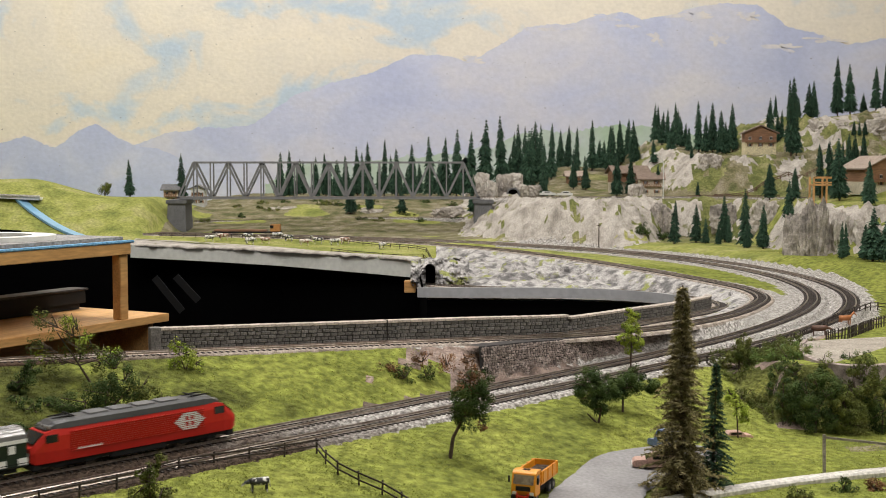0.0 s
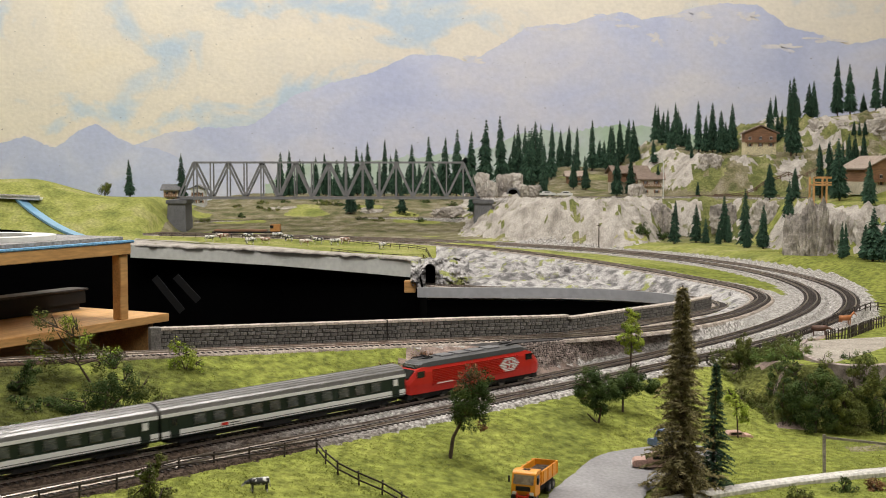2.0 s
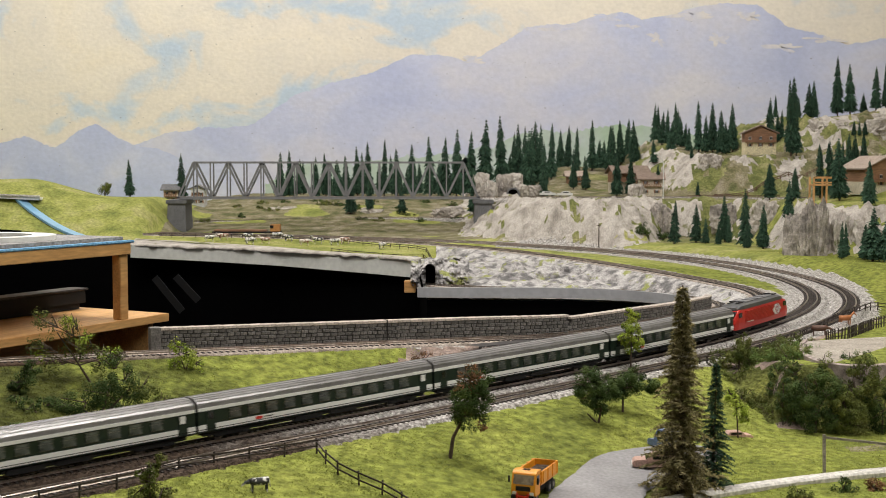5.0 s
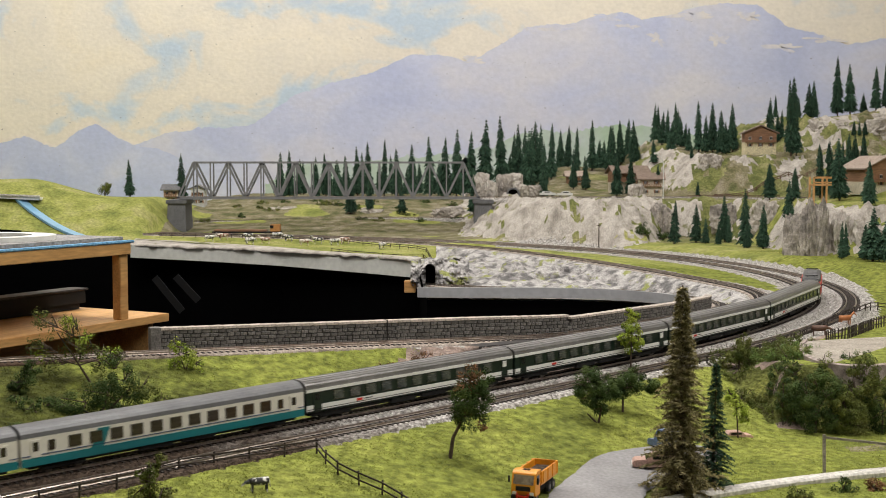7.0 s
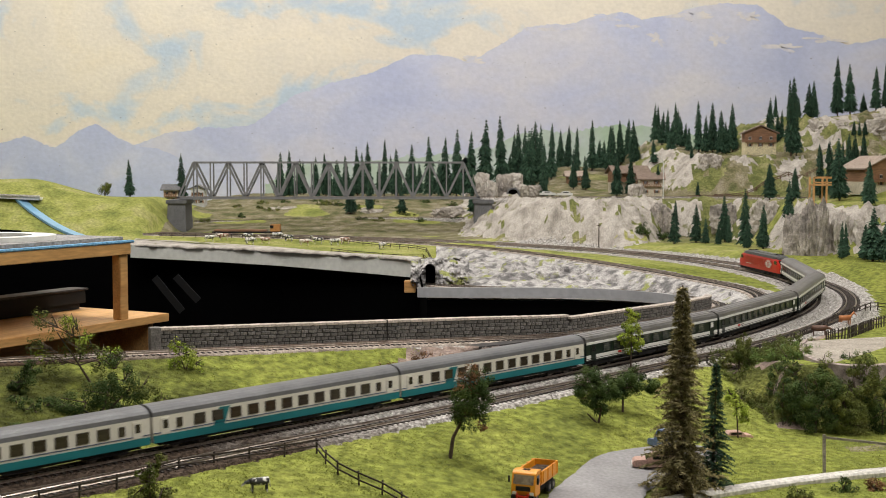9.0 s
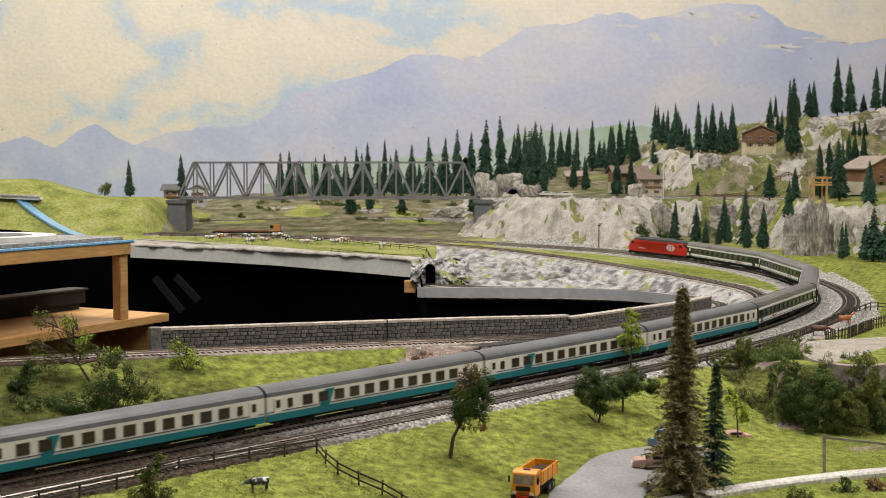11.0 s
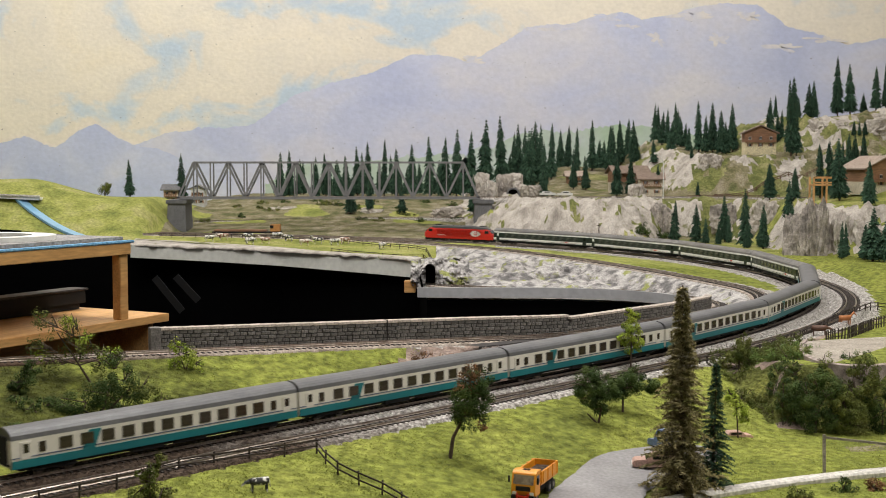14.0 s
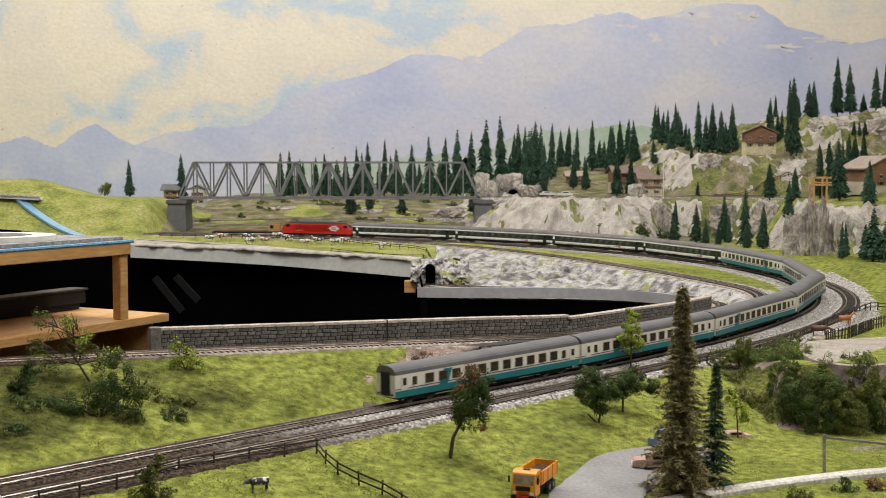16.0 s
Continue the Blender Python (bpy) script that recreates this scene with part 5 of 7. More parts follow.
for plant in (NEEDLE, NEEDLE_BROWN, LEAF_DARK, LEAF_OLIVE, LEAF_LIGHT, LEAF_MID, LEAF_RED, GRASS, GRASS_FAR, GRASS_DARK, GRASS_HILL, GRASS_BLADE, SCRUB, BALLAST, EARTH, STONE_CHIP):
    plant.node_tree.nodes["Principled BSDF"].inputs["Specular IOR Level"].default_value = 0.12


def raw_mesh(name, verts, faces, mat):
    me = bpy.data.meshes.new(name)
    me.from_pydata([tuple(v) for v in verts], [], faces)
    me.materials.append(mat)
    return me


def fir_meshes(seed, count, radius, mat, bare=0.06, ragged=0.25, width=0.02):
    """Crown and trunk of a fir of height 1."""
    rng = random.Random(seed)
    v, f = [], []
    whorls = 24
    grow = [rng.uniform(0.72, 1.12) for _ in range(whorls + 2)]
    for i in range(count):
        u = bare + (1 - bare) * (1 - (1 - rng.random()) ** 0.62)
        u = round(u * whorls) / whorls + rng.gauss(0, 0.008)
        u = min(max(u, bare), 0.995)
        R = radius * grow[int(u * whorls)] * (1 - u) ** 0.72 * (1 + ragged * rng.uniform(-1, 0.5)) + 0.006
        a = rng.uniform(0, 2 * math.pi)
        ca, sa = math.cos(a), math.sin(a)
        droop = rng.uniform(0.15, 0.5) * R
        w = width * rng.uniform(0.6, 1.3) * (0.5 + R / radius)
        b = len(v)
        z0 = u + 0.25 * R
        mid = 0.55 * R
        v += [(0, 0, z0), (ca * mid - sa * w, sa * mid + ca * w, z0 - droop * 0.3), (ca * R, sa * R, z0 - droop), (ca * mid + sa * w, sa * mid - ca * w, z0 - droop * 0.3), (ca * mid, sa * mid, z0 - droop * 0.1 + w * 0.8)]
        f += [(b, b + 1, b + 4), (b + 1, b + 2, b + 4), (b + 2, b + 3, b + 4), (b + 3, b, b + 4)]
    crown = raw_mesh("crown", v, f, mat)
    bm = bmesh.new()
    rod(bm, (0, 0, -0.04), (0, 0, 0.98), 0.018, 0.003, seg=7)
    trunk = bpy.data.meshes.new("trunk")
    bm.to_mesh(trunk)
    bm.free()
    trunk.materials.append(BARK)
    return crown, trunk


FIRS = [fir_meshes(40 + i, 950, r, NEEDLE, ragged=g, width=0.017) for i, (r, g) in enumerate(((0.145, 0.4), (0.17, 0.45), (0.125, 0.5), (0.155, 0.6)))]


def fir(x, y, top, rng, label, group, pair=None):
    z = ground_z(x, y) - 0.003
    h = max(0.055, top - z)
    root = empty("fir_tree", label, "fir tree", group=group)
    crown, trunk = pair or FIRS[rng.randrange(len(FIRS))]
    wide = rng.uniform(0.85, 1.15) * min(1.2, max(0.85, 0.16 / h))
    root.matrix_basis = pose(x, y, z, rng.uniform(-2, 2), rng.uniform(-2, 2), rng.uniform(0, 360)) @ Matrix.Diagonal((h * wide, h * wide, h, 1))
    for n, me in (("crown", crown), ("trunk", trunk)):
        shared(n, me, root, pose(0, 0, 0))
    return root


BACK_ROW = [(-1.008, 4.0, 0.289), (-0.872, 4.15, 0.309), (-0.578, 4.4, 0.321), (-0.55, 4.45, 0.327), (-0.452, 4.4, 0.303), (-0.424, 4.5, 0.318), (-0.372, 4.4, 0.293), (-0.35, 4.5, 0.308), (-0.309, 4.5, 0.342),
            (-0.267, 4.45, 0.358), (-0.213, 4.5, 0.369), (-0.164, 4.5, 0.334), (-0.116, 4.55, 0.349), (-0.045, 4.5, 0.379), (0.002, 4.45, 0.374), (0.049, 4.5, 0.405), (0.098, 4.5, 0.395), (0.152, 4.6, 0.444),
            (-0.31, 4.15, 0.234), (-0.247, 4.2, 0.241), (-0.136, 4.15, 0.21), (0.1, 4.05, 0.257), (0.215, 4.55, 0.456)]
HILL_ROW = [(0.259, 4.6, 0.392), (0.286, 4.7, 0.431), (0.297, 4.6, 0.415), (0.312, 4.55, 0.401), (0.337, 4.7, 0.416), (0.354, 4.75, 0.444), (0.361, 4.6, 0.423), (0.358, 4.4, 0.356), (0.401, 4.6, 0.427), (0.482, 4.8, 0.426),
            (0.493, 4.6, 0.413), (0.441, 4.2, 0.329), (0.483, 4.2, 0.304), (0.563, 4.7, 0.444), (0.632, 4.7, 0.423), (0.677, 4.75, 0.444), (0.567, 4.05, 0.312), (0.619, 4.1, 0.303), (0.723, 4.7, 0.444), (0.763, 4.5, 0.369),
            (0.824, 4.7, 0.444), (0.842, 4.6, 0.436), (0.898, 4.7, 0.459), (0.907, 4.6, 0.413), (0.86, 4.3, 0.344), (0.695, 4.02, 0.275), (0.324, 4.02, 0.257)]
TERRACE_ROW = [(0.935, 4.55, 0.508), (0.948, 4.5, 0.45), (0.997, 4.6, 0.506), (1.009, 4.5, 0.471), (1.024, 4.5, 0.43), (1.07, 4.6, 0.5), (1.226, 4.6, 0.531), (1.194, 4.4, 0.466), (1.322, 4.7, 0.605), (1.282, 4.5, 0.517),
               (1.237, 4.35, 0.405), (1.367, 4.6, 0.583), (1.487, 4.7, 0.685), (1.518, 4.65, 0.651), (1.585, 4.7, 0.544), (1.597, 4.6, 0.635), (1.632, 4.6, 0.651), (1.321, 4.05, 0.376), (1.343, 4.05, 0.371), (1.372, 4.05, 0.382)]
SLOPE_ROW = [(0.627, 3.36, 0.173), (0.699, 3.42, 0.161), (0.716, 3.38, 0.126), (0.785, 3.45, 0.186), (0.741, 3.34, 0.113), (0.790, 3.24, 0.205), (0.83, 3.22, 0.168), (0.815, 3.15, 0.16), (0.78, 3.18, 0.12), (1.013, 3.85, 0.278),
             (1.065, 3.75, 0.264), (0.81, 3.95, 0.221), (0.902, 2.8, 0.14), (0.944, 2.72, 0.177), (0.947, 2.78, 0.137), (0.963, 2.7, 0.153), (1.063, 3.5, 0.327), (1.107, 3.55, 0.341), (1.054, 3.3, 0.332), (1.073, 3.12, 0.278), (0.785, 3.4, 0.133)]


CRAG_ROW = [(1.172, 4.472, 0.516), (1.18, 4.392, 0.456), (1.166, 4.172, 0.559), (1.185, 4.172, 0.483), (1.321, 4.5, 0.566), (1.244, 4.108, 0.341), (1.264, 4.076, 0.346), (1.077, 3.396, 0.345), (1.307, 4.072, 0.349), (1.103, 3.224, 0.282), (0.933, 2.864, 0.137), (0.924, 3.512, 0.273), (0.931, 3.292, 0.257), (0.887, 3.188, 0.235), (1.422, 4.252, 0.388), (1.406, 4.264, 0.382), (1.444, 4.26, 0.392)]


def build_firs():
    rng = random.Random(5)
    for rows, label in ((BACK_ROW, "dark green model fir behind the bridge"), (HILL_ROW, "dark green model fir on the wooded hill"),
                        (TERRACE_ROW, "tall dark green model fir on the rocky terrace"), (SLOPE_ROW, "dark green model fir on the slope by the cliff"), (CRAG_ROW, "dark green model fir below the rocky crag")):
        for x, y, top in rows:
            fir(x, y, top, rng, label, "fir trees")
    # thin second row of the wood
    for i in range(46):
        x, y = rng.uniform(-0.6, 1.0), rng.uniform(4.72, 5.0)
        z = ground_z(x, y)
        fir(x, y, z + rng.uniform(0.10, 0.17), rng, "small dark fir at the back of the wood", "fir trees")
    big = spruce_meshes(91, 270, 0.19, NEEDLE_BROWN)
    t = fir(0.226, 1.165, 0.222, rng, "tall sparse brownish spruce in the meadow", "", big)
    t.matrix_basis = pose(0.226, 1.165, ground_z(0.226, 1.165) - 0.004) @ Matrix.Diagonal((0.235, 0.235, 0.208, 1))
    small = spruce_meshes(92, 190, 0.22, NEEDLE)
    t = fir(0.262, 1.19, 0.15, rng, "dark blue-green spruce in the meadow", "", small)
    t.matrix_basis = pose(0.262, 1.19, ground_z(0.262, 1.19) - 0.004, 0, 2, 40) @ Matrix.Diagonal((0.140, 0.140, 0.130, 1))


def spruce_meshes(seed, branches, radius, mat):
    """A near spruce of height 1: thin drooping branches set with needles."""
    rng = random.Random(seed)
    v, f = [], []
    bm = bmesh.new()
    rod(bm, (0, 0, -0.04), (0, 0, 0.99), 0.016, 0.002, seg=8)
    for i in range(branches):
        u = 0.03 + 0.95 * (i + rng.random()) / branches
        R = radius * (1 - u) ** 1.05 * rng.uniform(0.5, 1.1) + 0.010
        a = i * 2.4 + rng.uniform(-0.4, 0.4)
        ca, sa = math.cos(a), math.sin(a)
        lift, droop = rng.uniform(0.0, 0.25), rng.uniform(0.15, 0.55)
        rod(bm, (0, 0, u), (ca * R * 0.9, sa * R * 0.9, u + (lift - droop) * R), 0.004 * (1 - u) + 0.001, 0.0006, seg=4)
        n = int(120 * R / radius) + 24
        for k in range(n):
            t = 0.12 + 0.9 * rng.random()
            z = u + lift * R * t - droop * R * t * t
            c = Vector((ca * R * t, sa * R * t, z))
            spread = 0.030 * (1.15 - t) + 0.014
            w = rng.uniform(-1, 1)
            tip = c + Vector((-sa * w + ca * 0.5, ca * w + sa * 0.5, rng.uniform(-0.7, 0.35))) * spread
            e = Vector((ca, sa, rng.uniform(-0.4, 0.4))) * 0.0038
            b = len(v)
            v += [c - e, tip, c + e]
            f.append((b, b + 1, b + 2))
    crown = raw_mesh("crown", v, f, mat)
    trunk = bpy.data.meshes.new("trunk")
    bm.to_mesh(trunk)
    bm.free()
    trunk.materials.append(BARK)
    return crown, trunk


def leaves(rng, blobs, count, size, hollow=0.45):
    """Leaf quads in small tufts set over each blob, facing outwards."""
    v, f = [], []
    total = sum(b[3] ** 2 for b in blobs)

    def way(flat=1.0):
        return Vector((rng.gauss(0, 1), rng.gauss(0, 1), rng.gauss(0, flat))).normalized()
    for bx, by, bz, r in blobs:
        tufts = [(way(0.9) * r * rng.uniform(hollow, 0.95), r * rng.uniform(0.26, 0.44)) for _ in range(15)]
        for _ in range(int(count * r * r / total)):
            o, q = tufts[rng.randrange(15)]
            d = way()
            c = Vector((bx, by, bz)) + o + d * q * (0.35 + 0.65 * rng.random() ** 0.5)
            s = size * rng.uniform(0.55, 1.3)
            a = (way() * 0.7 + d + o.normalized() * 0.5 + Vector((0, 0, 0.35))).normalized()
            e = a.cross(way()).normalized()
            g = e.cross(a)
            n = len(v)
            v += [c - e * s * 0.5, c + g * s * 0.7, c + e * s * 0.5, c - g * s * 0.5]
            f.append((n, n + 1, n + 2, n + 3))
    return v, f


def leafy(name, label, cat, base, stems, clumps, seed, group=""):
    """A tree or shrub: stems as tapered limbs, clumps as (material, blobs, leaves, leaf size)."""
    rng = random.Random(seed)
    x, y, z = base
    root = empty(name, label, cat, pose(x, y, z), group=group)
    bm = bmesh.new()
    for a, b, r0, r1 in stems:
        rod(bm, a, b, r0, r1, seg=7)
    for _, blobs, _, _ in clumps:
        for bx, by, bz, r in blobs:
            for _ in range(5):
                d = Vector((rng.gauss(0, 1), rng.gauss(0, 1), rng.gauss(0.3, 0.8))).normalized() * r * 0.9
                a0 = Vector(stems[-1][1]) if stems else Vector((bx, by, bz - r))
                rod(bm, Vector((bx, by, bz)) * 0.75 + a0 * 0.25, Vector((bx, by, bz)) + d, 0.0007, 0.0003, seg=5)
    if name == "leafy_tree":
        part("trunk", bm, BARK, root)
    elif len(bm.verts):
        tagged(part("brushwood", bm, BARK, root), kind="stuff")
    for mat, blobs, count, size in clumps:
        v, f = leaves(rng, blobs, int(count * 2.9), size * 0.60)
        mesh_object("crown", v, f, mat, root)
    return root


def on_ground(x, y):
    return (x, y, ground_z(x, y) - 0.002)


def build_leafy():
    leafy("leafy_tree", "small round dark green tree with reddish top, thin bent trunk", "tree", on_ground(0.007, 1.204),
          [((0, 0, 0), (0.003, 0, 0.022), 0.0022, 0.0018), ((0.003, 0, 0.022), (0.012, 0.0, 0.040), 0.0018, 0.0014), ((0.012, 0, 0.04), (0.024, 0, 0.065), 0.0014, 0.0008)],
          [(LEAF_DARK, [(0.014, 0, 0.052, 0.017), (0.027, 0.002, 0.052, 0.018), (0.018, 0, 0.068, 0.018), (0.030, 0, 0.066, 0.014), (0.006, 0.002, 0.046, 0.012), (0.016, 0.0, 0.040, 0.014), (0.028, 0.002, 0.078, 0.014)], 4200, 0.0023),
           (LEAF_RED, [(0.021, -0.004, 0.084, 0.014), (0.012, -0.006, 0.074, 0.011)], 380, 0.0022), (LEAF_RED, [(0.030, -0.004, 0.036, 0.008)], 120, 0.002)], 1)
    leafy("shrub", "dense dark green shrub above the meadow slope", "shrub", on_ground(0.172, 1.36),
          [((0, 0, 0), (-0.012, 0, 0.012), 0.0012, 0.0008), ((0, 0, 0), (0.004, 0, 0.02), 0.0014, 0.001)],
          [(LEAF_DARK, [(-0.008, 0, 0.046, 0.020), (0.0, 0, 0.030, 0.016), (-0.014, 0.0, 0.034, 0.013), (0.010, 0, 0.040, 0.015), (0.004, 0, 0.018, 0.010)], 4000, 0.0023)], 2)
    leafy("shrub", "dense dark green shrub above the meadow slope", "shrub", on_ground(0.205, 1.40),
          [((0, 0, 0), (0.0, 0, 0.02), 0.0014, 0.001)],
          [(LEAF_DARK, [(0.0, 0, 0.032, 0.018), (0.022, 0, 0.034, 0.017), (0.010, 0, 0.042, 0.015), (-0.014, 0.0, 0.028, 0.016), (0.034, 0, 0.030, 0.010)], 4000, 0.0023)], 3)
    leafy("leafy_tree", "small bright yellow-green tree beside the track", "tree", on_ground(0.243, 1.592),
          [((0, 0, 0), (0.0, 0, 0.028), 0.0014, 0.001), ((0, 0, 0.028), (0.001, 0, 0.07), 0.001, 0.0005)],
          [(LEAF_LIGHT, [(0.0, 0, 0.032, 0.012), (0.008, 0, 0.040, 0.011), (-0.008, 0, 0.044, 0.011), (0.001, 0, 0.055, 0.013), (0.003, 0, 0.070, 0.010), (-0.003, 0, 0.078, 0.007)], 2300, 0.0024)], 4)
    leafy("shrub", "olive green shrub beside the fence", "shrub", on_ground(0.385, 1.60),
          [((0, 0, 0), (0.0, 0, 0.025), 0.0012, 0.0008)], [(LEAF_OLIVE, [(0, 0, 0.030, 0.016), (0.006, 0, 0.044, 0.011), (-0.010, 0, 0.024, 0.010)], 1500, 0.0024)], 5)
    leafy("leafy_tree", "slim yellow-green sapling in the meadow", "tree", on_ground(0.334, 1.388),
          [((0, 0, 0), (-0.001, 0, 0.02), 0.001, 0.0008), ((-0.001, 0, 0.02), (-0.004, 0, 0.05), 0.0008, 0.0004)],
          [(LEAF_LIGHT, [(-0.006, 0, 0.045, 0.009), (0.004, 0, 0.034, 0.010), (-0.010, 0, 0.052, 0.007), (0.008, 0, 0.024, 0.007)], 950, 0.0023)], 6)
    leafy("leafy_tree", "airy pale green tree leaning over the upper track", "tree", on_ground(-0.372, 1.30),
          [((0, 0, 0), (-0.012, 0, 0.020), 0.0014, 0.001), ((-0.012, 0, 0.02), (-0.035, 0, 0.055), 0.001, 0.0006), ((-0.012, 0, 0.02), (-0.048, 0, 0.03), 0.0008, 0.0005), ((-0.012, 0, 0.02), (0.02, 0, 0.03), 0.0008, 0.0004)],
          [(LEAF_OLIVE, [(-0.030, 0, 0.058, 0.017), (-0.052, 0, 0.070, 0.013), (-0.060, 0, 0.040, 0.012), (-0.020, 0, 0.038, 0.018), (0.010, 0, 0.036, 0.012), (0.028, 0, 0.030, 0.010), (-0.040, 0, 0.020, 0.014), (0.008, 0, 0.018, 0.010)], 1000, 0.0028),
           (LEAF_LIGHT, [(-0.024, 0, 0.066, 0.011), (0.02, 0, 0.028, 0.014), (-0.005, 0, 0.045, 0.012), (-0.052, 0, 0.034, 0.010)], 420, 0.0028)], 7)
    leafy("shrub", "wide tangled dark shrub on the grassy embankment", "shrub", on_ground(-0.345, 1.235),
          [((0, 0, 0), (0.01, 0, 0.03), 0.0014, 0.0008), ((0, 0, 0), (-0.03, 0, 0.015), 0.0012, 0.0006), ((0, 0, 0), (0.03, 0, 0.03), 0.0012, 0.0006)],
          [(LEAF_DARK, [(0.0, 0, 0.024, 0.022), (0.022, 0.004, 0.040, 0.018), (-0.028, 0, 0.012, 0.017), (0.035, 0, 0.022, 0.014), (0.012, 0.0, 0.058, 0.009), (0.028, 0, 0.004, 0.014)], 3600, 0.0023),
           (LEAF_OLIVE, [(0.045, 0, 0.030, 0.016), (-0.045, 0, 0.008, 0.012), (0.03, 0, 0.0, 0.016)], 800, 0.0024)], 8)
    leafy("shrub", "small airy light green shrub below the parapet", "shrub", on_ground(-0.286, 1.368),
          [((0, 0, 0), (-0.008, 0, 0.02), 0.0008, 0.0004), ((0, 0, 0), (0.006, 0, 0.018), 0.0008, 0.0004)],
          [(LEAF_LIGHT, [(-0.010, 0, 0.028, 0.010), (0.004, 0, 0.018, 0.012), (0.012, 0, 0.006, 0.010), (-0.012, 0, 0.008, 0.009)], 620, 0.0026)], 9)
    leafy("shrub", "small dark green tuft on the embankment", "shrub", on_ground(-0.427, 1.256), [((0, 0, 0), (0, 0, 0.015), 0.001, 0.0006)],
          [(LEAF_DARK, [(0, 0, 0.014, 0.014), (0.008, 0, 0.026, 0.010), (-0.010, 0, 0.010, 0.008)], 1300, 0.0022)], 10)
    leafy("shrub", "dark conifer-like tuft beside the pasture fence", "shrub", on_ground(-0.247, 1.03), [((0, 0, 0), (0, 0, 0.03), 0.001, 0.0006)],
          [(LEAF_OLIVE, [(0, 0, 0.012, 0.012), (0.004, 0, 0.026, 0.009), (0.010, 0, 0.036, 0.006), (-0.01, 0, 0.004, 0.010), (0.014, 0, 0.004, 0.010), (-0.006, 0, 0.024, 0.006)], 1300, 0.0022)], 11)
    ivy = random.Random(31)
    for i, (px, py, mat, count, blobs) in enumerate((
            (0.436, 1.435, LEAF_DARK, 5200, [(0, 0, 0.020, 0.026), (-0.012, 0.004, 0.046, 0.022), (0.014, 0.0, 0.050, 0.020), (0.022, -0.004, 0.018, 0.018), (0.002, 0, 0.066, 0.014)]),
            (0.474, 1.430, LEAF_OLIVE, 6000, [(0, 0, 0.024, 0.025), (0.010, 0, 0.052, 0.024), (-0.010, 0, 0.040, 0.018), (0.014, 0, 0.078, 0.018), (0.026, 0.004, 0.062, 0.016), (-0.004, 0, 0.004, 0.020)]),
            (0.516, 1.440, LEAF_DARK, 4200, [(0, 0, 0.026, 0.024), (0.012, 0, 0.050, 0.018), (-0.014, 0, 0.044, 0.015), (0.03, 0, 0.02, 0.02)]),
            (0.560, 1.445, LEAF_DARK, 3600, [(0, 0, 0.02, 0.024), (0.012, 0, 0.044, 0.018)]),
            (0.600, 1.450, LEAF_OLIVE, 3000, [(0, 0, 0.02, 0.022), (0.0, 0, 0.044, 0.016)]))):
        leafy("shrub", "dense olive shrub before the rock bluff" if mat is LEAF_OLIVE else "dense dark ivy shrub hanging on the rock bluff", "shrub", on_ground(px, py), [((0, 0, 0), (0, 0, 0.03), 0.0014, 0.0008)],
              [(mat, blobs, count, 0.0024)], 20 + i, group="ivy shrubs")
    for i in range(11):
        px, py = ivy.uniform(0.395, 0.53), ivy.uniform(1.47, 1.54)
        leafy("shrub", "creeping ivy covering the rock bluff", "shrub", on_ground(px, py), [],
              [(LEAF_DARK if i % 3 else LEAF_OLIVE, [(0, 0, 0.003, 0.013), (ivy.uniform(-0.012, 0.012), -0.006, -0.006, 0.012), (ivy.uniform(-0.014, 0.014), -0.012, -0.016, 0.011)], 900, 0.0022)], 130 + i, group="creeping ivy")
    for i in range(9):
        px, py = ivy.uniform(0.40, 0.48), ivy.uniform(1.56, 1.66)
        leafy("shrub", "bright green creeper on top of the bluff", "shrub", on_ground(px, py), [], [(LEAF_MID, [(0, 0, 0.004, 0.014), (0.012, 0, 0.003, 0.011)], 700, 0.0022)], 160 + i, group="creepers")
    for i, (px, py) in enumerate(((0.47, 1.70), (0.43, 1.66), (0.50, 1.74), (0.41, 1.60), (0.445, 1.58), (0.60, 1.47), (0.39, 1.66), (0.455, 1.63), (0.375, 1.58), (0.37, 1.52), (0.395, 1.50), (0.36, 1.62))):
        leafy("shrub", "low green ground cover on the bluff", "shrub", on_ground(px, py), [], [(LEAF_OLIVE, [(0, 0, 0.004, 0.018), (0.02, 0, 0.004, 0.014), (-0.018, 0.01, 0.002, 0.014)], 1500, 0.0024)], 30 + i, group="ground cover")
    leafy("shrub", "round olive green bush on the grassy hill", "shrub", on_ground(-1.09, 4.0), [((0, 0, 0), (0, 0, 0.02), 0.002, 0.001)], [(LEAF_OLIVE, [(0, 0, 0.022, 0.022), (0.008, 0, 0.034, 0.014)], 500, 0.005)], 40)
    rng = random.Random(77)
    for i in range(26):
        x, y = rng.uniform(-0.78, 0.05), rng.uniform(4.0, 4.4)
        leafy("shrub", "low dark scrub below the bridge", "shrub", on_ground(x, y), [], [(LEAF_DARK if i % 2 else LEAF_OLIVE, [(0, 0, 0.004, rng.uniform(0.008, 0.018)), (rng.uniform(0.008, 0.025), 0, 0.002, rng.uniform(0.006, 0.014)), (-rng.uniform(0.008, 0.02), 0.01, 0.001, rng.uniform(0.006, 0.012))], 300, 0.0042)], 50 + i, group="scrub")
    for i, (x, y) in enumerate(((0.62, 3.52), (0.55, 3.40), (0.72, 3.56), (0.86, 3.05))):
        leafy("shrub", "low dark scrub at the cliff's foot", "shrub", on_ground(x, y), [], [(LEAF_DARK, [(0, 0, 0.012, 0.022)], 300, 0.005)], 70 + i, group="scrub")
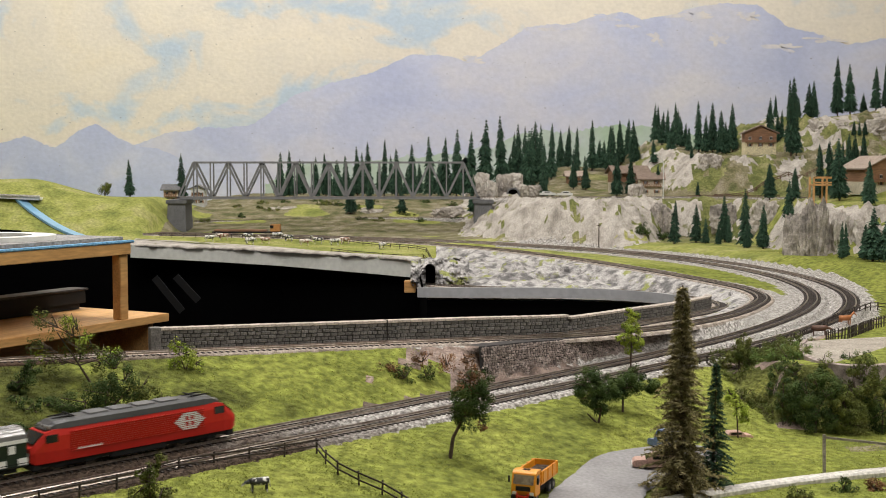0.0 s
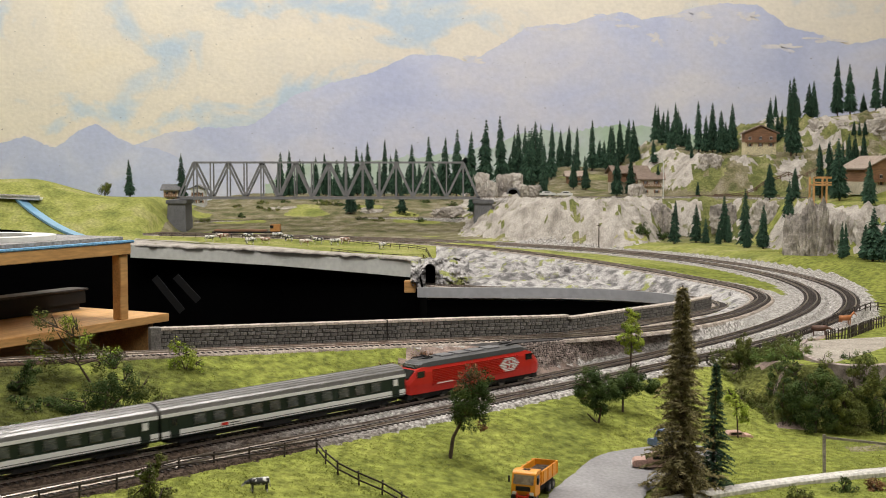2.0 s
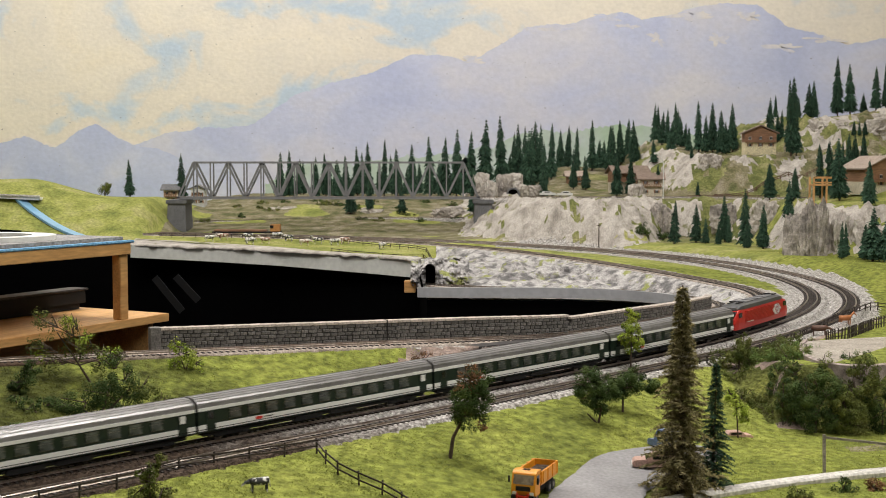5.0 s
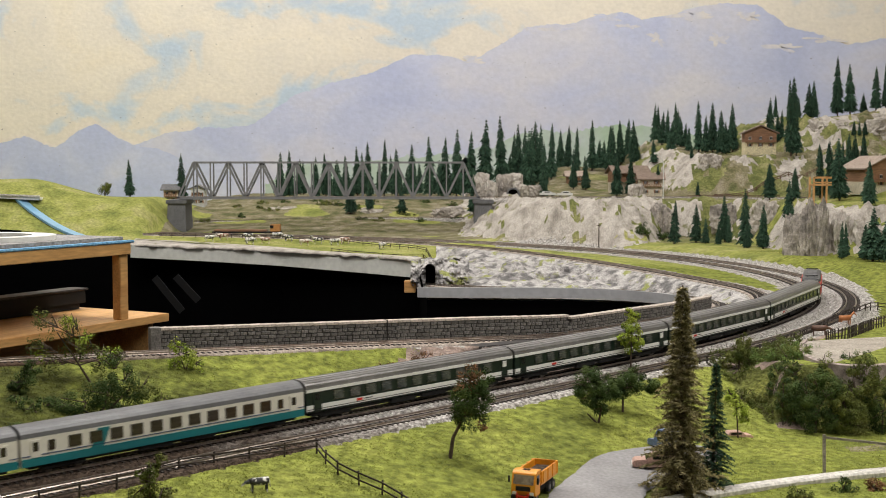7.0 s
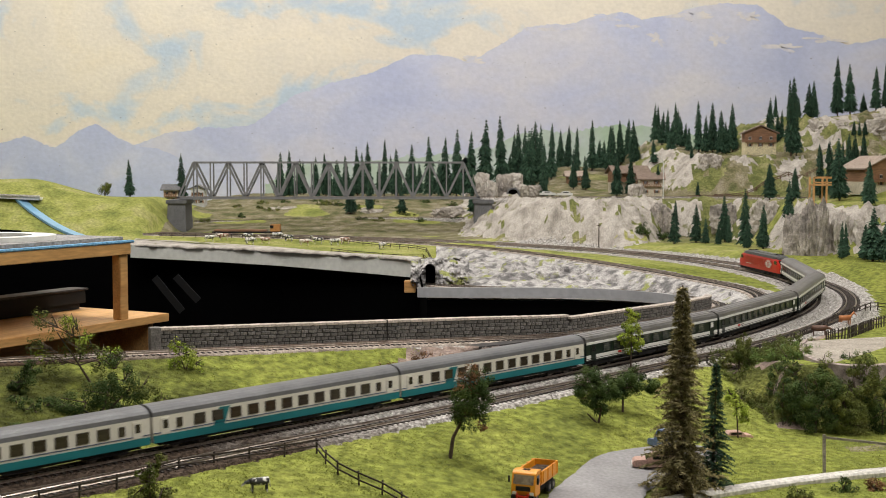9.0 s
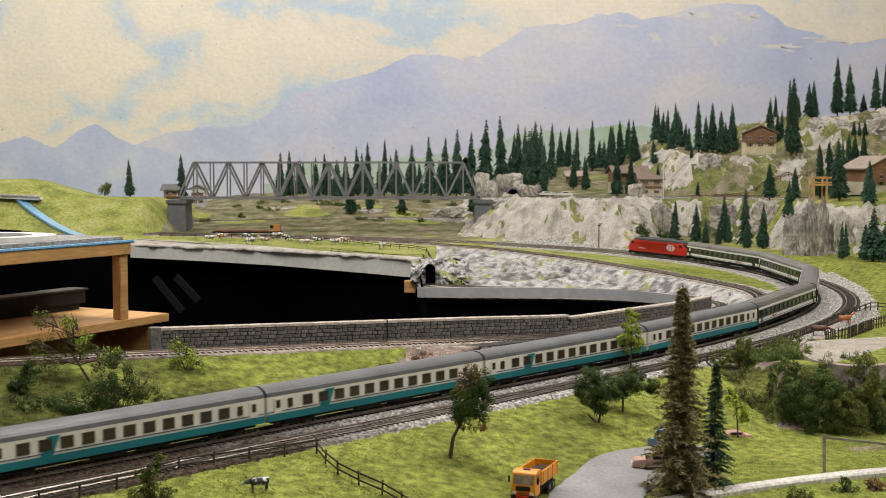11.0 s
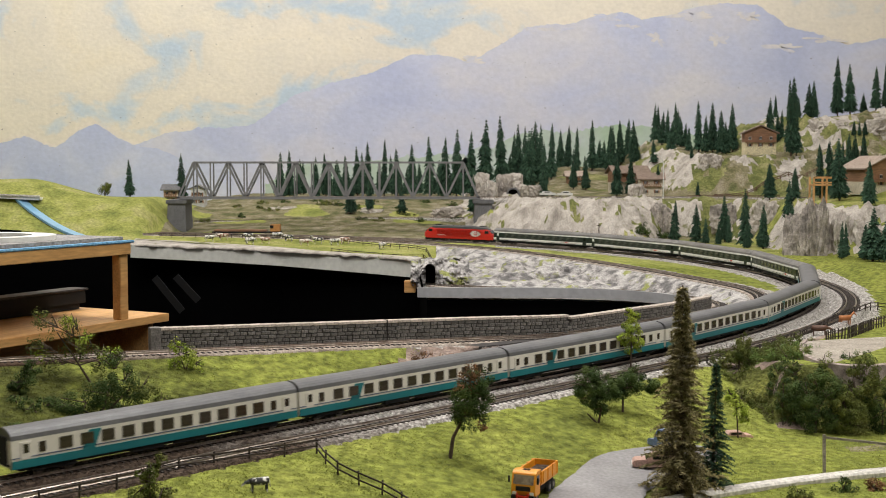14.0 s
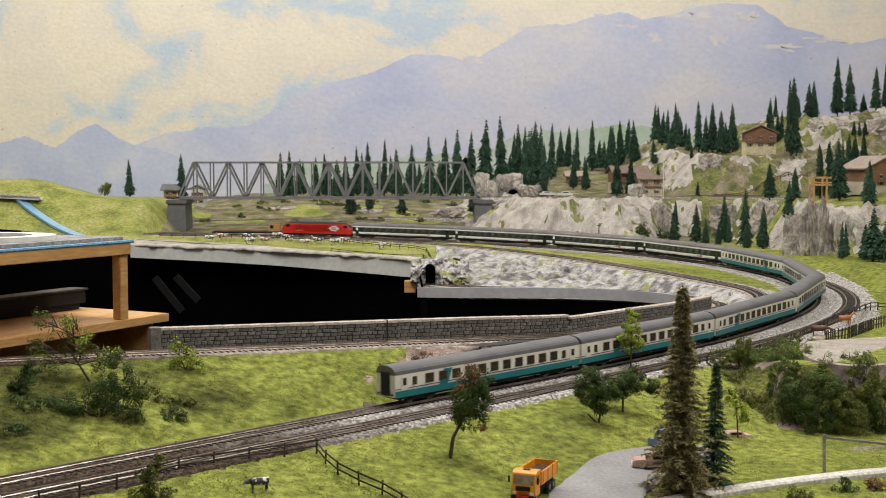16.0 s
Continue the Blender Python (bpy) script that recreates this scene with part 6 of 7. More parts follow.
    for i, (x, y, mat) in enumerate(((0.335, 1.155, LEAF_OLIVE), (0.385, 1.175, LEAF_DARK), (0.415, 1.18, LEAF_RED), (0.45, 1.20, LEAF_OLIVE))):
        leafy("shrub", "small tuft growing in front of the kerb", "shrub", on_ground(x, y), [], [(mat, [(0, 0, 0.006, 0.010), (0.008, 0, 0.003, 0.008)], 420, 0.0024)], 100 + i, group="tufts")
    under = random.Random(64)
    for i in range(16):
        px = under.uniform(-0.43, -0.24)
        py = 1.16 + (px + 0.43) * 0.55 + under.uniform(0.0, 0.07)
        if ground_z(px, py) > 0.0:
            leafy("shrub", "low mossy undergrowth on the grassy embankment", "shrub", on_ground(px, py), [], [(LEAF_OLIVE if i % 2 else LEAF_DARK, [(0, 0, 0.002, 0.010), (0.010, 0, 0.002, 0.008)], 420, 0.0020)], 180 + i, group="undergrowth")
    # matted stalks at the end of the retaining wall
    leafy("dry_scrub", "dry brown stalks where the embankment meets the stone wall", "dry scrub", on_ground(-0.055, 1.46), [],
          [(LEAF_RED, [(0, 0, 0.006, 0.014), (0.03, 0.02, 0.014, 0.014), (-0.02, 0.0, 0.004, 0.010), (0.06, 0.012, 0.010, 0.014), (0.085, 0.03, 0.012, 0.012)], 700, 0.0026), (LEAF_DARK, [(0.01, -0.012, 0.0, 0.014), (0.035, 0.0, 0.0, 0.012)], 400, 0.0025)], 90)


def build_grass():
    """Flock fibres and tufts over the near meadows."""
    rng = np.random.RandomState(12)
    n = 210000
    u = rng.rand(n)
    y = 0.96 + 1.05 * u ** 1.3
    x = (rng.rand(n) * 2 - 1) * 0.42 * y
    x, y = np.concatenate([x, rng.uniform(0.62, 1.15, 45000), rng.uniform(-0.7, -0.05, 12000)]), np.concatenate([y, rng.uniform(1.85, 3.1, 45000), rng.uniform(2.95, 3.5, 12000)])
    z, rocky, bed, left, beyond = relief(x, y)
    hole = inside(VOID, x, y)
    patch = hash_noise(x, y, 30, 41) + 0.5 * hash_noise(x, y, 90, 42)
    road = inside(ROAD, x, y)
    slope = left & (x < -0.05) & (y < 1.6)
    open_turf = np.where(slope, (nearest(LINE, x, y)[0] > 0.028) & (nearest(LINE_IN, x, y)[0] > 0.019), bed > np.interp(y, [1.75, 1.95], [0.028, 0.046]))
    ok = open_turf & (~beyond | (y > 2.9)) & (~hole) & (rocky < 0.3) & (patch > -0.30) & ~(left & (x > -0.03)) & ~road & ~((x > 0.42) & (y > 1.5) & (y < 1.8)) & ~(left & (y > 1.95))
    x, y, z, patch = x[ok], y[ok], z[ok], patch[ok]
    m = len(x)
    a = rng.rand(m) * 2 * np.pi
    h = 0.0007 + 0.0010 * rng.rand(m) ** 2 + 0.0007 * np.clip(patch, 0, 1)
    w = 0.0004 + 0.0005 * rng.rand(m)
    lean = rng.randn(m, 2) * 1.3
    v = np.empty((m, 3, 3))
    v[:, 0] = np.stack([x - np.cos(a) * w, y - np.sin(a) * w, z - 0.0008], 1)
    v[:, 1] = np.stack([x + np.cos(a) * w, y + np.sin(a) * w, z - 0.0008], 1)
    v[:, 2] = np.stack([x + lean[:, 0] * h, y + lean[:, 1] * h, z + h], 1)
    me = bpy.data.meshes.new("grass")
    me.vertices.add(m * 3)
    me.vertices.foreach_set("co", v.ravel())
    me.loops.add(m * 3)
    me.loops.foreach_set("vertex_index", np.arange(m * 3))
    me.polygons.add(m)
    me.polygons.foreach_set("loop_start", np.arange(m) * 3)
    me.update(calc_edges=True)
    me.validate()
    me.materials.append(GRASS_BLADE)
    tagged(new("grass", me), "short yellow-green flock fibres on the meadows", "grass", kind="stuff")


def build_chips():
    """Loose ballast chips on the shoulders of the near tracks."""
    rng = np.random.RandomState(4)
    v, f = [], []
    for line, lo, hi, count in ((LINE, 3.55, 6.3, 15000), (LINE_OUT, 3.55, 6.3, 13000)):
        i = (rng.uniform(lo, hi, count) / STEP).astype(int)
        off = rng.choice([-1, 1], count) * (0.006 + 0.024 * rng.rand(count))
        near = side(line, 1.0)
        g = near[i, :2] - line[i, :2]
        for k in range(count):
            d = off[k] if rng.rand() < 0.75 else off[k] * 0.3
            if 0.0068 < abs(d) < 0.0098:
                continue
            x, y = line[i[k], :2] + g[k] * d + rng.randn(2) * 0.003
            z = line[i[k], 2] - (0.0040 if abs(d) < 0.02 else 0.0045 + (abs(d) - 0.02) * 0.9)
            s = rng.uniform(0.0006, 0.0016)
            b = len(v)
            c = rng.uniform(-0.4, 0.4, (4, 3)) * s
            v += [(x - s + c[0, 0], y - s * 0.6 + c[0, 1], z - s * 0.3), (x + s + c[1, 0], y - s * 0.5 + c[1, 1], z - s * 0.3), (x + c[2, 0], y + s + c[2, 1], z - s * 0.3), (x + c[3, 0], y + c[3, 1], z + s * 0.9)]
            f += [(b, b + 1, b + 3), (b + 1, b + 2, b + 3), (b + 2, b, b + 3)]
    tagged(mesh_object("ballast_chips", v, f, STONE_CHIP), "loose grey ballast stones along the near tracks", "ballast", kind="stuff")


ROAD = [(0.075, 0.90), (0.095, 1.13), (0.125, 1.20), (0.160, 1.265), (0.20, 1.30), (0.26, 1.33), (0.30, 1.32), (0.27, 1.26), (0.222, 1.21), (0.185, 1.13), (0.175, 0.90)]
build_firs()
build_leafy()
build_grass()
build_chips()

# ---- houses, vehicles, animals, fences ----
TIMBER = material("brown_timber", (0.30, 0.16, 0.09), (0.19, 0.10, 0.055), scale=50, rough=0.75, stretch=(1, 1, 6))
RENDERED = material("cream_render", (0.62, 0.56, 0.44), (0.54, 0.48, 0.38), scale=40, rough=0.85)
CREAM = material("yellowish_cream_render", (0.74, 0.66, 0.44), (0.66, 0.58, 0.38), scale=40, rough=0.85)
ROOF_TILE = material("brown_roof_shingle", (0.27, 0.20, 0.16), (0.18, 0.13, 0.10), scale=90, rough=0.85, island=0.2)
ROOF_PALE = material("pale_roof_shingle", (0.45, 0.36, 0.30), (0.34, 0.27, 0.22), scale=90, rough=0.85, island=0.2)
FENCE_BROWN = material("dark_fence_wood", (0.050, 0.036, 0.028), (0.03, 0.022, 0.018), scale=80, rough=0.8)
FENCE_RED = material("red_brown_fence_wood", (0.17, 0.10, 0.065), (0.11, 0.065, 0.045), scale=80, rough=0.8)
FENCE_GREY = material("grey_fence_wood", (0.30, 0.27, 0.22), (0.20, 0.18, 0.15), scale=80, rough=0.8)
ORANGE = material("orange_paint", (0.80, 0.33, 0.02), (0.72, 0.28, 0.02), scale=60, rough=0.4, fine=0.08)
OCHRE = material("ochre_paint", (0.46, 0.22, 0.06), (0.36, 0.17, 0.05), scale=60, rough=0.6)
BLUE_CAR = material("blue_paint", (0.10, 0.16, 0.34), (0.08, 0.13, 0.28), scale=60, rough=0.3)
SALMON = material("salmon_paint", (0.62, 0.40, 0.34), (0.54, 0.34, 0.28), scale=60, rough=0.35)
CAR_WHITE = material("white_paint", (0.70, 0.70, 0.70), (0.62, 0.62, 0.62), scale=60, rough=0.35, fine=0.05)
CAB_GLASS = material("brown_cab_glass", (0.30, 0.24, 0.17), (0.16, 0.12, 0.09), scale=120, rough=0.15)
TYRE = material("tyre_black", (0.02, 0.02, 0.02), scale=80, rough=0.85)
ASPHALT = material("grey_yard", (0.30, 0.29, 0.29), (0.24, 0.23, 0.23), scale=30, rough=0.9, bump=0.0006, fine=0.15)
GRAVEL_PALE = material("pale_gravel_road", (0.38, 0.34, 0.285), (0.27, 0.235, 0.195), scale=40, rough=0.95, bump=0.001)
EDGE_PALE = material("pale_edge", (0.60, 0.57, 0.52), (0.50, 0.47, 0.43), scale=30, rough=0.7)
COW_PIED = material("pied_hide", (0.70, 0.68, 0.64), (0.03, 0.03, 0.03), scale=150, rough=0.7, spread=0.02, fine=0.05)
COW_RED = material("red_pied_hide", (0.72, 0.66, 0.60), (0.25, 0.12, 0.08), scale=150, rough=0.7, spread=0.02, fine=0.05)
for cow in (COW_PIED, COW_RED):
    for node in cow.node_tree.nodes:
        if node.type == "VALTORGB":
            for el, at in zip(node.color_ramp.elements, (0.47, 0.50)):
                el.position = at
HORSE_BROWN = material("brown_coat", (0.13, 0.065, 0.04), (0.09, 0.045, 0.03), scale=80, rough=0.6)
HORSE_RED = material("chestnut_coat", (0.42, 0.16, 0.05), (0.33, 0.12, 0.04), scale=80, rough=0.6)
STRAP = material("black_plastic", (0.003, 0.003, 0.0035), scale=30, rough=0.5)
STREAM = material("blue_painted_stream", (0.26, 0.47, 0.66), (0.20, 0.40, 0.58), scale=30, rough=0.35, fine=0.08)


def chalet(label, m, w, d, h, roof_mat, base_mat, upper_mat, split=0.42, ridge_x=True, extra=None):
    """A gabled house: masonry below, timber above, windows, balcony, overhanging roof. Front faces -y."""
    root = empty("house", label, "house", m)
    z1 = h * split
    part("lower_wall", boxes((-w / 2, w / 2, -d / 2, d / 2, -0.02, z1)), base_mat, root)
    if ridge_x:   # gable towards the front
        prof = [(-w / 2, z1), (w / 2, z1), (w / 2, h), (0, h + w * 0.22), (-w / 2, h)]
        bm = loft([[(x, y, z) for x, z in prof] for y in (-d / 2 - 0.001, d / 2 + 0.001)])
    else:
        prof = [(-d / 2, z1), (d / 2, z1), (d / 2, h), (0, h + d * 0.25), (-d / 2, h)]
        bm = loft([[(x, y, z) for y, z in prof] for x in (-w / 2 - 0.001, w / 2 + 0.001)])
    part("upper_wall", bm, upper_mat, root)
    o = 0.010
    for s in (-1, 1):
        if ridge_x:
            a, b = (0, h + w * 0.22 + 0.002), (s * (w / 2 + o), h - o * 0.44 + 0.002)
            sec = [[(a[0], y, a[1]), (b[0], y, b[1]), (b[0], y, b[1] + 0.003), (a[0], y, a[1] + 0.003)] for y in (-d / 2 - o, d / 2 + o)]
        else:
            a, b = (0, h + d * 0.25 + 0.002), (s * (d / 2 + o), h - o * 0.5 + 0.002)
            sec = [[(x, a[0], a[1]), (x, b[0], b[1]), (x, b[0], b[1] + 0.003), (x, a[0], a[1] + 0.003)] for x in (-w / 2 - o, w / 2 + o)]
        part("roof_slope", loft(sec), roof_mat, root)
    part("chimney", boxes((w * 0.18, w * 0.18 + 0.006, 0.004, 0.010, h, h + w * 0.30), bevel=0.0005), base_mat, root)
    n = max(2, int(w / 0.028))
    for i in range(n):
        x = -w / 2 + w * (i + 0.5) / n
        for z in (z1 * 0.35, z1 + (h - z1) * 0.25):
            win = part("window", boxes((x - 0.0045, x + 0.0045, -d / 2 - 0.0022, -d / 2 - 0.0005, z, z + 0.0105)), CAR_WHITE, root)
            for k in (-1, 1):
                part("pane", boxes((x + k * 0.0022 - 0.0017, x + k * 0.0022 + 0.0017, -d / 2 - 0.0030, -d / 2 - 0.0021, z + 0.0012, z + 0.0093)), GLASS_DARK, win)
            for k in (-1, 1):
                part("shutter", boxes((x + k * 0.0068 - 0.002, x + k * 0.0068 + 0.002, -d / 2 - 0.0024, -d / 2 - 0.0008, z, z + 0.0105)), TIMBER, win)
    bal = part("balcony", boxes((-w / 2 + 0.003, w / 2 - 0.003, -d / 2 - 0.010, -d / 2, z1 - 0.001, z1 + 0.0005), (-w / 2 + 0.003, w / 2 - 0.003, -d / 2 - 0.010, -d / 2 - 0.009, z1 + 0.006, z1 + 0.0075)), TIMBER, root)
    for i in range(int(w / 0.006)):
        x = -w / 2 + 0.004 + i * 0.006
        part("baluster", boxes((x, x + 0.0025, -d / 2 - 0.0098, -d / 2 - 0.0090, z1, z1 + 0.0065)), TIMBER, bal)
    return root


def build_houses():
    chalet("brown timber chalet with cream base and shingle roof on the terrace", pose(1.072, 4.225, max(0.326, ground_z(1.072, 4.185) - 0.002), 0, 0, -6), 0.105, 0.07, 0.052, ROOF_TILE, CREAM, TIMBER)
    chalet("large brown timber house with pale shingle roof above the cliff", pose(1.165, 3.36, ground_z(1.15, 3.32) + 0.018, 0, 0, 22), 0.135, 0.09, 0.050, ROOF_PALE, RENDERED, TIMBER, 0.30)
    chalet("low cream station house with brown roof by the upper track", pose(0.672, 4.03, 0.168, 0, 0, -4), 0.072, 0.06, 0.058, ROOF_TILE, RENDERED, RENDERED, 0.6, ridge_x=False)
    chalet("cream farmhouse with broad brown roof among the firs", pose(0.622, 4.18, ground_z(0.62, 4.16) + 0.012, 0, 0, 8), 0.115, 0.08, 0.062, ROOF_TILE, RENDERED, TIMBER, 0.5, ridge_x=False)
    chalet("small white signal house behind the bridge", pose(-0.845, 4.3, ground_z(-0.845, 4.28), 0, 0, 0), 0.046, 0.05, 0.058, ROOF_GREY, CAR_WHITE, CAR_WHITE, 0.5)
    chalet("small cottage with green-grey roof behind the hill", pose(-0.905, 4.15, ground_z(-0.905, 4.12) - 0.012, 0, 0, 0), 0.046, 0.05, 0.045, PIER_GREY, RENDERED, RENDERED, 0.5, ridge_x=False)
    chalet("flat grey wood hut among the firs", pose(0.47, 4.42, ground_z(0.47, 4.4), 0, 0, 0), 0.06, 0.05, 0.03, ROOF_PALE, TIMBER, TIMBER, 0.5, ridge_x=False)
    # street lamp by the station
    lamp = empty("street_lamp", "grey curved street lamp beside the upper track", "street lamp", pose(0.681, 3.84, ground_z(0.681, 3.84)))
    bm = bmesh.new()
    rod(bm, (0, 0, 0), (0, 0, 0.105), 0.0016, 0.0012)
    rod(bm, (0, 0, 0.105), (-0.006, 0, 0.125), 0.0012)
    rod(bm, (-0.006, 0, 0.125), (-0.018, 0, 0.138), 0.0012)
    part("pole", bm, COACH_GREY, lamp)
    part("head", boxes((-0.030, -0.014, -0.0025, 0.0025, 0.136, 0.142), bevel=0.001), COACH_GREY, lamp)
    mast = empty("telegraph_mast", "thin grey wooden mast at the foot of the pale cliff", "mast", pose(0.424, 3.37, ground_z(0.424, 3.37)))
    bm = bmesh.new()
    rod(bm, (0, 0, -0.01), (0, 0, 0.068), 0.0017, 0.0013)
    part("pole", bm, BARK, mast)
    part("crossarm", boxes((-0.006, 0.006, -0.001, 0.001, 0.060, 0.062)), BARK, mast)
    # timber stage on the cliff
    st = empty("timber_stage", "open yellow timber stage on posts at the cliff edge", "timber stage", pose(0.945, 3.12, 0))
    zb = ground_z(0.945, 3.10) - 0.02
    for x in (-0.018, 0.014):
        for y in (-0.015, 0.02):
            part("post", boxes((x - 0.002, x + 0.002, y - 0.002, y + 0.002, zb, 0.238)), WOOD, st)
    part("rail", boxes((-0.020, 0.026, -0.017, -0.014, 0.234, 0.239), bevel=0.0005), WOOD, st)
    part("rail", boxes((-0.020, 0.026, -0.017, -0.014, 0.222, 0.226), bevel=0.0005), WOOD, st)
    part("deck", boxes((-0.020, 0.026, -0.017, 0.024, 0.216, 0.220), bevel=0.0005), WOOD, st)
    # flat yellow wagon on the back line
    w = empty("yellow_wagon", "small yellow service wagon with timber load on the back track", "railway wagon", pose(-0.53, 3.735, ground_z(-0.53, 3.73) + 0.004, 0, 0, -3))
    part("cab", boxes((0.012, 0.040, -0.015, 0.015, 0.008, 0.030), bevel=0.0015), OCHRE, w)
    part("cab_window", boxes((0.012, 0.022, -0.0158, -0.0145, 0.018, 0.027)), GLASS_DARK, w)
    part("load", boxes((-0.16, 0.0, -0.012, 0.012, 0.008, 0.014), bevel=0.001), TIMBER, w)
    part("frame", boxes((-0.165, 0.042, -0.013, 0.013, 0.003, 0.008)), UNDER, w)


def wheel(parent, x, y, z, r, w):
    bm = bmesh.new()
    rod(bm, (x, y - w / 2, z), (x, y + w / 2, z), r, seg=18)
    t = part("wheel", bm, TYRE, parent)
    bm = bmesh.new()
    rod(bm, (x, y - w / 2 - 0.0003, z), (x, y + w / 2 + 0.0003, z), r * 0.5, seg=12)
    part("rim", bm, STEEL, t)


def dump_truck(m):
    """Nose towards +x."""
    t = empty("dump_truck", "orange dump truck standing at the edge of the grey yard", "truck", m)
    L, W = 0.078, 0.0275
    prof = [(0.022, 0.007), (0.037, 0.007), (0.039, 0.012), (0.0385, 0.0185), (0.035, 0.031), (0.031, 0.0335), (0.022, 0.0335)]
    part("cab", loft([[(x, y, z) for x, z in prof] for y in (-W / 2, W / 2)]), ORANGE, t)
    bm = loft([[(0.0389, -W * 0.42, 0.0195), (0.0389, W * 0.42, 0.0195), (0.0360, W * 0.42, 0.0295), (0.0360, -W * 0.42, 0.0295)], [(0.0375, -W * 0.42, 0.0193), (0.0375, W * 0.42, 0.0193), (0.0345, W * 0.42, 0.0293), (0.0345, -W * 0.42, 0.0293)]])
    part("windscreen", bm, CAB_GLASS, t, "brownish see-through windscreen")
    for s in (-1, 1):
        part("side_window", boxes((0.025, 0.034, s * W / 2 - 0.0004, s * W / 2 + 0.0004, 0.0195, 0.0290)), GLASS_DARK, t)
        part("mirror", boxes((0.0375, 0.039, s * (W / 2 + 0.0028) - 0.001, s * (W / 2 + 0.0028) + 0.001, 0.021, 0.028)), UNDER, t)
        part("headlight", boxes((0.0385, 0.0402, s * W * 0.36 - 0.002, s * W * 0.36 + 0.002, 0.0085, 0.0115)), WHITE_PRINT, t)
        part("side_board", boxes((-0.039, 0.019, s * W / 2 - 0.001, s * W / 2 + 0.001, 0.0175, 0.0305), bevel=0.0004), ORANGE, t)
        for i in range(4):
            x = -0.036 + i * 0.0165
            part("stake", boxes((x, x + 0.0018, s * (W / 2 + 0.0012) - 0.0008, s * (W / 2 + 0.0012) + 0.0008, 0.0175, 0.031)), ORANGE, t)
        for x in (0.030, -0.016, -0.029):
            wheel(t, x, s * (W / 2 - 0.003), 0.0058, 0.0058, 0.004)
    part("bumper", boxes((0.037, 0.0408, -W / 2, W / 2, 0.0035, 0.0075), bevel=0.0006), UNDER, t)
    part("grille", boxes((0.0388, 0.0398, -W * 0.30, W * 0.30, 0.0125, 0.0175)), UNDER, t)
    part("snow_plough_bracket", boxes((0.0405, 0.0425, -0.007, -0.005, 0.002, 0.010), (0.0405, 0.0425, 0.005, 0.007, 0.002, 0.010), (0.0405, 0.0425, -0.007, 0.007, 0.006, 0.0075)), RED, t)
    part("tailgate", boxes((-0.040, -0.0385, -W / 2, W / 2, 0.0175, 0.0305)), ORANGE, t)
    part("front_board", boxes((0.0185, 0.0200, -W / 2, W / 2, 0.0175, 0.0330)), ORANGE, t)
    part("bed_floor", boxes((-0.039, 0.019, -W / 2, W / 2, 0.0150, 0.0180)), ORANGE, t)
    part("gravel_load", boxes((-0.036, 0.016, -W / 2 + 0.002, W / 2 - 0.002, 0.018, 0.0255), bevel=0.003), BALLAST, t)
    part("roof_hatch", boxes((0.024, 0.030, -0.004, 0.004, 0.0333, 0.0343), bevel=0.0004), UNDER, t)
    part("chassis", boxes((-0.038, 0.036, -0.009, 0.009, 0.0055, 0.0150)), UNDER, t)


def car(label, m, paint, tall=1.0):
    c = empty("car", label, "car", m, group="parked cars")
    W = 0.0195
    prof = [(-0.025, 0.004), (0.025, 0.004), (0.0255, 0.008), (0.023, 0.0105), (0.012, 0.0115), (0.006, 0.0165 * tall), (-0.014, 0.0168 * tall), (-0.020, 0.0115), (-0.0255, 0.0105)]
    part("body", loft([[(x, y * (0.92 if z > 0.012 else 1), z) for x, z in prof] for y in (-W / 2, W / 2)]), paint, c)
    for s in (-1, 1):
        part("side_window", boxes((-0.013, 0.005, s * W * 0.475 - 0.0005, s * W * 0.475 + 0.0005, 0.0122, 0.0155 * tall)), GLASS_DARK, c)
        for x in (-0.015, 0.015):
            wheel(c, x, s * (W / 2 - 0.0015), 0.0037, 0.0037, 0.0024)
    part("windscreen", loft([[(0.0122, -0.008, 0.0122), (0.0122, 0.008, 0.0122), (0.0068, 0.008, 0.0160 * tall), (0.0068, -0.008, 0.0160 * tall)], [(0.0112, -0.008, 0.0117), (0.0112, 0.008, 0.0117), (0.0058, 0.008, 0.0155 * tall), (0.0058, -0.008, 0.0155 * tall)]]), GLASS_DARK, c)
    part("bumper", boxes((0.0248, 0.0262, -W / 2, W / 2, 0.004, 0.0062)), COACH_GREY, c)
    part("bumper", boxes((-0.0262, -0.0248, -W / 2, W / 2, 0.004, 0.0062)), COACH_GREY, c)


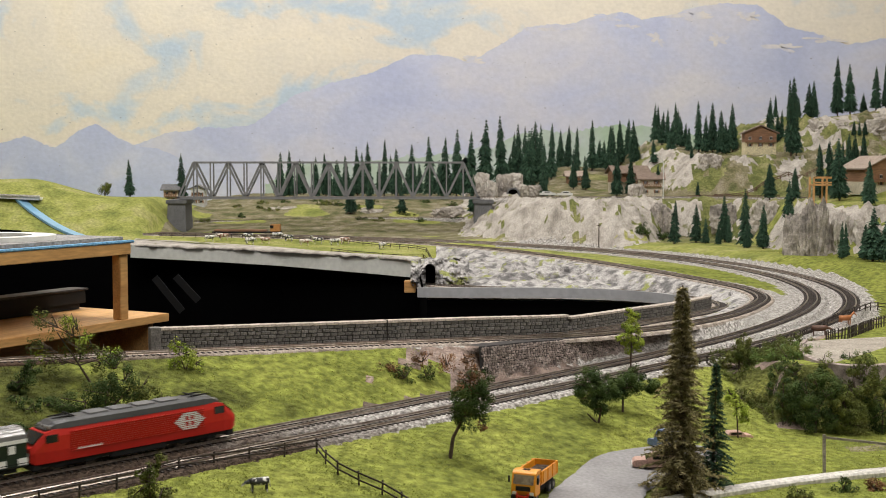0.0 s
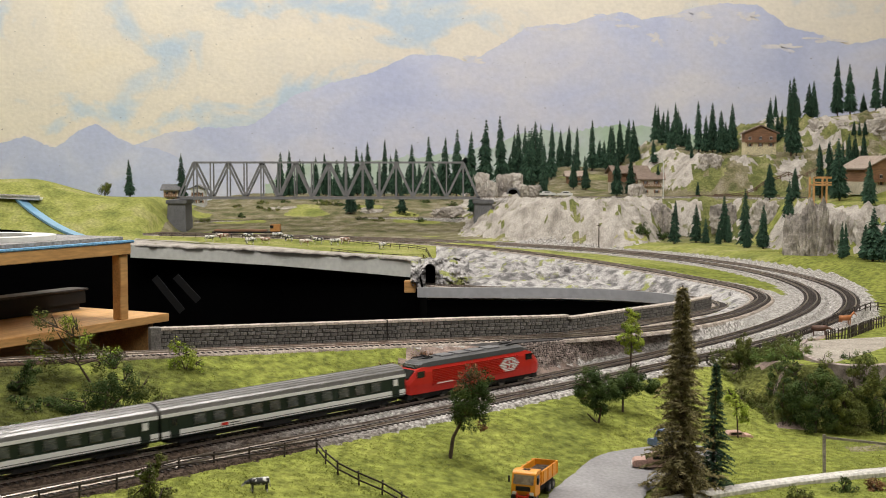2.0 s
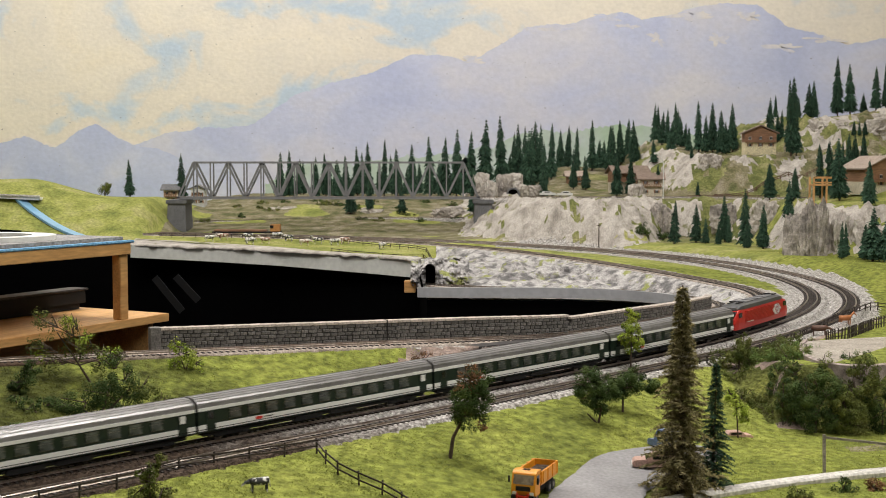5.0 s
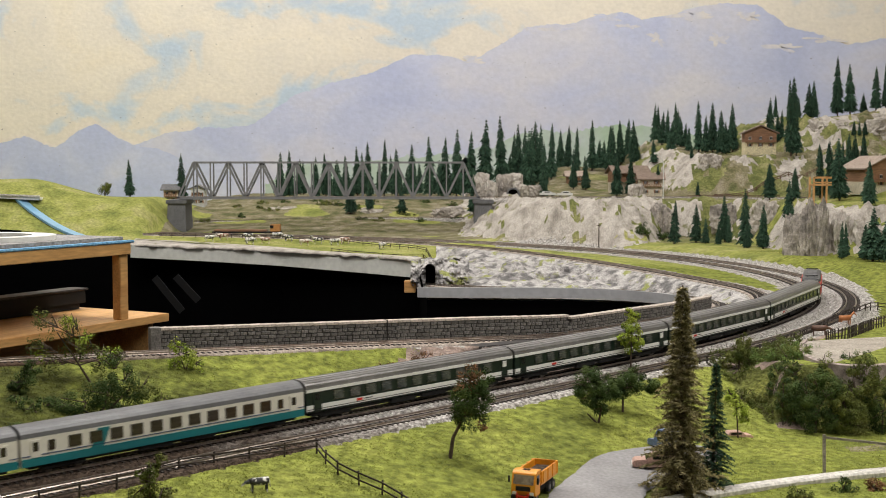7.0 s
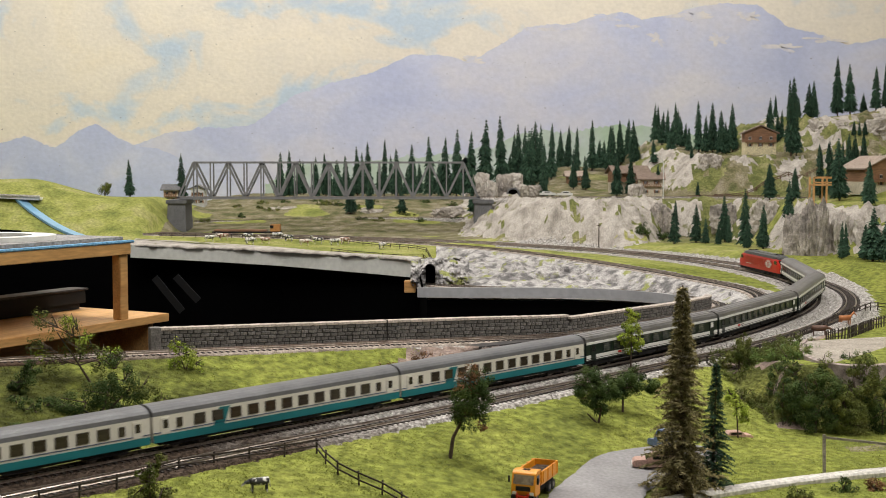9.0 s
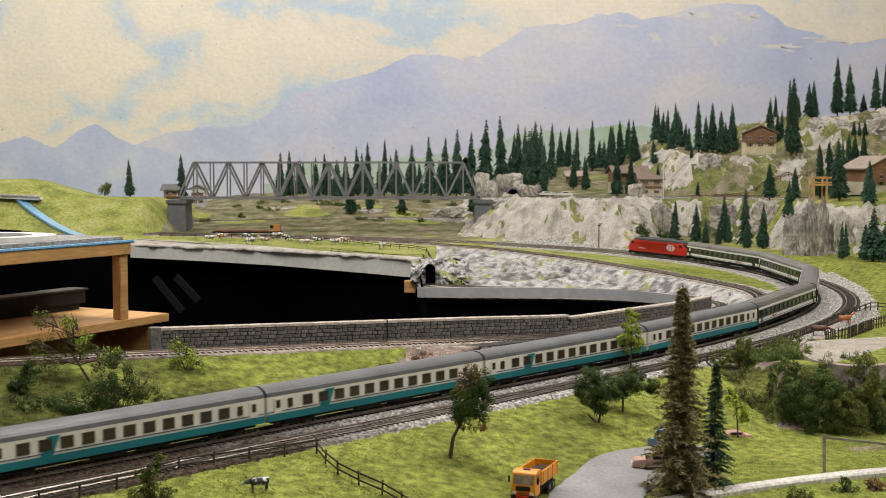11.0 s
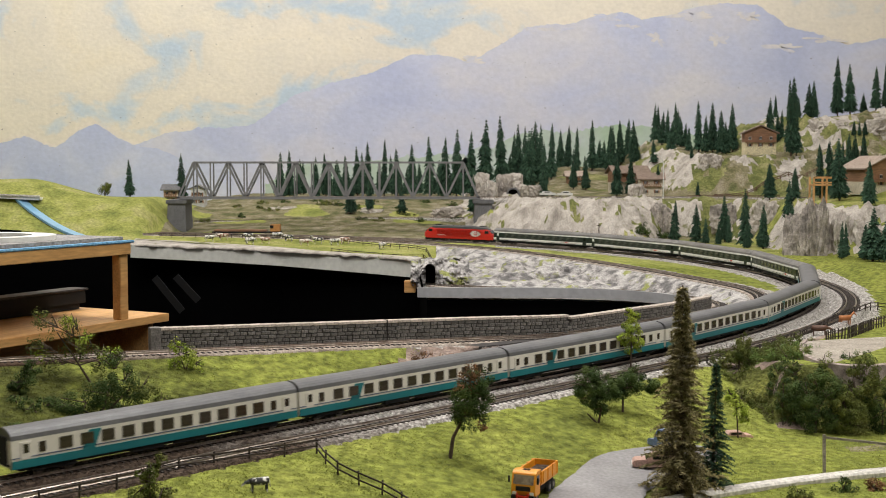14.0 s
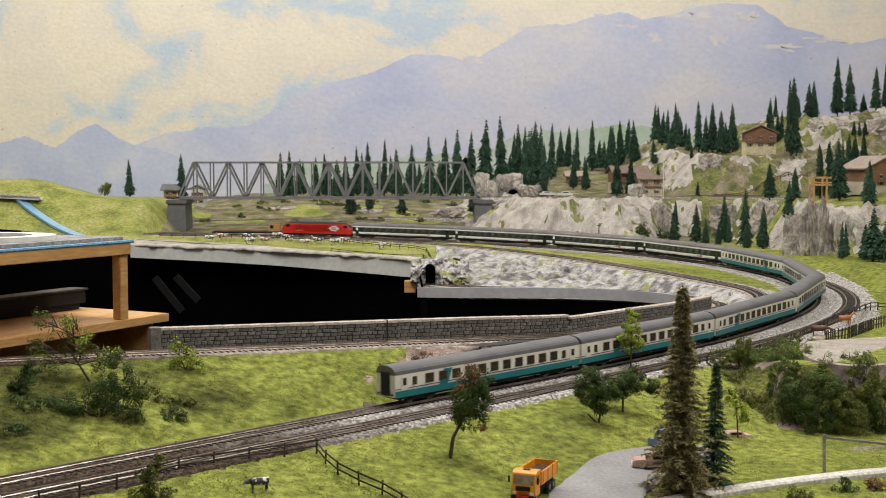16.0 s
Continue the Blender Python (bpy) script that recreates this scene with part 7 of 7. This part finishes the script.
def animal(name, label, cat, m, coat, size, neck_up, group):
    """A standing or grazing beast, nose towards +x; size is its length."""
    root = empty(name, label, cat, m, group=group)
    k = size

    def tube(points, n=9):
        secs = []
        for x, z, ry, rz in points:
            secs.append([(x * k, math.cos(2 * math.pi * i / n) * ry * k, (z + math.sin(2 * math.pi * i / n) * rz) * k) for i in range(n)])
        return loft(secs)
    part("body", tube([(-0.45, 0.48, 0.05, 0.07), (-0.42, 0.47, 0.13, 0.15), (-0.2, 0.44, 0.16, 0.17), (0.1, 0.44, 0.16, 0.17), (0.32, 0.48, 0.12, 0.15), (0.42, 0.50, 0.06, 0.09)]), coat, root, smooth=True)
    if neck_up:
        part("head", tube([(0.34, 0.50, 0.07, 0.11), (0.50, 0.66, 0.06, 0.08), (0.60, 0.76, 0.055, 0.07), (0.70, 0.68, 0.045, 0.05), (0.80, 0.58, 0.035, 0.04)]), coat, root, smooth=True)
    else:
        part("head", tube([(0.36, 0.48, 0.08, 0.11), (0.50, 0.46, 0.07, 0.08), (0.58, 0.44, 0.06, 0.075), (0.70, 0.36, 0.045, 0.05), (0.75, 0.32, 0.04, 0.04)]), coat, root, smooth=True)
    for x in (-0.34, 0.28):
        for y in (-0.09, 0.09):
            bm = bmesh.new()
            rod(bm, (x * k, y * k, 0.36 * k), (x * k, y * k, 0.0), 0.045 * k, 0.025 * k, seg=6)
            part("leg", bm, coat, root)
    bm = bmesh.new()
    rod(bm, (-0.45 * k, 0, 0.5 * k), (-0.50 * k, 0, 0.18 * k), 0.018 * k, 0.012 * k, seg=5)
    part("tail", bm, coat, root)
    return root


def rail_fence(label, pts, height, rails, step, mat, thick=0.0011, picket=False, lean=3.0, seed=1):
    """Posts with rails between waypoints; pickets where asked."""
    rng = random.Random(seed)
    root = empty("fence", label, "fence")
    p = np.array([(x, y, 0) for x, y in pts], float)
    total = along(p, 0)[2]
    n = max(2, int(total / step))
    places = []
    for i in range(n + 1):
        q, g, _ = along(p, i / n)
        z = ground_z(q[0], q[1])
        places.append(Vector((q[0], q[1], z)))
        bm = bmesh.new()
        top = Vector((q[0] + rng.uniform(-1, 1) * height * lean / 60, q[1], z + height))
        beam(bm, (q[0], q[1], z - 0.004), top, thick * 1.5)
        part("picket" if picket else "post", bm, mat, root)
    for a, b in zip(places, places[1:]):
        for r in rails:
            bm = bmesh.new()
            beam(bm, a + Vector((0, -thick, r * height + rng.uniform(-0.0004, 0.0004))), b + Vector((0, -thick, r * height + rng.uniform(-0.0004, 0.0004))), thick * 0.8, thick * 1.3)
            part("rail", bm, mat, root)
    return root


def build_small_things():
    # grey yard
    rng = random.Random(3)
    n = len(ROAD)
    zs = [ground_z(x, y) + 0.0025 for x, y in ROAD]
    cx, cy = sum(p[0] for p in ROAD) / n, sum(p[1] for p in ROAD) / n
    bm = bmesh.new()
    fine = spline([(x, y, z) for (x, y), z in zip(ROAD, zs)] + [(ROAD[0][0], ROAD[0][1], zs[0])], 0.008)
    ring = [bm.verts.new((p[0] + rng.uniform(-0.0012, 0.0012), p[1], p[2])) for p in fine[:-1]]
    mid = [bm.verts.new((cx + (p[0] - cx) * 0.6, cy + (p[1] - cy) * 0.6, ground_z(cx + (p[0] - cx) * 0.6, cy + (p[1] - cy) * 0.6) + 0.0035)) for p in fine[:-1]]
    c = bm.verts.new((cx, cy, ground_z(cx, cy) + 0.0035))
    k = len(ring)
    for i in range(k):
        bm.faces.new((ring[i], ring[(i + 1) % k], mid[(i + 1) % k], mid[i]))
        bm.faces.new((mid[i], mid[(i + 1) % k], c))
    tagged(part("yard", bm, ASPHALT), "grey paved yard in the meadow", "road", kind="structure")
    dump_truck(pose(0.086, 1.148, ground_z(0.086, 1.148) + 0.0025, 0, 0, 247) @ Matrix.Scale(0.84, 4))
    car("salmon pink car parked on the grey yard", pose(0.219, 1.25, ground_z(0.219, 1.25) + 0.0035, 0, 0, 172), SALMON)
    car("blue van parked at the end of the yard", pose(0.238, 1.300, ground_z(0.238, 1.300) + 0.0035, 0, 0, 110), BLUE_CAR, 1.45)
    car("reddish car half hidden behind the spruces", pose(0.335, 1.40, ground_z(0.335, 1.40) - 0.0075, 0, 0, 10) @ Matrix.Scale(0.7, 4), SALMON)
    car("white car parked by the upper track", pose(0.335, 3.96, ground_z(0.335, 3.96) + 0.002, 0, 0, 5), CAR_WHITE)
    car("silver car with violet roof by the upper track", pose(0.388, 3.96, ground_z(0.388, 3.96) + 0.002, 0, 0, 175), COACH_GREY)
    # animals
    animal("cow", "black and white cow grazing in the near meadow", "cow", pose(-0.161, 1.068, ground_z(-0.161, 1.068), 0, 0, 205), COW_PIED, 0.021, False, "cows")
    spots = [(-0.642, 3.412, 10), (-0.615, 3.472, 200), (-0.546, 3.475, 170), (-0.519, 3.33, 40), (-0.483, 3.364, 190), (-0.467, 3.49, 20), (-0.43, 3.45, 160), (-0.371, 3.324, 15), (-0.343, 3.40, 185), (-0.293, 3.36, 0), (-0.27, 3.40, 175), (-0.159, 3.25, 60)]
    for i, (x, y, a) in enumerate(spots):
        red = i % 3 == 1
        animal("cow", "red and white cow on the far pasture" if red else "black and white cow on the far pasture", "cow", pose(x, y, ground_z(x, y), 0, 0, a), COW_RED if red else COW_PIED, 0.030, i % 4 == 0, "cows")
    animal("horse", "dark brown horse grazing by the fence", "horse", pose(0.565, 1.848, ground_z(0.565, 1.848), 0, 0, -15), HORSE_BROWN, 0.026, False, "horses")
    animal("horse", "chestnut horse standing by the fence", "horse", pose(0.646, 1.98, ground_z(0.646, 1.98), 0, 0, 20), HORSE_RED, 0.026, True, "horses")
    # fences
    rail_fence("dark brown rail fence between the track and the meadow", [(-0.33, 1.0), (-0.282, 1.044), (-0.237, 1.104), (-0.196, 1.132), (-0.144, 1.16), (-0.121, 1.176)], 0.0135, (0.45, 0.85), 0.032, FENCE_BROWN)
    rail_fence("dark brown rail fence crossing the meadow", [(-0.121, 1.172), (-0.103, 1.132), (-0.079, 1.112), (-0.058, 1.1), (-0.03, 1.07), (0.0, 1.04)], 0.0135, (0.4, 0.85), 0.026, FENCE_BROWN, seed=2)
    rail_fence("broken dark fence beside the outer track", [(0.337, 1.612), (0.383, 1.648), (0.414, 1.68), (0.458, 1.732), (0.508, 1.796), (0.566, 1.88), (0.64, 2.004), (0.70, 2.10)], 0.013, (0.5, 0.9), 0.013, FENCE_BROWN, lean=14, seed=3)
    rail_fence("dark picket fence above the gravel road", [(0.545, 1.752), (0.562, 1.765), (0.583, 1.772), (0.644, 1.844), (0.668, 1.856), (0.74, 1.87)], 0.017, (0.35, 0.8), 0.0052, FENCE_BROWN, 0.0010, True, 4, 4)
    rail_fence("brown rail fence on the grass behind the horses", [(0.69, 2.072), (0.768, 2.2), (0.84, 2.26)], 0.015, (0.5, 0.9), 0.035, FENCE_BROWN, seed=5)
    rail_fence("low brown fence along the back of the pasture", [(-0.80, 3.50), (-0.6, 3.50), (-0.42, 3.465), (-0.25, 3.40), (-0.12, 3.29), (-0.02, 3.19)], 0.012, (0.5, 0.9), 0.033, FENCE_BROWN, seed=6)
    rail_fence("low brown fence along the front of the pasture", [(-0.28, 3.10), (-0.2, 3.03), (-0.10, 2.95), (-0.045, 2.98), (-0.01, 3.06)], 0.012, (0.5, 0.9), 0.028, FENCE_BROWN, seed=7)
    rail_fence("grey weathered post fence in the near meadow", [(0.389, 1.248), (0.47, 1.20), (0.55, 1.16)], 0.040, (0.93,), 0.09, FENCE_GREY, 0.0018, seed=8)
    rail_fence("grey weathered fence stub at the meadow edge", [(0.020, 1.035), (0.045, 1.03)], 0.028, (0.75,), 0.024, FENCE_GREY, 0.003, seed=9)
    rail_fence("brown rail fence climbing the rocky terrace path", [(0.86, 3.93), (0.93, 3.97), (1.0, 3.99), (1.06, 4.02), (1.14, 4.05), (1.22, 4.06)], 0.013, (0.45, 0.9), 0.03, FENCE_RED, 0.0018, seed=10)
    rail_fence("brown rail fence below the chalet terrace", [(0.78, 3.95), (0.86, 3.92), (0.95, 3.90), (1.05, 3.88)], 0.011, (0.5, 0.9), 0.03, FENCE_RED, 0.0016, seed=11)
    portal = empty("rock_portal", "small grey stone tunnel portal at the upper track", "tunnel portal", pose(0.222, 3.935, 0.166))
    arch = [(0.016 * math.cos(math.pi * k / 12), 0.012 + 0.016 * math.sin(math.pi * k / 12)) for k in range(13)]
    outer = [(0.021 * math.cos(math.pi * k / 12), 0.012 + 0.021 * math.sin(math.pi * k / 12)) for k in range(13)]
    rim = [(0.016, 0.0)] + arch + [(-0.016, 0.0), (-0.021, 0.0)] + outer[::-1] + [(0.021, 0.0)]
    part("arch_ring", loft([[(x, y, z) for x, z in rim] for y in (-0.004, 0.004)]), PIER_GREY, portal)
    bore = [(0.016, 0.0)] + arch + [(-0.016, 0.0)]
    # Black plug fills the arch, painting the shade inside.
    part("bore", loft([[(x, y, z) for x, z in bore] for y in (-0.001, 0.03)]), CLOTH_AND_DARK, portal, "black plug painted as the dark of the tunnel bore")
    # pale kerb in the near meadow
    kerb = [(0.10, 1.04), (0.16, 1.10), (0.213, 1.143), (0.30, 1.187), (0.38, 1.218), (0.453, 1.243), (0.60, 1.29)]
    line = spline([(x, y, ground_z(x, y)) for x, y in kerb])
    ob = sweep("kerb", line, [(-0.009, -0.01), (-0.009, 0.004), (-0.007, 0.006), (0.005, 0.006), (0.006, 0.005), (0.006, -0.01)], EDGE_PALE, None)
    tagged(ob, "pale rounded kerb strip at the edge of the meadow", "kerb", kind="structure")
    # ledge wall and gravel road on the bluff
    led = spline([(0.50, 1.70, 0.0), (0.482, 1.655, 0.0), (0.462, 1.575, 0.0), (0.462, 1.515, 0.0), (0.482, 1.480, 0.0), (0.515, 1.478, 0.0), (0.56, 1.495, 0.0), (0.65, 1.50, 0.0)])
    ob = sweep("ledge_wall", led, [(-0.003, -0.02), (-0.003, 0.023), (0.003, 0.024), (0.003, -0.02)], RUBBLE, None)
    tagged(ob, "low grey rubble wall curving round the gravel road", "stone wall", kind="structure")
    bm = bmesh.new()
    inner = side(led, 0.0025)
    vs = [bm.verts.new((p[0], p[1], 0.0215)) for p in inner] + [bm.verts.new(p) for p in ((0.75, 1.50, 0.0215), (0.75, 1.70, 0.0215), (0.62, 1.74, 0.0215))]
    bm.faces.new(vs)
    bmesh.ops.triangulate(bm, faces=bm.faces)
    tagged(part("gravel_road", bm, GRAVEL_PALE), "pale gravel road on the bluff", "road", kind="structure")
    # hillside stream and grey slab road at the unfinished end
    c0 = [(-1.235, 3.64), (-1.205, 3.615), (-1.165, 3.585), (-1.107, 3.544), (-1.05, 3.505), (-1.0, 3.47)]
    for name, width, mat, label in (("stream", 0.021, STREAM, "bright blue painted stream running down the grassy hill"),):
        line = spline([(x, y, 0) for x, y in c0])
        line[:, 2] = [ground_z(p[0], p[1]) for p in line]
        ob = sweep(name, line, [(-width, -0.004), (-width, 0.003), (width, 0.003), (width, -0.004)], mat, None)
        tagged(ob, label, "stream", kind="structure")
    z = ground_z(-1.26, 3.64)
    slab = empty("road_slab", "unfinished grey road slab crossing the stream", "road slab", pose(-1.33, 3.655, z + 0.006, 0, 3, 6))
    part("slab", boxes((-0.40, 0.15, -0.05, 0.05, -0.004, 0.004), bevel=0.001), COACH_GREY, slab)
    part("kerb", boxes((-0.40, 0.15, -0.054, -0.047, 0.004, 0.010), bevel=0.001), EDGE_PALE, slab)
    # ring road base lying on the shelf top
    bm = bmesh.new()
    seg = 40
    for r0, r1, z0, z1 in ((0.055, 0.085, 0.0, 0.006),):
        rings = [[(r * math.cos(2 * math.pi * i / seg), r * 0.9 * math.sin(2 * math.pi * i / seg), z) for i in range(seg)] for r, z in ((r0, z0), (r0, z1), (r1, z1), (r1, z0))]
        vs = [[bm.verts.new(p) for p in r] for r in rings]
        for a in range(4):
            b = (a + 1) % 4
            for i in range(seg):
                j = (i + 1) % seg
                bm.faces.new((vs[a][i], vs[a][j], vs[b][j], vs[b][i]))
    bmesh.ops.recalc_face_normals(bm, faces=bm.faces)
    ring = part("road_ring", bm, COACH_GREY)
    ring.matrix_basis = pose(-0.575, 1.56, 0.1692)
    tagged(ring, "grey cardboard road ring lying on the shelf top", "road model")
    # black plastic straps hanging in the opening
    for a, b in (((-0.635, 2.72, 0.02), (-0.575, 2.72, -0.055)), ((-0.595, 2.75, 0.02), (-0.545, 2.75, -0.035))):
        bm = bmesh.new()
        beam(bm, a, b, 0.002, 0.016)
        tagged(part("plastic_strap", bm, STRAP), "black plastic strap hanging in the dark opening", "strap", group="straps")
    ob = part("wood_corner", boxes((-0.03, 0.03, -0.02, 0.02, 0, 0.008), bevel=0.003), EDGE_PALE)
    ob.matrix_basis = pose(-0.395, 1.005, ground_z(-0.395, 1.005) - 0.001, 0, 0, 35)
    tagged(ob, "pale rounded board corner beside the track", "board")
    pole = empty("mast", "thin grey mast at the unfinished end of the layout", "mast", pose(-0.563, 1.56, 0.1692))
    bm = bmesh.new()
    rod(bm, (0, 0, 0), (0, 0, 0.118), 0.0014, 0.001)
    part("pole", bm, COACH_GREY, pole)
    part("lamp_head", boxes((-0.004, 0.001, -0.002, 0.002, 0.116, 0.121), bevel=0.0008), UNDER, pole)
    tagged(part("wood_block", boxes((-0.088, -0.062, 2.80, 2.84, -0.022, 0.004), bevel=0.001), WOOD), "pine block under the edge of the deck", "wood block")


build_houses()
build_small_things()


motions()
